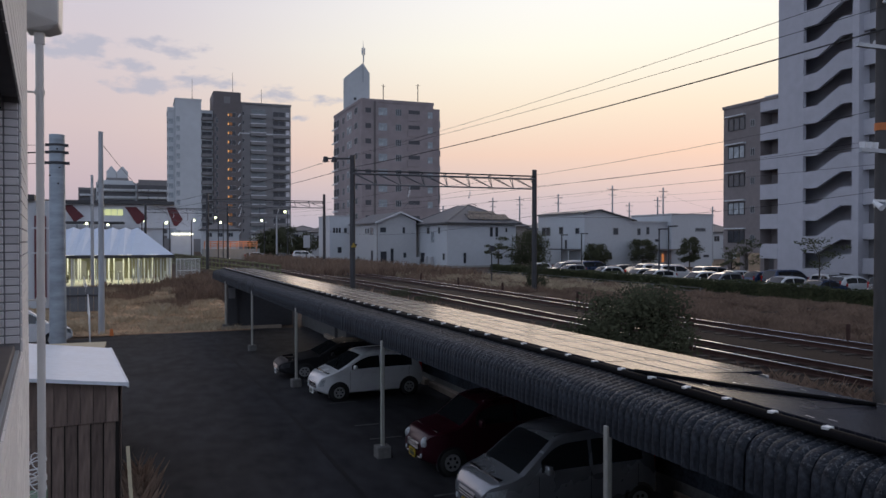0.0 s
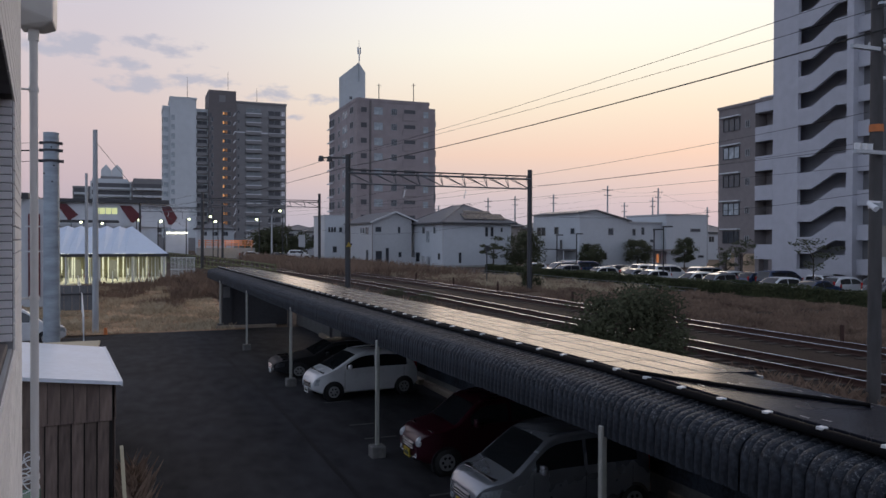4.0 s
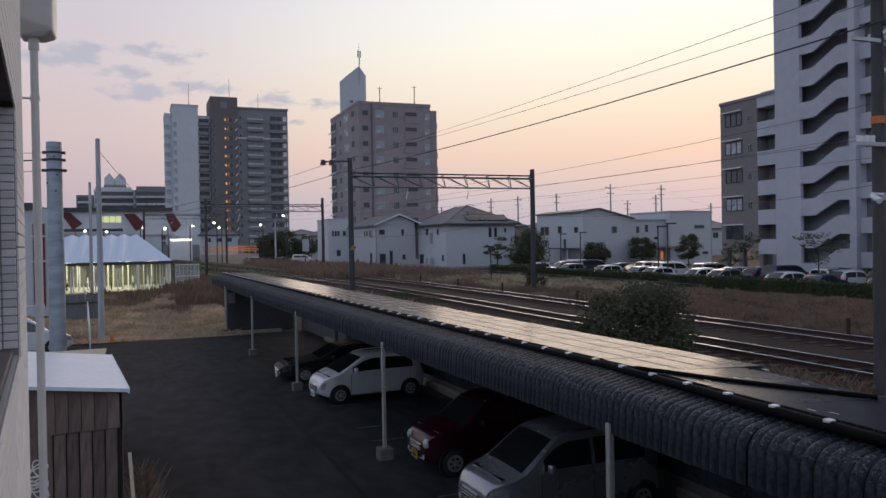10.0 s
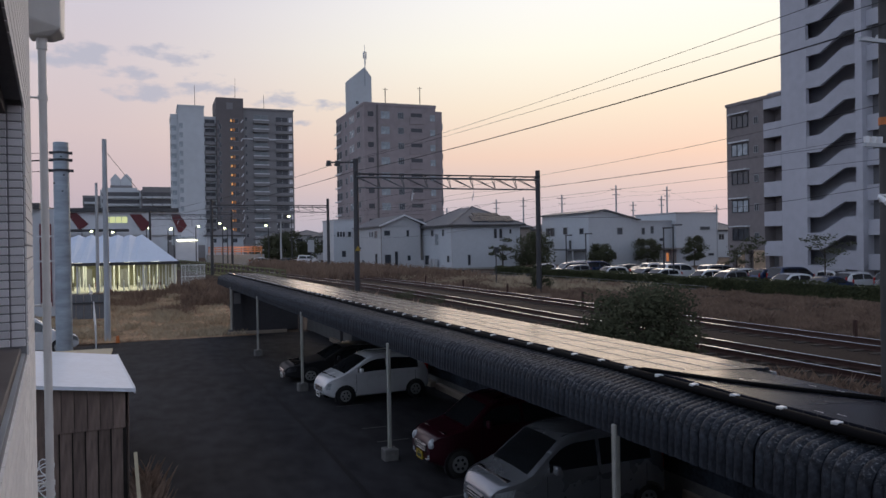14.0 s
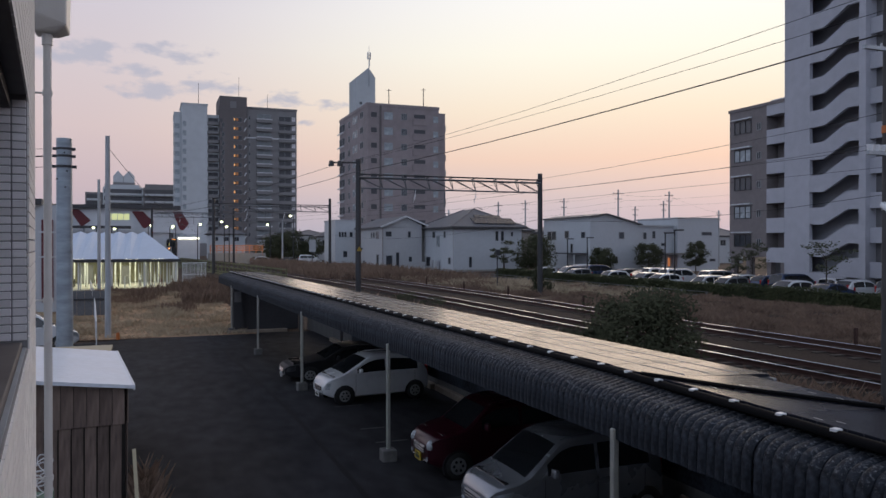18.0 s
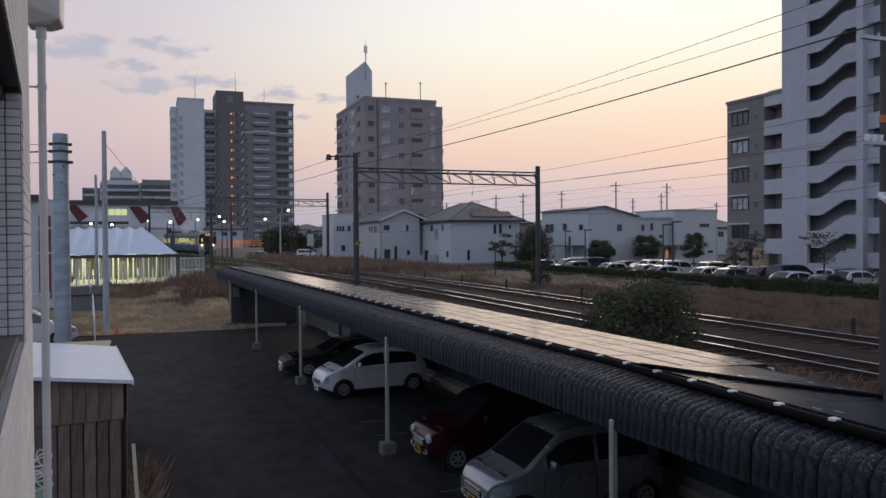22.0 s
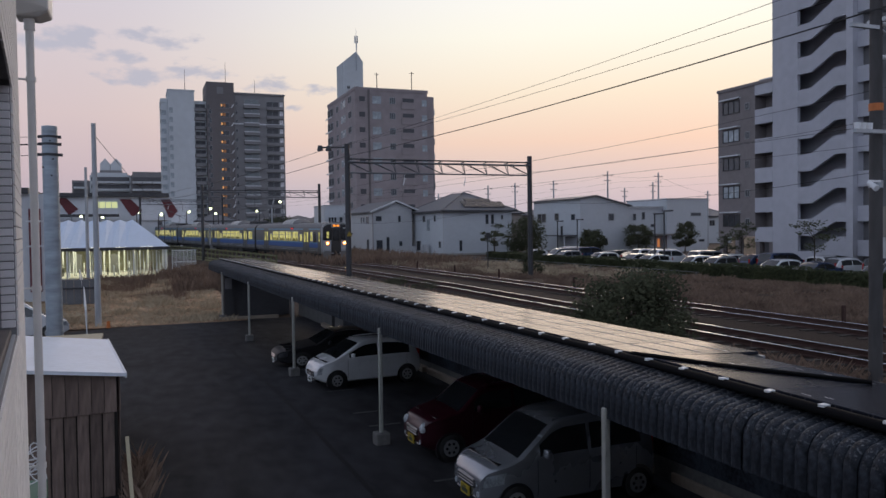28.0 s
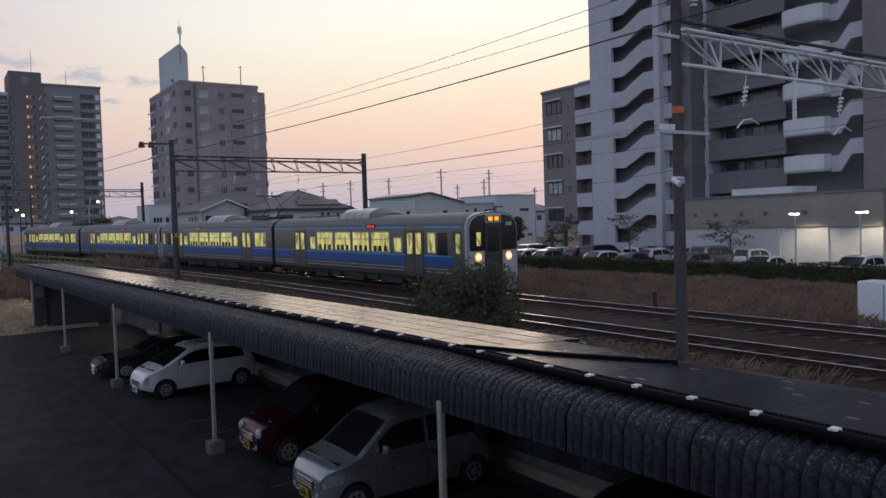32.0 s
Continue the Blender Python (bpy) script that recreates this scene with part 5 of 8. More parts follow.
def hip_roof(parent, x0, x1, y0, y1, z0, rise, over=0.6, ridge=None):
    """A hip roof over a plan, with its eave board and hip caps."""
    x0, x1, y0, y1 = x0 - over, x1 + over, y0 - over, y1 + over
    w, d = x1 - x0, y1 - y0
    r = min(w, d) / 2
    if w > d:
        a, b = (x0 + r, (y0 + y1) / 2), (x1 - r, (y0 + y1) / 2)
    else:
        a, b = ((x0 + x1) / 2, y0 + r), ((x0 + x1) / 2, y1 - r)
    bm = bm_new()
    low = [bm.verts.new(p) for p in ((x0, y0, z0), (x1, y0, z0), (x1, y1, z0), (x0, y1, z0))]
    top = [bm.verts.new((*a, z0 + rise)), bm.verts.new((*b, z0 + rise))]
    if w > d:
        faces = ((0, 1, 5, 4), (1, 2, 5), (2, 3, 4, 5), (3, 0, 4))
    else:
        faces = ((0, 1, 4), (1, 2, 5, 4), (2, 3, 5), (3, 0, 4, 5))
    vs = low + top
    for f in faces:
        bm.faces.new([vs[i] for i in f])
    bm.faces.new(low[::-1])
    roof = part("roof", bm, M_SLATE, parent, "grey slate hip roof")
    bm = bm_new()
    box(bm, x0 - 0.03, x1 + 0.03, y0 - 0.03, y1 + 0.03, z0 - 0.22, z0 + 0.02)
    part("eave", bm, M_EAVE, roof, "dark eave")
    for (cx, cy), (tx, ty) in (((x0, y0), a), ((x1, y0), b if w > d else a), ((x0, y1), a if w > d else b)):
        bm = bm_new()
        beam(bm, (cx, cy, z0 + 0.02), (tx, ty, z0 + rise + 0.02), 0.2, 0.1)
        part("hip_cap", bm, M_SLATE, roof)
    return roof


def house_gable():
    h = thing("house", "white two-storey house with a slate hip roof and panels", "house", group="houses across the line")
    slab_part("wall", h, M_WHITEWALL, 37.0, 46.8, 93.0, 106.5, 1.2, 6.75, "white siding wall")
    slab_part("footing", h, M_CONC, 36.9, 46.9, 92.9, 106.6, 0.8, 1.2)
    roof = hip_roof(h, 37.0, 46.8, 93.0, 106.5, 6.85, 2.6)
    for x0, x1, d0, d1 in ((40.0, 46.0, 0.7, 2.3), (40.8, 44.6, 2.4, 3.2)):
        bm = bm_new()
        t = 2.6 / 5.5
        prism(bm, [(92.4 + d0, 6.92 + d0 * t), (92.4 + d1, 6.92 + d1 * t), (92.4 + d1, 7.0 + d1 * t), (92.4 + d0, 7.0 + d0 * t)], "x", x0, x1)
        part("roof_panel", bm, M_SOLAR, roof, "flat roof solar panel")
    for u0, u1, z0, z1 in ((42.9, 43.35, 5.0, 6.3), (43.7, 44.15, 5.0, 6.3), (39.1, 39.5, 1.5, 2.9), (45.2, 45.5, 5.6, 6.2)):
        window(h, "y", 93.0, u0, u1, z0, z1, bars=0)
    for u0, u1, z0, z1 in ((105.4, 106.4, 5.1, 6.35), (100.0, 101.1, 5.4, 6.35), (96.0, 96.7, 5.4, 6.3), (101.9, 103.7, 1.4, 2.8), (94.2, 95.0, 1.9, 2.8)):
        window(h, "x", 37.0, u0, u1, z0, z1, bars=0)
    window(h, "x", 37.0, 98.3, 99.4, 4.2, 5.7, M_WINDOWPALE, bars=1)
    for y in (98.0, 99.6):
        slab_part("outdoor_unit", h, M_GREYWALL, 36.35, 36.75, y, y + 0.85, 1.2, 2.3, "grey outdoor unit")
    slab_part("downpipe", h, M_GREYWALL, 36.9, 37.0, 93.1, 93.2, 1.2, 6.7)


def house_pair():
    h = thing("house", "pale two-storey house with a gabled grey roof", "house", group="houses across the line")
    slab_part("wall", h, M_GREYWALL, 30.6, 36.4, 104.0, 118.0, 0.9, 6.95, "pale grey siding wall")
    for x0, x1 in ((30.1, 33.9), (37.7, 33.9)):
        bm = bm_new()
        prism(bm, [(x0, 7.05), (33.9, 8.6), (33.9, 8.42), (x0, 6.87)], "y", 103.5, 118.5)
        part("roof_slope", bm, M_SLATE, h, "grey roof slope")
        bm = bm_new()
        beam(bm, (x0, 103.45, 6.95), (33.9, 103.45, 8.5), 0.12, 0.22)
        part("barge_board", bm, M_PALEPARAPET, h, "pale barge board")
    bm = bm_new()
    prism(bm, [(30.6, 6.9), (36.4, 6.9), (36.4, 7.3), (33.9, 8.38), (30.6, 7.0)], "y", 104.0, 104.2)
    part("gable", bm, M_GREYWALL, h)
    for u0, u1, z0, z1 in ((30.95, 31.9, 5.6, 6.4), (34.3, 34.7, 5.5, 6.4), (31.0, 32.0, 1.3, 3.0), (32.5, 33.0, 1.2, 3.4), (34.4, 34.9, 2.0, 2.8)):
        window(h, "y", 104.0, u0, u1, z0, z1, bars=0)
    for u0, u1, z0, z1 in ((105.9, 107.5, 5.3, 6.4), (108.2, 109.0, 5.5, 6.3), (109.6, 110.2, 5.5, 6.3), (106.0, 107.2, 1.2, 3.1), (113.5, 114.6, 1.3, 2.1)):
        window(h, "x", 30.6, u0, u1, z0, z1, bars=0)
    slab_part("downpipe", h, M_TAUPEWALL, 30.5, 30.6, 103.9, 104.0, 0.9, 6.9)
    slab_part("fence", h, M_GREYWALL, 33.4, 36.4, 102.5, 102.65, 0.9, 2.1)
    h3 = thing("house", "plain white flat-roofed block beside the road", "house", group="houses across the line")
    slab_part("wall", h3, M_WHITEWALL, 27.2, 30.5, 119.0, 127.0, 0.9, 8.3, "white rendered wall")
    slab_part("roof_edge", h3, M_GREYWALL, 27.1, 30.6, 118.9, 127.1, 8.3, 8.45)
    for u, w in ((27.75, 0.35), (28.2, 0.35), (28.65, 0.35), (29.5, 0.5)):
        window(h3, "y", 119.0, u, u + w, 5.7, 6.5, bars=0)
    window(h3, "y", 119.0, 28.45, 29.15, 2.5, 3.5, bars=0)


def house_long():
    h = thing("house", "long pale house with a shallow grey roof", "house", group="houses across the line")
    slab_part("wall", h, M_WHITEWALL, 51.0, 58.0, 82.5, 94.5, 1.4, 7.1, "white siding wall")
    slab_part("footing", h, M_CONC, 50.9, 58.1, 82.4, 94.6, 0.8, 1.4)
    bm = bm_new()
    prism(bm, [(50.6, 8.02), (53.2, 8.42), (58.5, 7.12), (58.5, 6.98), (53.2, 8.28), (50.6, 7.88)], "y", 82.1, 95.0)
    part("roof", bm, M_SLATE, h, "thin shallow grey roof")
    bm = bm_new()
    prism(bm, [(51.0, 7.1), (58.0, 7.1), (53.2, 8.27), (51.0, 7.93)], "y", 82.5, 82.7)
    part("gable", bm, M_WHITEWALL, h)
    slab_part("wall", h, M_WHITEWALL, 51.0, 51.2, 82.7, 94.5, 7.1, 7.93)
    for u0, u1, z0, z1 in ((91.0, 93.4, 5.1, 6.3), (87.6, 88.7, 5.3, 6.3), (83.6, 84.6, 5.3, 6.1), (86.6, 87.2, 3.4, 4.6)):
        window(h, "x", 51.0, u0, u1, z0, z1, bars=1 if u1 - u0 > 2 else 0)
    for u0, u1, z0, z1 in ((55.15, 55.95, 5.2, 6.1), (54.25, 55.0, 2.15, 3.0)):
        window(h, "y", 82.5, u0, u1, z0, z1, bars=0)
    slab_part("porch_roof", h, M_SLATE, 49.0, 51.0, 83.0, 88.0, 3.3, 3.45)
    slab_part("porch_post", h, M_WHITESTEEL, 49.1, 49.2, 83.2, 83.3, 0.9, 3.3)


def house_right():
    h = thing("house", "white cubic house with a lower wing and lit doorway", "house", group="houses across the line")
    slab_part("wall", h, M_WHITEWALL, 65.3, 72.0, 84.0, 93.0, 0.9, 7.95, "white rendered wall")
    slab_part("wall", h, M_WHITEWALL, 59.5, 65.3, 85.0, 93.0, 0.9, 6.85)
    slab_part("roof_edge", h, M_GREYWALL, 59.3, 65.3, 84.8, 93.2, 6.85, 7.05)
    slab_part("roof_edge", h, M_GREYWALL, 65.2, 72.1, 83.9, 93.1, 7.95, 8.1)
    for pl, u0, u1, z0, z1 in ((84.0, 69.2, 70.9, 5.7, 6.2), (85.0, 60.6, 61.1, 5.2, 6.1), (85.0, 62.0, 62.5, 5.3, 6.3), (85.0, 63.4, 64.0, 4.3, 4.7), (84.0, 70.5, 71.5, 2.2, 2.6)):
        window(h, "y", pl, u0, u1, z0, z1, bars=0)
    slab_part("porch_roof", h, M_TAUPEWALL, 63.0, 66.0, 82.5, 84.9, 3.2, 3.4)
    slab_part("doorway", h, M_WARMDOOR, 64.5, 64.8, 84.9, 84.98, 1.6, 2.7, "dim warm lit doorway")
    b = thing("house", "taupe two-storey house behind the hedge", "house", group="houses across the line")
    slab_part("wall", b, M_TAUPEWALL, 48.0, 54.0, 104.0, 112.0, 0.9, 6.6, "taupe siding wall")
    hip_roof(b, 48.0, 54.0, 104.0, 112.0, 6.7, 1.4, 0.4)
    window(b, "y", 104.0, 49.0, 50.6, 5.0, 6.1)


house_gable()
house_pair()
house_long()
house_right()


def far_row():
    """Low roofs beyond, between the towers and behind the houses."""
    rnd = random.Random(5)
    spots = [(58, 128, 9), (72, 132, 10), (86, 128, 9), (98, 118, 9), (104, 100, 8), (36, 175, 9), (47, 182, 10), (60, 176, 10), (75, 172, 9), (92, 168, 9), (112, 150, 10), (14, 205, 9), (26, 196, 8), (33, 188, 8)]
    for x, y, w in spots:
        h = thing("house", "distant low house with a grey pitched roof", "house", group="distant houses")
        z = rnd.uniform(5.8, 7.4)
        slab_part("wall", h, rnd.choice((M_WHITEWALL, M_GREYWALL, M_TAUPEWALL)), x, x + w, y, y + 8, 0.9, z)
        hip_roof(h, x, x + w, y, y + 8, z, rnd.uniform(1.2, 2.0), 0.5)
        for k in range(3):
            u = x + 1 + k * 2.6
            window(h, "y", y, u, u + 1.3, z - 1.9, z - 0.8)


far_row()

# ---- cars ----
def paint(name, color, flake=0.0, rough=0.26, coat=1.0):
    return surface(name, color, rough, metal=flake, vary=0.05, big=0.8, small=6.0, bump=0.01, coat=coat, spec=0.2 + 0.3 * coat)


M_SILVER = paint("silver_paint", (0.27, 0.285, 0.31), 0.5)
M_WINE = paint("wine_red_paint", (0.03, 0.0035, 0.009), 0.1, 0.3, 0.25)
M_CARWHITE = paint("white_paint", (0.64, 0.65, 0.67))
M_CARBLACK = paint("black_paint", (0.012, 0.012, 0.014))
# Rougher black with little clear coat keeps bright sheen off the sedan.
M_CARDULL = paint("dusty_black_paint", (0.014, 0.014, 0.016), 0.0, 0.55, 0.05)
M_CARBLUE = paint("dark_blue_paint", (0.02, 0.04, 0.10), 0.3)
M_CARGREY = paint("grey_paint", (0.14, 0.145, 0.15), 0.4)
M_CARGLASS = surface("car_glass", (0.012, 0.014, 0.016), 0.1, vary=0.1, bump=0, spec=0.7)
M_TYRE = surface("tyre_rubber", (0.018, 0.018, 0.018), 0.85, vary=0.2, bump=0.2)
M_RIM = surface("wheel_rim", (0.42, 0.43, 0.44), 0.4, metal=0.7, vary=0.15, bump=0)
M_CHROME = surface("chrome", (0.75, 0.76, 0.78), 0.15, metal=1.0, vary=0.05, bump=0)
M_LAMPGLASS = surface("headlamp_glass", (0.40, 0.43, 0.46), 0.22, vary=0.55, big=6, small=30, bump=0.1, spec=0.8)
# Headlamp glass darkened: the carport's shade is put into the colour.
M_LAMPDARK = surface("smoked_headlamp", (0.05, 0.052, 0.06), 0.3, vary=0.3, big=6, small=30, bump=0.1)
M_PLATE = surface("yellow_plate", (0.36, 0.26, 0.025), 0.5, vary=0.05, bump=0)
M_PLATEW = surface("white_plate", (0.7, 0.7, 0.7), 0.5, vary=0.05, bump=0)
M_TAIL = surface("red_lamp", (0.35, 0.01, 0.01), 0.2, vary=0.1, bump=0)
M_INK = surface("dark_ink", (0.03, 0.04, 0.03), 0.6, vary=0.05, bump=0)

SHAPES = {
    # length, width, profile of the top (x from the nose, z), belt height, windscreen foot and head, wheels, wheel radius
    "kei_wagon": dict(L=3.40, W=1.475, top=[(0, 0.62), (0.05, 0.74), (0.15, 0.82), (0.56, 0.93), (0.64, 0.97), (1.28, 1.47), (1.5, 1.54), (2.2, 1.57), (2.9, 1.55), (3.15, 1.48), (3.32, 1.15), (3.40, 0.80)], belt=0.95, screen=(0.64, 1.26), wheels=(0.56, 2.98), r=0.275, glass_x=(1.02, 3.05)),
    "kei_hatch": dict(L=3.40, W=1.475, top=[(0, 0.52), (0.05, 0.66), (0.15, 0.75), (0.50, 0.88), (0.60, 0.92), (1.36, 1.34), (1.6, 1.41), (2.2, 1.43), (2.75, 1.39), (3.05, 1.30), (3.28, 1.02), (3.40, 0.74)], belt=0.90, screen=(0.60, 1.34), wheels=(0.60, 2.90), r=0.27, glass_x=(1.0, 3.0)),
    "kei_round": dict(L=3.40, W=1.475, top=[(0, 0.60), (0.05, 0.76), (0.16, 0.84), (0.62, 0.94), (0.78, 0.98), (1.30, 1.41), (1.5, 1.48), (2.2, 1.51), (2.9, 1.48), (3.15, 1.40), (3.32, 1.15), (3.40, 0.82)], belt=0.95, screen=(0.78, 1.27), wheels=(0.58, 2.98), r=0.275, glass_x=(1.12, 3.05)),
    "sedan": dict(L=4.5, W=1.70, top=[(0, 0.55), (0.1, 0.68), (1.1, 0.86), (1.35, 0.90), (2.05, 1.34), (2.5, 1.40), (3.1, 1.38), (3.8, 1.0), (4.3, 0.94), (4.45, 0.85), (4.5, 0.7)], belt=0.86, screen=(1.38, 2.05), wheels=(0.85, 3.55), r=0.30, glass_x=(1.75, 3.5)),
    "minivan": dict(L=4.6, W=1.70, top=[(0, 0.62), (0.08, 0.78), (0.75, 1.0), (0.95, 1.06), (1.75, 1.66), (2.1, 1.76), (4.0, 1.78), (4.35, 1.68), (4.52, 1.2), (4.6, 0.9)], belt=1.02, screen=(0.97, 1.72), wheels=(0.85, 3.7), r=0.31, glass_x=(1.4, 4.2)),
    "hatch": dict(L=4.0, W=1.69, top=[(0, 0.58), (0.08, 0.72), (0.85, 0.92), (1.0, 0.96), (1.7, 1.44), (2.1, 1.51), (3.0, 1.50), (3.5, 1.40), (3.8, 1.1), (3.95, 0.9), (4.0, 0.75)], belt=0.92, screen=(1.02, 1.70), wheels=(0.8, 3.3), r=0.30, glass_x=(1.4, 3.45)),
}


def make_car(shape, mat, label, m, group="", plate=None, detail=True, name="car", lamp=None):
    """A car, its nose at local x 0 pointing to -x, its middle on local y 0, standing on z 0."""
    s = SHAPES[shape]
    L, W, belt, r = s["L"], s["W"] / 2, s["belt"], s["r"]
    xs_t, zs_t = zip(*s["top"])
    soft = (-0.07, -0.035, 0.0, 0.035, 0.07)

    def top(x):
        return sum(float(np.interp(x + d * min(1.0, x / 0.1), xs_t, zs_t)) for d in soft) / 5

    roof = max(zs_t)

    def low(x):
        return 0.20 + 0.14 * (max(0, 1 - x / 0.45) ** 2 + max(0, 1 - (L - x) / 0.4) ** 2)

    def half(x, z):
        plan = 1 - 0.30 * max(0, 1 - x / 0.55) ** 2.4 - 0.14 * max(0, 1 - (L - x) / 0.5) ** 2.4
        tumble = 1 - 0.17 * max(0.0, (z - belt) / (roof - belt)) ** 1.25
        tuck = 1 - 0.06 * max(0.0, (0.45 - z) / 0.3) ** 1.5
        return W * plan * tumble * tuck

    car = thing(name, label, "car", m @ Matrix.Scale(0.93, 4), group)
    w0, w1 = s["screen"]
    gx0, gx1 = s["glass_x"]
    mid = (gx0 + gx1) / 2 - 0.05
    cuts = [w0, w1, gx0, gx1, mid - 0.035, mid + 0.035]
    xs = sorted(set(round(v, 3) for v in [0.0, 0.02, 0.06, 0.12, 0.2, 0.3, 0.42, L - 0.01, L - 0.05, L - 0.12, L - 0.3] + cuts + list(np.arange(0.5, L - 0.35, 0.09 if detail else 0.3))))
    xs = [v for i, v in enumerate(xs) if i == 0 or v in [round(c, 3) for c in cuts] or v - xs[i - 1] > 0.012]
    rings = []
    for x in xs:
        zb, zt = low(x), top(x)
        sh = min(zt - 0.03, belt)
        levels = [zb, zb + 0.05, zb + (sh - zb) * 0.35, zb + (sh - zb) * 0.75, sh - 0.02, sh]
        cab = max(0.0, zt - sh - 0.09)
        levels += [sh + 0.012 + cab * 0.08, sh + 0.015 + cab * 0.5, sh + 0.018 + cab * 0.88, zt - 0.035]
        side = [[half(x, z), z] for z in levels]
        side[0][0] *= 0.92
        hw = side[-1][0]
        side += [[hw * 0.955, zt - 0.010], [hw * 0.86, zt + 0.004], [hw * 0.45, zt + 0.018], [0, zt + 0.022]]
        rings.append([(x, y, z) for y, z in side] + [(x, -y, z) for y, z in side[-2::-1]])
    n = len(rings[0])
    last = (n - 1) // 2
    body = bm_new()
    skins = {"windscreen": bm_new(), "rear_window": bm_new()}
    panes = {(sgn, k): bm_new() for sgn in (1, -1) for k in (0, 1)}
    rear0 = max(x for x in xs if top(x) > roof - 0.12)

    def quad(b, pts):
        b.faces.new([b.verts.new(p) for p in pts])

    vs = [[body.verts.new(p) for p in ring] for ring in rings]
    for i in range(len(rings) - 1):
        xm = (xs[i] + xs[i + 1]) / 2
        for j in range(n):
            k = (j + 1) % n
            jj = min(j, n - 2 - j) if j < n - 1 else -1
            pts = [rings[i][j], rings[i][k], rings[i + 1][k], rings[i + 1][j]]
            sgn = 1 if j < last else -1
            glassy = None
            if jj in (6, 7) and gx0 < xm < gx1 and not (mid - 0.035 < xm < mid + 0.035) and top(xm) > belt + 0.25:
                glassy = panes[(sgn, 0 if xm < mid else 1)]
            elif jj in (11, 12) and w0 < xm < w1:
                glassy = skins["windscreen"]
            elif jj in (11, 12) and xm > rear0 and belt + 0.02 < top(xm):
                glassy = skins["rear_window"]
            if glassy is None:
                body.faces.new((vs[i][j], vs[i][k], vs[i + 1][k], vs[i + 1][j]))
            else:
                quad(glassy, pts)
    body.faces.new(vs[0][::-1])
    body.faces.new(vs[-1])
    bmesh.ops.delete(body, geom=[v for v in body.verts if not v.link_faces], context="VERTS")
    part("body", body, mat, car, "", 40)
    # dark inside, so that nothing shows through
    b = bm_new()
    box(b, 0.3, L - 0.3, -W * 0.78, W * 0.78, 0.3, belt - 0.06)
    part("cabin_floor", b, M_CARBLACK, car)
    for nm, b in list(skins.items()) + [("side_window", b) for b in panes.values()]:
        bmesh.ops.remove_doubles(b, verts=b.verts[:], dist=0.001)
        if b.faces:
            part(nm, b, M_CARGLASS, car, "", 40)
        else:
            b.free()

    def skin(x, z, sgn, d=0.006):
        return (x, sgn * (half(x, z) + d), z)

    a = (w0, top(w0), w1, top(w1))
    # wheels in dark arches
    for x in s["wheels"]:
        for sgn in (1, -1):
            hw = half(x, 0.4)
            b = bm_new()
            rod(b, (x, sgn * (hw - 0.12), r), (x, sgn * (hw + 0.004), r), r + 0.055, n=24)
            part("wheel_arch", b, M_CARBLACK, car)
            b = bm_new()
            rod(b, (x, sgn * (hw - 0.15), r), (x, sgn * (hw + 0.012), r), r, n=24)
            bevelled(b, 0.012)
            tyre = part("wheel", b, M_TYRE, car, "", 50)
            b = bm_new()
            rod(b, (x, sgn * (hw - 0.02), r), (x, sgn * (hw + 0.018), r), r * 0.64, n=20)
            part("rim", b, M_RIM, tyre, "", 50)
            if detail:
                for k in range(6):
                    q = TAU * k / 6
                    b = bm_new()
                    rod(b, (x + math.cos(q) * r * 0.36, sgn * (hw + 0.012), r + math.sin(q) * r * 0.36), (x + math.cos(q) * r * 0.36, sgn * (hw + 0.022), r + math.sin(q) * r * 0.36), r * 0.11, n=8)
                    part("rim_hole", b, M_TYRE, tyre)
    # nose and tail
    z0 = top(0.06)
    for sgn in (1, -1):
        b = bm_new()
        zb = z0 - (0.10 if shape != "kei_round" else 0.08)
        if shape == "kei_round":
            bmesh.ops.create_uvsphere(b, u_segments=16, v_segments=10, radius=1.0, matrix=Matrix.Translation((0.085, sgn * half(0.08, zb) * 0.80, zb + 0.0)) @ Matrix.Rotation(radians(sgn * 25), 4, "Z") @ Matrix.Diagonal((0.10, 0.115, 0.125, 1)))
        else:
            rows = []
            for dz, sh in ((-0.10, 0.0), (0.0, 0.015), (0.09, 0.05)):
                rows.append([b.verts.new((px + sh, sgn * (half(max(0.0, px + sh), zb + dz) * f + 0.014), zb + dz + rise)) for px, f, rise in ((-0.008, 0.72, -0.01), (0.03, 0.97, 0.0), (0.08, 1.0, 0.015), (0.15, 1.0, 0.035), (0.24, 1.0, 0.055), (0.34, 1.0, 0.075))[:4 if shape == "kei_hatch" else 6]])
            for p, q in zip(rows, rows[1:]):
                for i in range(len(p) - 1):
                    b.faces.new((p[i], p[i + 1], q[i + 1], q[i]))
            bmesh.ops.solidify(b, geom=b.faces[:], thickness=0.03)
        part("headlight", b, lamp or M_LAMPGLASS, car, "headlight darkened for the carport's shade" if lamp else "clear headlight", 40)
        b = bm_new()
        box(b, L - 0.10, L - 0.005, sgn * W * 0.80 - 0.06, sgn * W * 0.80 + 0.06, belt - 0.2, belt + 0.25)
        bevelled(b, 0.02)
        part("tail_light", b, M_TAIL, car, "red tail light")
        b = bm_new()
        xm = gx0 + 0.06
        box(b, xm - 0.03, xm + 0.07, sgn * (half(xm, belt) + 0.10) - 0.08, sgn * (half(xm, belt) + 0.10) + 0.08, belt + 0.02, belt + 0.17)
        bevelled(b, 0.03, 2)
        part("door_mirror", b, mat, car, "", 50)
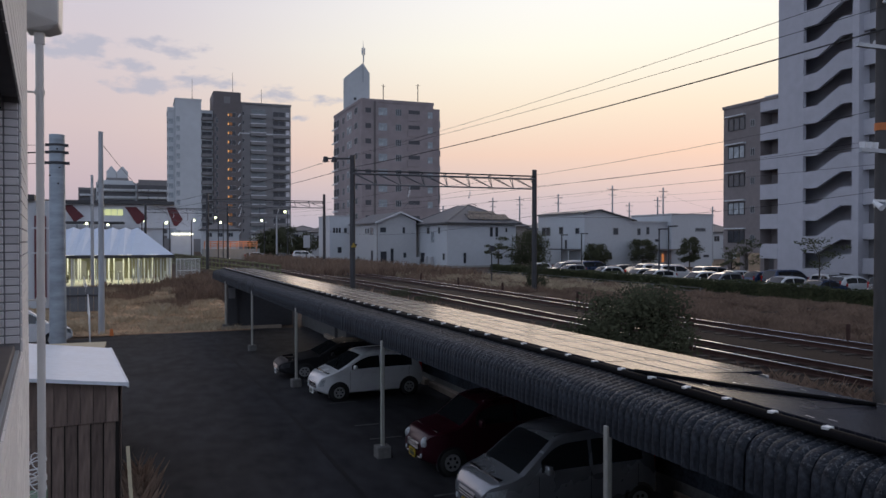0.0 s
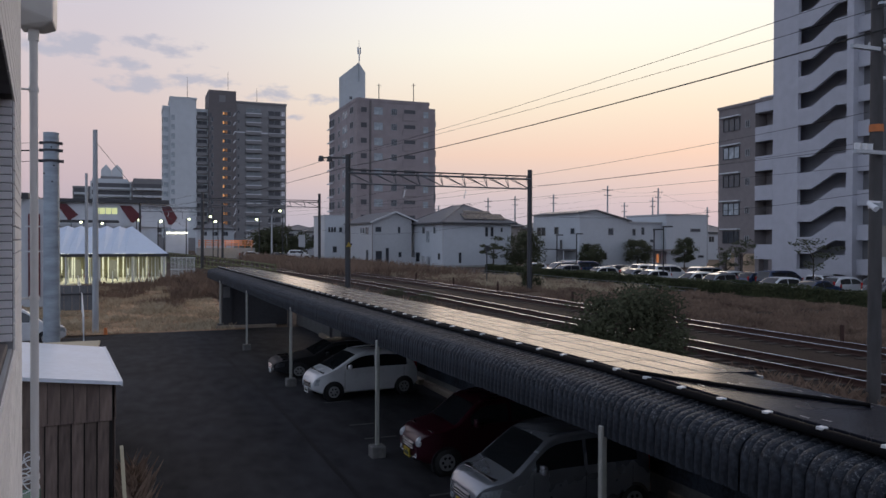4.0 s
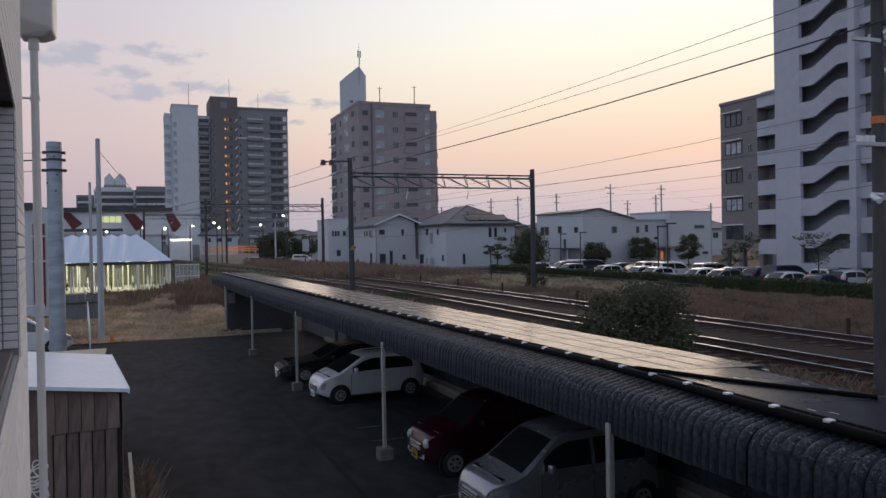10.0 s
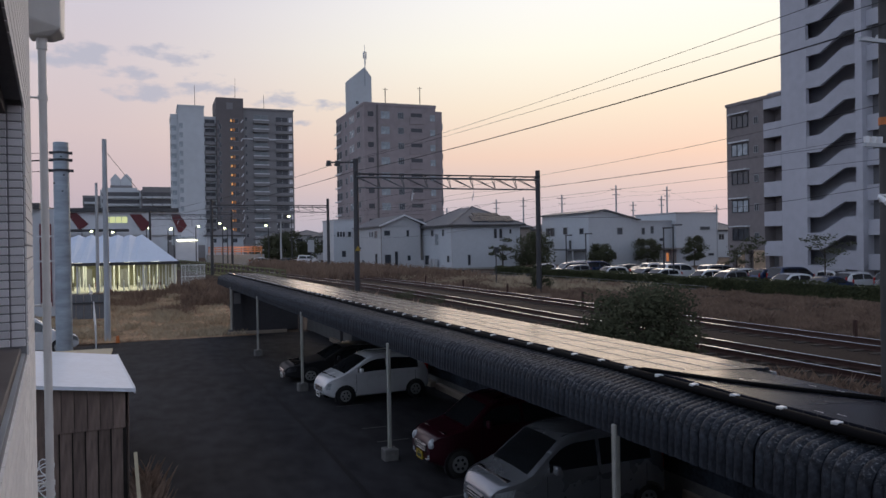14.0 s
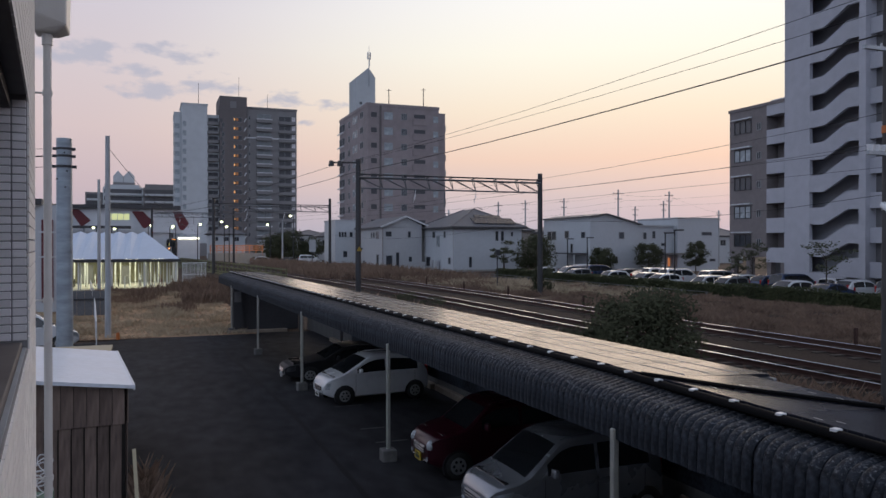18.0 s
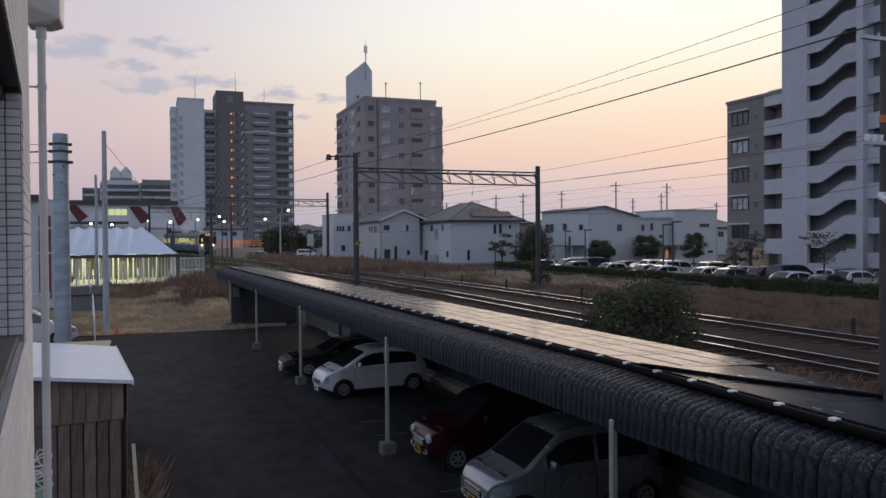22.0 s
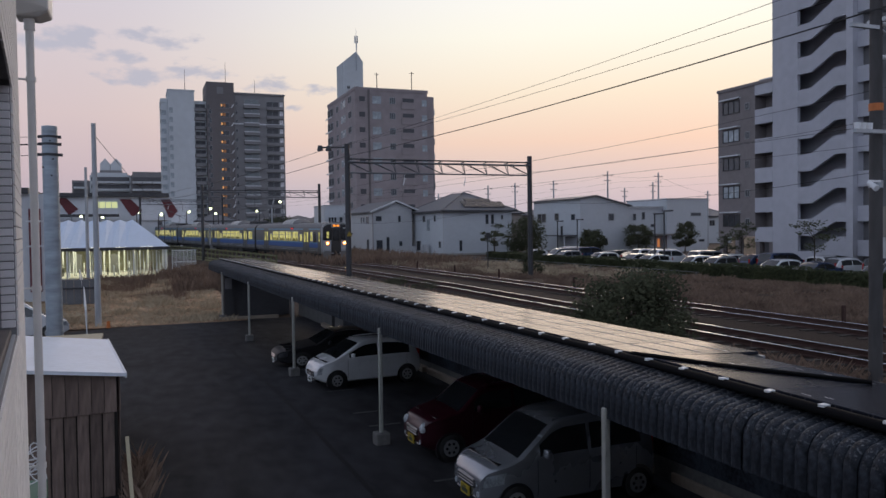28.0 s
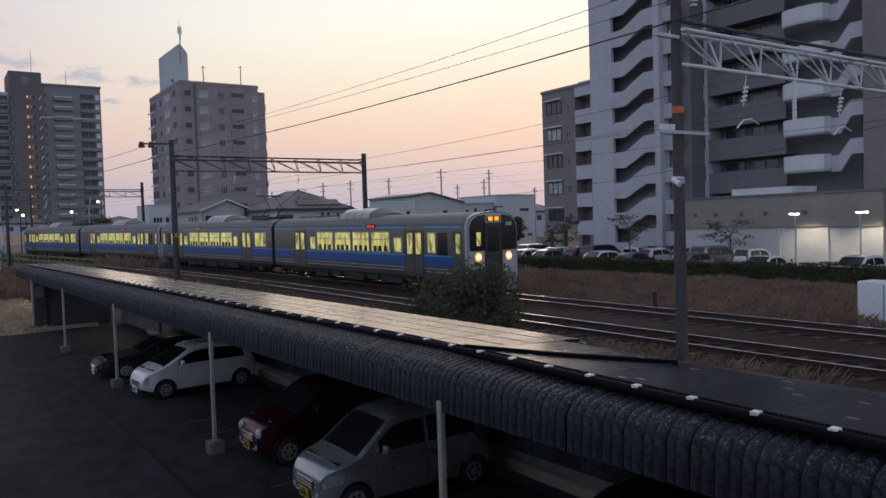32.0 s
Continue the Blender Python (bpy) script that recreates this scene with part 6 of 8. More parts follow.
        if detail:
            for hx in (mid - 0.25, mid + 0.75):
                b = bm_new()
                y = sgn * (half(hx, belt - 0.12) + 0.012)
                box(b, hx, hx + 0.16, min(y, y - sgn * 0.02), max(y, y - sgn * 0.02), belt - 0.14, belt - 0.11)
                bevelled(b, 0.004)
                part("door_handle", b, mat, car)
            for hx in (gx0 - 0.05, mid, gx1 - 0.1):
                b = bm_new()
                rodp = [skin(hx, z, sgn, 0.001) for z in np.linspace(0.32, belt - 0.02, 6)]
                for p, q in zip(rodp, rodp[1:]):
                    beam(b, p, q, 0.008, 0.008)
                part("door_gap", b, M_CARBLACK, car)
    b = bm_new()
    box(b, -0.022, 0.06, -W * 0.44, W * 0.44, z0 - 0.27, z0 - 0.10)
    bevelled(b, 0.02)
    grille = part("grille", b, M_CARBLACK, car, "dark grille with bright bars")
    for k in range(2 if shape == "kei_hatch" else 3):
        b = bm_new()
        dz = 0.05
        box(b, -0.034, 0.0, -W * 0.42, W * 0.42, z0 - 0.25 + dz * k, z0 - 0.23 + dz * k)
        part("grille_bar", b, M_CHROME, grille, "chrome bar")
    b = bm_new()
    box(b, -0.015, 0.1, -W * 0.55, W * 0.55, 0.30, z0 - 0.38)
    bevelled(b, 0.02)
    part("bumper_intake", b, M_CARBLACK, car)
    b = bm_new()
    pz = z0 - 0.36
    box(b, -0.045, -0.02, -0.165, 0.165, pz - 0.085, pz + 0.085)
    pl = part("number_plate", b, plate or M_PLATE, car, "number plate with dark bars")
    for y0, y1, a0, a1 in ((-0.12, 0.12, -0.05, 0.02), (-0.07, 0.07, 0.035, 0.06)):
        b = bm_new()
        box(b, -0.048, -0.044, y0, y1, pz + a0, pz + a1)
        part("plate_bar", b, M_INK, pl)
    if detail:
        for sgn in (1, -1):
            b = bm_new()
            rod(b, (0.02, sgn * W * 0.60, 0.40), (-0.01, sgn * W * 0.60, 0.40), 0.05, n=12)
            part("fog_light", b, M_LAMPGLASS, car)
            b = bm_new()
            pts = [(x, sgn * half(x, top(x)) * 0.84, top(x) + 0.012) for x in np.linspace(a[2] + 0.1, gx1 - 0.3, 6)]
            for p, q in zip(pts, pts[1:]):
                beam(b, p, q, 0.02, 0.014)
            part("roof_rail", b, M_CHROME if shape != "kei_hatch" else mat, car)
        b = bm_new()
        rod(b, (a[0] + 0.03, -0.3, a[1] + 0.02), (a[0] + 0.35, 0.3, a[1] + 0.28), 0.008, n=6)
        part("wiper", b, M_CARBLACK, car)
    return car


# under the carport
make_car("kei_wagon", M_SILVER, "silver kei wagon parked nose out under the carport", pose(4.74, 11.1, 0, 0, 0, 1.0))
make_car("kei_round", M_WINE, "dark wine-red kei car with a chrome grille", pose(4.92, 14.22, 0, 0, 0, 1.0))
make_car("kei_hatch", M_CARWHITE, "white kei hatchback parked under the carport", pose(4.44, 21.6, 0, 0, 0, 5.5), plate=M_PLATEW)
make_car("sedan", M_CARDULL, "dark sedan parked in shade under the carport", pose(4.05, 25.6, 0) @ Matrix.Diagonal((1, 1, 0.86, 1)), plate=M_PLATEW, lamp=M_LAMPDARK)
make_car("kei_wagon", M_CARBLACK, "black kei wagon parked under the carport", pose(4.95, 5.6, 0, 0, 0, 0.5))
# behind the shed
make_car("minivan", M_CARWHITE, "white minivan parked beyond the shed", pose(-3.0, 37.3, 0, 0, 0, 190), plate=M_PLATEW)

# the car park across the line: nose to the hedge or to the shops
rnd = random.Random(11)
paints = [M_CARWHITE, M_CARWHITE, M_SILVER, M_SILVER, M_CARGREY, M_CARBLACK, M_CARBLUE, M_CARWHITE]
words = {M_CARWHITE: "white", M_SILVER: "silver", M_CARGREY: "grey", M_CARBLACK: "black", M_CARBLUE: "dark blue"}
made = {}


def far_car(shape, mat, m):
    key = (shape, mat.name)
    if key in made:
        return copy_thing(made[key], m)
    made[key] = make_car(shape, mat, words[mat] + " " + {"minivan": "minivan", "hatch": "hatchback", "sedan": "sedan", "kei_wagon": "kei wagon"}[shape] + " parked in the large car park", m, "cars in the far car park", M_PLATEW, False)
    return made[key]


for i in range(22):
    y = 77.0 - i * 2.75
    if i in (1, 4, 6, 9, 12, 15, 17, 19):
        continue
    shape = ("hatch", "minivan", "sedan", "hatch", "kei_wagon")[rnd.randrange(5)]
    far_car(shape, paints[rnd.randrange(8)], pose(39.4 + rnd.uniform(-0.2, 0.3), y, 0.6, 0, 0, rnd.uniform(-2, 2)))
for i in range(17):
    y = 76.0 - i * 2.75
    if i in (2, 7, 12):
        continue
    shape = ("minivan", "hatch", "sedan", "minivan", "kei_wagon")[rnd.randrange(5)]
    far_car(shape, paints[rnd.randrange(8)], pose(48.8, y, 0.6, 0, 0, 180 + rnd.uniform(-2, 2)))
far_car("hatch", M_CARWHITE, pose(47.6, 41.0, 0.6, 0, 0, 80))

# ---- the building at the camera's side: tiled wall, sill, downpipe ----
M_TILE = surface("lilac_grey_tile", (0.80, 0.775, 0.78), 0.6, vary=0.10, big=2.0, small=14.0, bump=0.05, random_tint=0.12, spec=0.3)
M_TILEW = surface("white_tile", (0.90, 0.885, 0.86), 0.85, vary=0.07, big=2.0, small=14.0, bump=0.08, random_tint=0.08, spec=0.05)
M_GROUT = surface("grey_grout", (0.30, 0.295, 0.30), 0.95, vary=0.15, bump=0.1, spec=0.05)
M_SILL = surface("dark_sill", (0.12, 0.11, 0.11), 0.7, vary=0.2, big=2.0, small=10.0, bump=0.05, spec=0.2)
M_PVC = surface("aged_white_pvc", (0.72, 0.70, 0.67), 0.5, vary=0.08, big=1.0, small=8.0, bump=0.03)
# local frame of the wall: +y runs along the face, +x points out of it; the opening ends at JAMB, the wall at WEND
WALL = pose(-0.082, 0, 0, 0, 0, 6.04)
JAMB, WEND, SILL_Z, HEAD_Z = 3.0, 4.0, 4.12, 4.99
wall = setting("wall_1", box(bm_new(), -0.35, 0.0, JAMB, WEND, 0.0, 9.0), M_GROUT, "tiled outer wall of the building at the camera")
wall.matrix_basis = WALL
for b in ((-0.35, 0.0, -6.0, JAMB, 0.0, SILL_Z), (-0.35, 0.0, -6.0, JAMB, HEAD_Z, 9.0), (-0.35, 0.0, -6.0, -2.0, SILL_Z, HEAD_Z)):
    bm = bm_new()
    box(bm, *b)
    part("wall_piece", bm, M_GROUT, wall)
bm = bm_new()
box(bm, -0.36, -0.016, -2.0, JAMB - 0.007, SILL_Z - 0.01, SILL_Z + 0.022)
bevelled(bm, 0.004)
part("sill", bm, M_SILL, wall, "dark metal sill")
bm = bm_new()
box(bm, -0.015, -0.004, -2.0, JAMB - 0.007, SILL_Z - 0.01, SILL_Z + 0.004)
part("sill_edge", bm, M_GALV, wall, "grey sill edge strip")
bm = bm_new()
box(bm, -0.33, -0.05, -2.0, JAMB - 0.007, HEAD_Z - 0.05, HEAD_Z - 0.003)
part("window_head", bm, M_SILL, wall, "dark window head")
# Dark board added for the unlit room behind the opening.
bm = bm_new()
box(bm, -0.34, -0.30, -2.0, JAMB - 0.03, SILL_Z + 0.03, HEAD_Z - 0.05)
part("dark_opening", bm, M_DEEPSHADE, wall, "dark board standing in for the unlit room behind")
# tiles: on the jamb that faces the camera, then on the outer face
bm = bm_new()
box(bm, -0.0215, 0.0215, -0.006, 0.0, -0.0125, 0.0125)
bevelled(bm, 0.002)
jamb = None
for r in range(int((HEAD_Z - SILL_Z - 0.04) / 0.0285)):
    for c in range(7):
        m = pose(-0.024 - c * 0.047, JAMB, SILL_Z + 0.04 + r * 0.0285)
        if jamb is None:
            jamb = part("tile", bm, M_TILE, wall, "lilac-grey glazed tile", at=m)
        else:
            again(jamb, m)
bm = bm_new()
box(bm, 0.0, 0.006, -0.047, 0.047, -0.0205, 0.0205)
face, n = None, 0
bmj = bm_new()
for r in range(-26, 60):
    z = SILL_Z - 0.03 + r * 0.0475
    if SILL_Z < z < HEAD_Z:
        cols = [JAMB + 0.05 + k * 0.1 for k in range(10)]
    else:
        cols = [WEND - 0.05 - k * 0.1 for k in range(29)]
    for y in cols:
        if n < 300 and 3.2 < z < 6.0 and y > 2.4:
            n += 1
            if face is None:
                face = part("tile", bm, M_TILEW, wall, "white glazed tile", at=pose(0, y, z))
            else:
                again(face, pose(random.uniform(0, 0.001), y, z))
        else:
            box(bmj, 0.0, 0.006, y - 0.047, y + 0.047, z - 0.0205, z + 0.0205)
tagged(part("tiles", bmj, M_TILEW, wall), kind="stuff")
setting("roof_1", box(bm_new(), -5.0, -0.37, -6.0, 3.9, 8.8, 9.0), M_CONC, "flat roof of the building").matrix_basis = WALL
setting("wall_2", box(bm_new(), -5.0, -4.8, -6.0, 3.9, 0.0, 8.8), M_CONC, "back wall of the building").matrix_basis = WALL
setting("wall_3", box(bm_new(), -4.8, -0.37, 3.72, 3.9, 0.0, 8.8), M_CONC, "end wall of the building").matrix_basis = WALL
setting("wall_4", box(bm_new(), -4.8, -0.37, -6.0, -5.8, 0.0, 8.8), M_CONC, "rear wall of the building").matrix_basis = WALL

# downpipe with its hopper
pipe = thing("downpipe", "white rain downpipe with a box hopper and brackets", "downpipe", pose(-0.60, 5.36, 0))
bm = bm_new()
rod(bm, (0, 0, 0.0), (0, 0, 5.78), 0.024, n=16)
part("pipe", bm, M_PVC, pipe, "", 40)
bm = bm_new()
rod(bm, (0, 0, 5.72), (0, 0, 5.80), 0.031, n=16)
part("collar", bm, M_PVC, pipe, "", 40)
bm = bm_new()
loft(bm, [[(-0.07, -0.06, 5.79), (0.055, -0.06, 5.79), (0.055, 0.10, 5.79), (-0.07, 0.10, 5.79)], [(-0.085, -0.10, 5.90), (0.115, -0.10, 5.83), (0.115, 0.16, 5.83), (-0.085, 0.16, 5.90)], [(-0.10, -0.14, 7.2), (0.14, -0.14, 7.2), (0.14, 0.2, 7.2), (-0.10, 0.2, 7.2)]])
bevelled(bm, 0.008)
part("hopper", bm, M_PVC, pipe, "grey-white box hopper")
bm = bm_new()
rod(bm, (-0.34, -1.0, 7.25), (0.14, 0.0, 7.25), 0.03, n=8)
part("gutter_arm", bm, M_PVC, pipe)
for z in (5.42, 4.13, 3.02, 1.6):
    bm = bm_new()
    rod(bm, (0, 0, z - 0.015), (0, 0, z + 0.015), 0.029, n=16)
    rod(bm, (0, 0, z), (-0.45, -0.02, z), 0.007, n=6)
    part("bracket", bm, M_PVC, pipe, "pipe bracket")

# timber shed with a pale sheet roof
M_BOARD = surface("weathered_board", (0.165, 0.12, 0.10), 0.85, vary=0.55, big=1.5, small=20.0, bump=0.3, bump_scale=60, random_tint=0.25, stretch=(1, 1, 0.15))
# Near-black frame colour paints the shade between the shed's boards.
M_GAP = surface("dark_gap", (0.02, 0.016, 0.014), 0.9, vary=0.2, bump=0)
M_SHEET = surface("pale_blue_sheet", (0.76, 0.80, 0.86), 0.35, metal=0.1, vary=0.08, big=1.0, small=8.0, bump=0.05)
shed = thing("shed", "brown board shed with a pale blue-white metal roof", "shed", pose(-0.31, 14.05, 0, 0, 0, 5.4))
SX0, SX1, SY0, SY1 = -1.9, -0.06, 0.05, 4.5
bm = bm_new()
box(bm, SX0 + 0.03, SX1 - 0.03, SY0 + 0.03, SY1, 0.0, 2.06)
part("frame", bm, M_GAP, shed)
bm = bm_new()
box(bm, -0.087, 0.087, -0.012, 0.012, -0.73, 0.73)
bevelled(bm, 0.006)
bm2 = bm_new()
box(bm2, -0.094, 0.094, -0.012, 0.012, -0.30, 0.30)
bevelled(bm2, 0.006)
lowb = highb = None
x = SX0 + 0.1
k = 0
while x < SX1:
    m = pose(x, SY0 + 0.012 + 0.012 * (k % 2), 0.74, 0, random.uniform(-0.4, 0.4), 0)
    m2 = pose(x + 0.04, SY0 - 0.012, 1.44) @ Matrix.Diagonal((1, 1, 1.0 + 0.25 * (SX1 - x), 1)) @ pose(0, 0, 0.3)
    if lowb is None:
        lowb, highb = part("board", bm, M_BOARD, shed, "weathered brown board", at=m), part("upper_board", bm2, M_BOARD, shed, at=m2)
    else:
        again(lowb, m), again(highb, m2)
    x += 0.195
    k += 1
y = SY0 + 0.12
while y < SY1:
    again(lowb, pose(SX1 - 0.012 + 0.01 * (k % 2), y, 0.74, 0, 0, 90))
    again(highb, pose(SX1 + 0.008, y + 0.03, 1.74, 0, 0, 90))
    y += 0.195
    k += 1
bm = bm_new()
prism(bm, [(SX1 + 0.10, 2.06), (SX0 - 0.3, 2.34), (SX0 - 0.3, 2.38), (SX1 + 0.10, 2.10)], "y", SY0 - 0.12, SY1 + 0.1)
bevelled(bm, 0.006)
part("roof", bm, M_SHEET, shed, "pale blue-white sheet roof")
bm = bm_new()
prism(bm, [(SX1 + 0.11, 2.045), (SX0 - 0.3, 2.325), (SX0 - 0.3, 2.385), (SX1 + 0.11, 2.105)], "y", SY0 - 0.14, SY0 - 0.12)
part("roof_trim", bm, M_SHEET, shed)
bm = bm_new()
box(bm, SX1 + 0.09, SX1 + 0.115, SY0 - 0.12, SY1 + 0.1, 2.02, 2.115)
part("roof_trim", bm, M_WHITEPLASTIC, shed, "white roof edge")
M_TAN = surface("tan_sheet", (0.42, 0.36, 0.24), 0.6, vary=0.1, bump=0.05)
low_shed = thing("lean_to", "low lean-to with a tan sheet roof behind the shed", "lean-to")
slab_part("frame", low_shed, M_BOARD, -2.7, -1.0, 18.85, 20.2, 0.0, 2.0)
slab_part("roof", low_shed, M_TAN, -2.8, -0.86, 18.75, 20.2, 2.0, 2.06, "tan sheet roof")
bm = bm_new()
beam(bm, (-0.26, 13.45, 1.15), (-0.16, 12.3, 0.02), 0.055, 0.025)
solo("plank", bm, M_TAN, "weathered plank leaning against the shed", "plank")
# wire tangle and a green crate at the wall's foot
rnd = random.Random(3)
M_CRATE = surface("green_plastic", (0.03, 0.12, 0.06), 0.5, vary=0.15, bump=0.05)
stand = thing("wire_rack", "white wire hangers tangled on a rack stand", "wire rack")
bm = bm_new()
box(bm, -1.2, -0.86, 7.5, 8.1, 0.0, 2.15)
part("stand", bm, M_CRATE, stand, "green plastic stand")
for k in range(9):
    bm = bm_new()
    c = Vector((-0.98 + rnd.uniform(-0.08, 0.08), 7.7 + rnd.uniform(-0.1, 0.2), 2.24 + rnd.uniform(0, 0.26)))
    u = Vector((rnd.uniform(-1, 1), rnd.uniform(-0.4, 0.4), rnd.uniform(-1, 1))).normalized()
    v = u.cross(Vector((rnd.uniform(-0.3, 0.3), 1, 0.1))).normalized()
    pts = [c + u * 0.09 * math.cos(TAU * i / 12) + v * 0.05 * math.sin(TAU * i / 12) for i in range(13)]
    tube(bm, pts, 0.006)
    part("wire_loop", bm, M_WHITEPLASTIC, stand, "white wire loop")

# poles at the far edge of the lot
M_POLE1 = surface("blue_grey_steel", (0.30, 0.345, 0.39), 0.5, metal=0.25, vary=0.3, big=1.5, small=5.0, bump=0.15, bump_scale=10, stretch=(0.6, 0.6, 2.0))
pole = thing("steel_pole", "thick blue-grey steel pole with bands and bolts", "pole", pose(-2.0, 21.2, 0))
bm = bm_new()
rod(bm, (0, 0, 0), (0, 0, 7.12), 0.20, 0.178, 24)
bevelled(bm, 0.01)
part("shaft", bm, M_POLE1, pole, "", 40)
for z, r in ((6.68, 0.184), (6.86, 0.182), (6.42, 0.205)):
    bm = bm_new()
    rod(bm, (0, 0, z - 0.03), (0, 0, z + 0.03), r, n=24)
    for s in (-1, 1):
        box(bm, s * (r + 0.03) - 0.045, s * (r + 0.03) + 0.045, -0.03, 0.03, z - 0.035, z + 0.035)
    part("band", bm, M_DARKSTEEL, pole, "dark clamp band")
for z, a in ((6.3, 0.4), (6.1, -0.9), (6.75, 0.1), (5.9, 0.2)):
    bm = bm_new()
    c, s = math.sin(a), -math.cos(a)
    rod(bm, (c * 0.17, s * 0.17, z), (c * 0.205, s * 0.205, z), 0.022, n=8)
    part("bolt", bm, M_DARKSTEEL, pole)


def utility_pole(x, y, top, r, arms=(), label="slender grey concrete utility pole", z0=0.0):
    p = thing("utility_pole", label, "utility pole", pose(x, y, z0), "utility poles")
    bm = bm_new()
    rod(bm, (0, 0, -0.3), (0, 0, top - z0), r, r * 0.7, 14)
    part("shaft", bm, M_POLECONC, p, "", 40)
    for z, w, rot in arms:
        bm = bm_new()
        c, s = math.cos(radians(rot)) * w, math.sin(radians(rot)) * w
        beam(bm, (-c, -s, z - z0), (c, s, z - z0), 0.08, 0.08)
        arm = part("cross_arm", bm, M_DARKSTEEL, p, "steel cross arm")
        for f in (-0.9, 0.0, 0.9):
            bm = bm_new()
            rod(bm, (c * f, s * f, z - z0 + 0.04), (c * f, s * f, z - z0 + 0.22), 0.05, 0.035, 8)
            part("insulator", bm, M_WHITEPLASTIC, arm, "white insulator")
    return p


utility_pole(-1.92, 40.3, 9.72, 0.15)
utility_pole(-3.95, 69.0, 9.86, 0.15, z0=0.5)

# ---- plants ----
def leaf_mat(name, color, tint):
    m = surface(name, color, 0.75, vary=0.35, big=0.8, small=5.0, bump=0, tint=tint, spec=0.06)
    return m


M_LEAF = leaf_mat("dark_leaf", (0.042, 0.049, 0.030), (0.075, 0.078, 0.046))
M_HEDGE = leaf_mat("hedge_leaf", (0.030, 0.042, 0.024), (0.062, 0.066, 0.034))
M_TAN_GRASS = leaf_mat("tan_grass", (0.33, 0.265, 0.18), (0.48, 0.40, 0.29))
M_RED_GRASS = leaf_mat("red_brown_weed", (0.125, 0.085, 0.066), (0.26, 0.185, 0.14))
M_BARK = surface("bark", (0.07, 0.055, 0.045), 0.9, vary=0.3, bump=0.4)


def leaves(verts, faces, rnd, centre, size, count, leaf, flat=1.0):
    """Small leaf quads scattered in an uneven clump."""
    for _ in range(count):
        d = Vector((rnd.gauss(0, 1), rnd.gauss(0, 1), rnd.gauss(0, 1))).normalized() * (rnd.random() ** 0.45)
        p = Vector(centre) + Vector((d.x * size, d.y * size, d.z * size * flat))
        u = Vector((rnd.uniform(-1, 1), rnd.uniform(-1, 1), rnd.uniform(-0.7, 0.7))).normalized() * leaf
        v = u.orthogonal().normalized() * leaf * rnd.uniform(0.4, 0.7)
        k = len(verts)
        verts += [p - u, p + v, p + u, p - v]
        faces.append((k, k + 1, k + 2, k + 3))


def from_lists(name, verts, faces, mat):
    me = bpy.data.meshes.new(name)
    me.from_pydata([tuple(v) for v in verts], [], faces)
    me.materials.append(mat)
    return me


def tree(name, label, category, x, y, z, height, radius, seed, clumps=26, per=90, leaf=0.12, trunk=0.12, crown0=0.3, flat=0.8, mat=None, group=""):
    rnd = random.Random(seed)
    t = thing(name, label, category, pose(x, y, z), group)
    bm = bm_new()
    top = height * 0.7
    rod(bm, (0, 0, -0.2), (rnd.uniform(-0.1, 0.1), rnd.uniform(-0.1, 0.1), top), trunk, trunk * 0.4, 8)
    part("trunk", bm, M_BARK, t, "", 60)
    verts, faces = [], []
    for i in range(clumps):
        a, e = rnd.uniform(0, TAU), rnd.uniform(-0.9, 1.0)
        rr = radius * rnd.uniform(0.35, 1.0) * math.sqrt(max(0.05, 1 - e * e * 0.75))
        zc = height * (crown0 + (1 - crown0) / 2) + e * height * (1 - crown0) / 2 * 0.9
        c = (rr * math.cos(a), rr * math.sin(a), zc)
        if i < 7:
            b = bm_new()
            rod(b, (0, 0, min(top, zc * 0.7)), c, trunk * 0.35, trunk * 0.12, 6)
            part("limb", b, M_BARK, t, "", 60)
        leaves(verts, faces, rnd, c, radius * rnd.uniform(0.25, 0.45), per, leaf, flat)
    cr = new("crown", from_lists("crown", verts, faces, mat or M_LEAF))
    cr.parent = t
    return t


tree("shrub", "large dark green round shrub beside the near track", "shrub", 11.5, 16.2, 0.75, 2.6, 1.4, 1, 95, 190, 0.05, 0.10, 0.02, 0.85)
tree("shrub", "small green shrub among dry grass by the line", "shrub", 23.9, 44.5, 1.2, 2.0, 0.8, 2, 22, 90, 0.07, 0.05, 0.0)
tree("shrub", "low green weed beside the carport roof", "shrub", 11.3, 19.8, 0.8, 1.2, 0.8, 12, 16, 80, 0.05, 0.04, 0.0)
tree("pine_tree", "clipped garden pine with flat leaf pads", "tree", 40.4, 85.0, 1.0, 4.0, 1.9, 3, 17, 70, 0.12, 0.13, 0.25, 0.35)
tree("tree", "broad dark evergreen tree by the car park", "tree", 45.2, 85.5, 1.0, 4.6, 2.6, 4, 44, 110, 0.14, 0.16, 0.1, 0.8)
for x, y, h, r, sd in ((51.8, 81.0, 2.9, 1.6, 5), (58.2, 80.5, 3.6, 1.75, 6), (64.6, 79.5, 3.8, 1.6, 7)):
    tree("tree", "small round evergreen tree by the car park", "tree", x, y, 1.0, h, r, sd, 40, 110, 0.11, 0.09, 0.18, 0.8, group="car park trees")
for x, y, h, r, sd in ((47.0, 50.6, 3.9, 1.7, 8), (47.0, 43.2, 4.0, 1.9, 9), (47.5, 34.2, 3.6, 1.9, 10), (50.3, 56.0, 3.2, 1.3, 13)):
    tree("tree", "thin pruned tree with sparse leaf pads", "tree", x, y, 0.55, h + 0.2, r, sd, 16, 34, 0.10, 0.08, 0.4, 0.35, group="pruned trees")
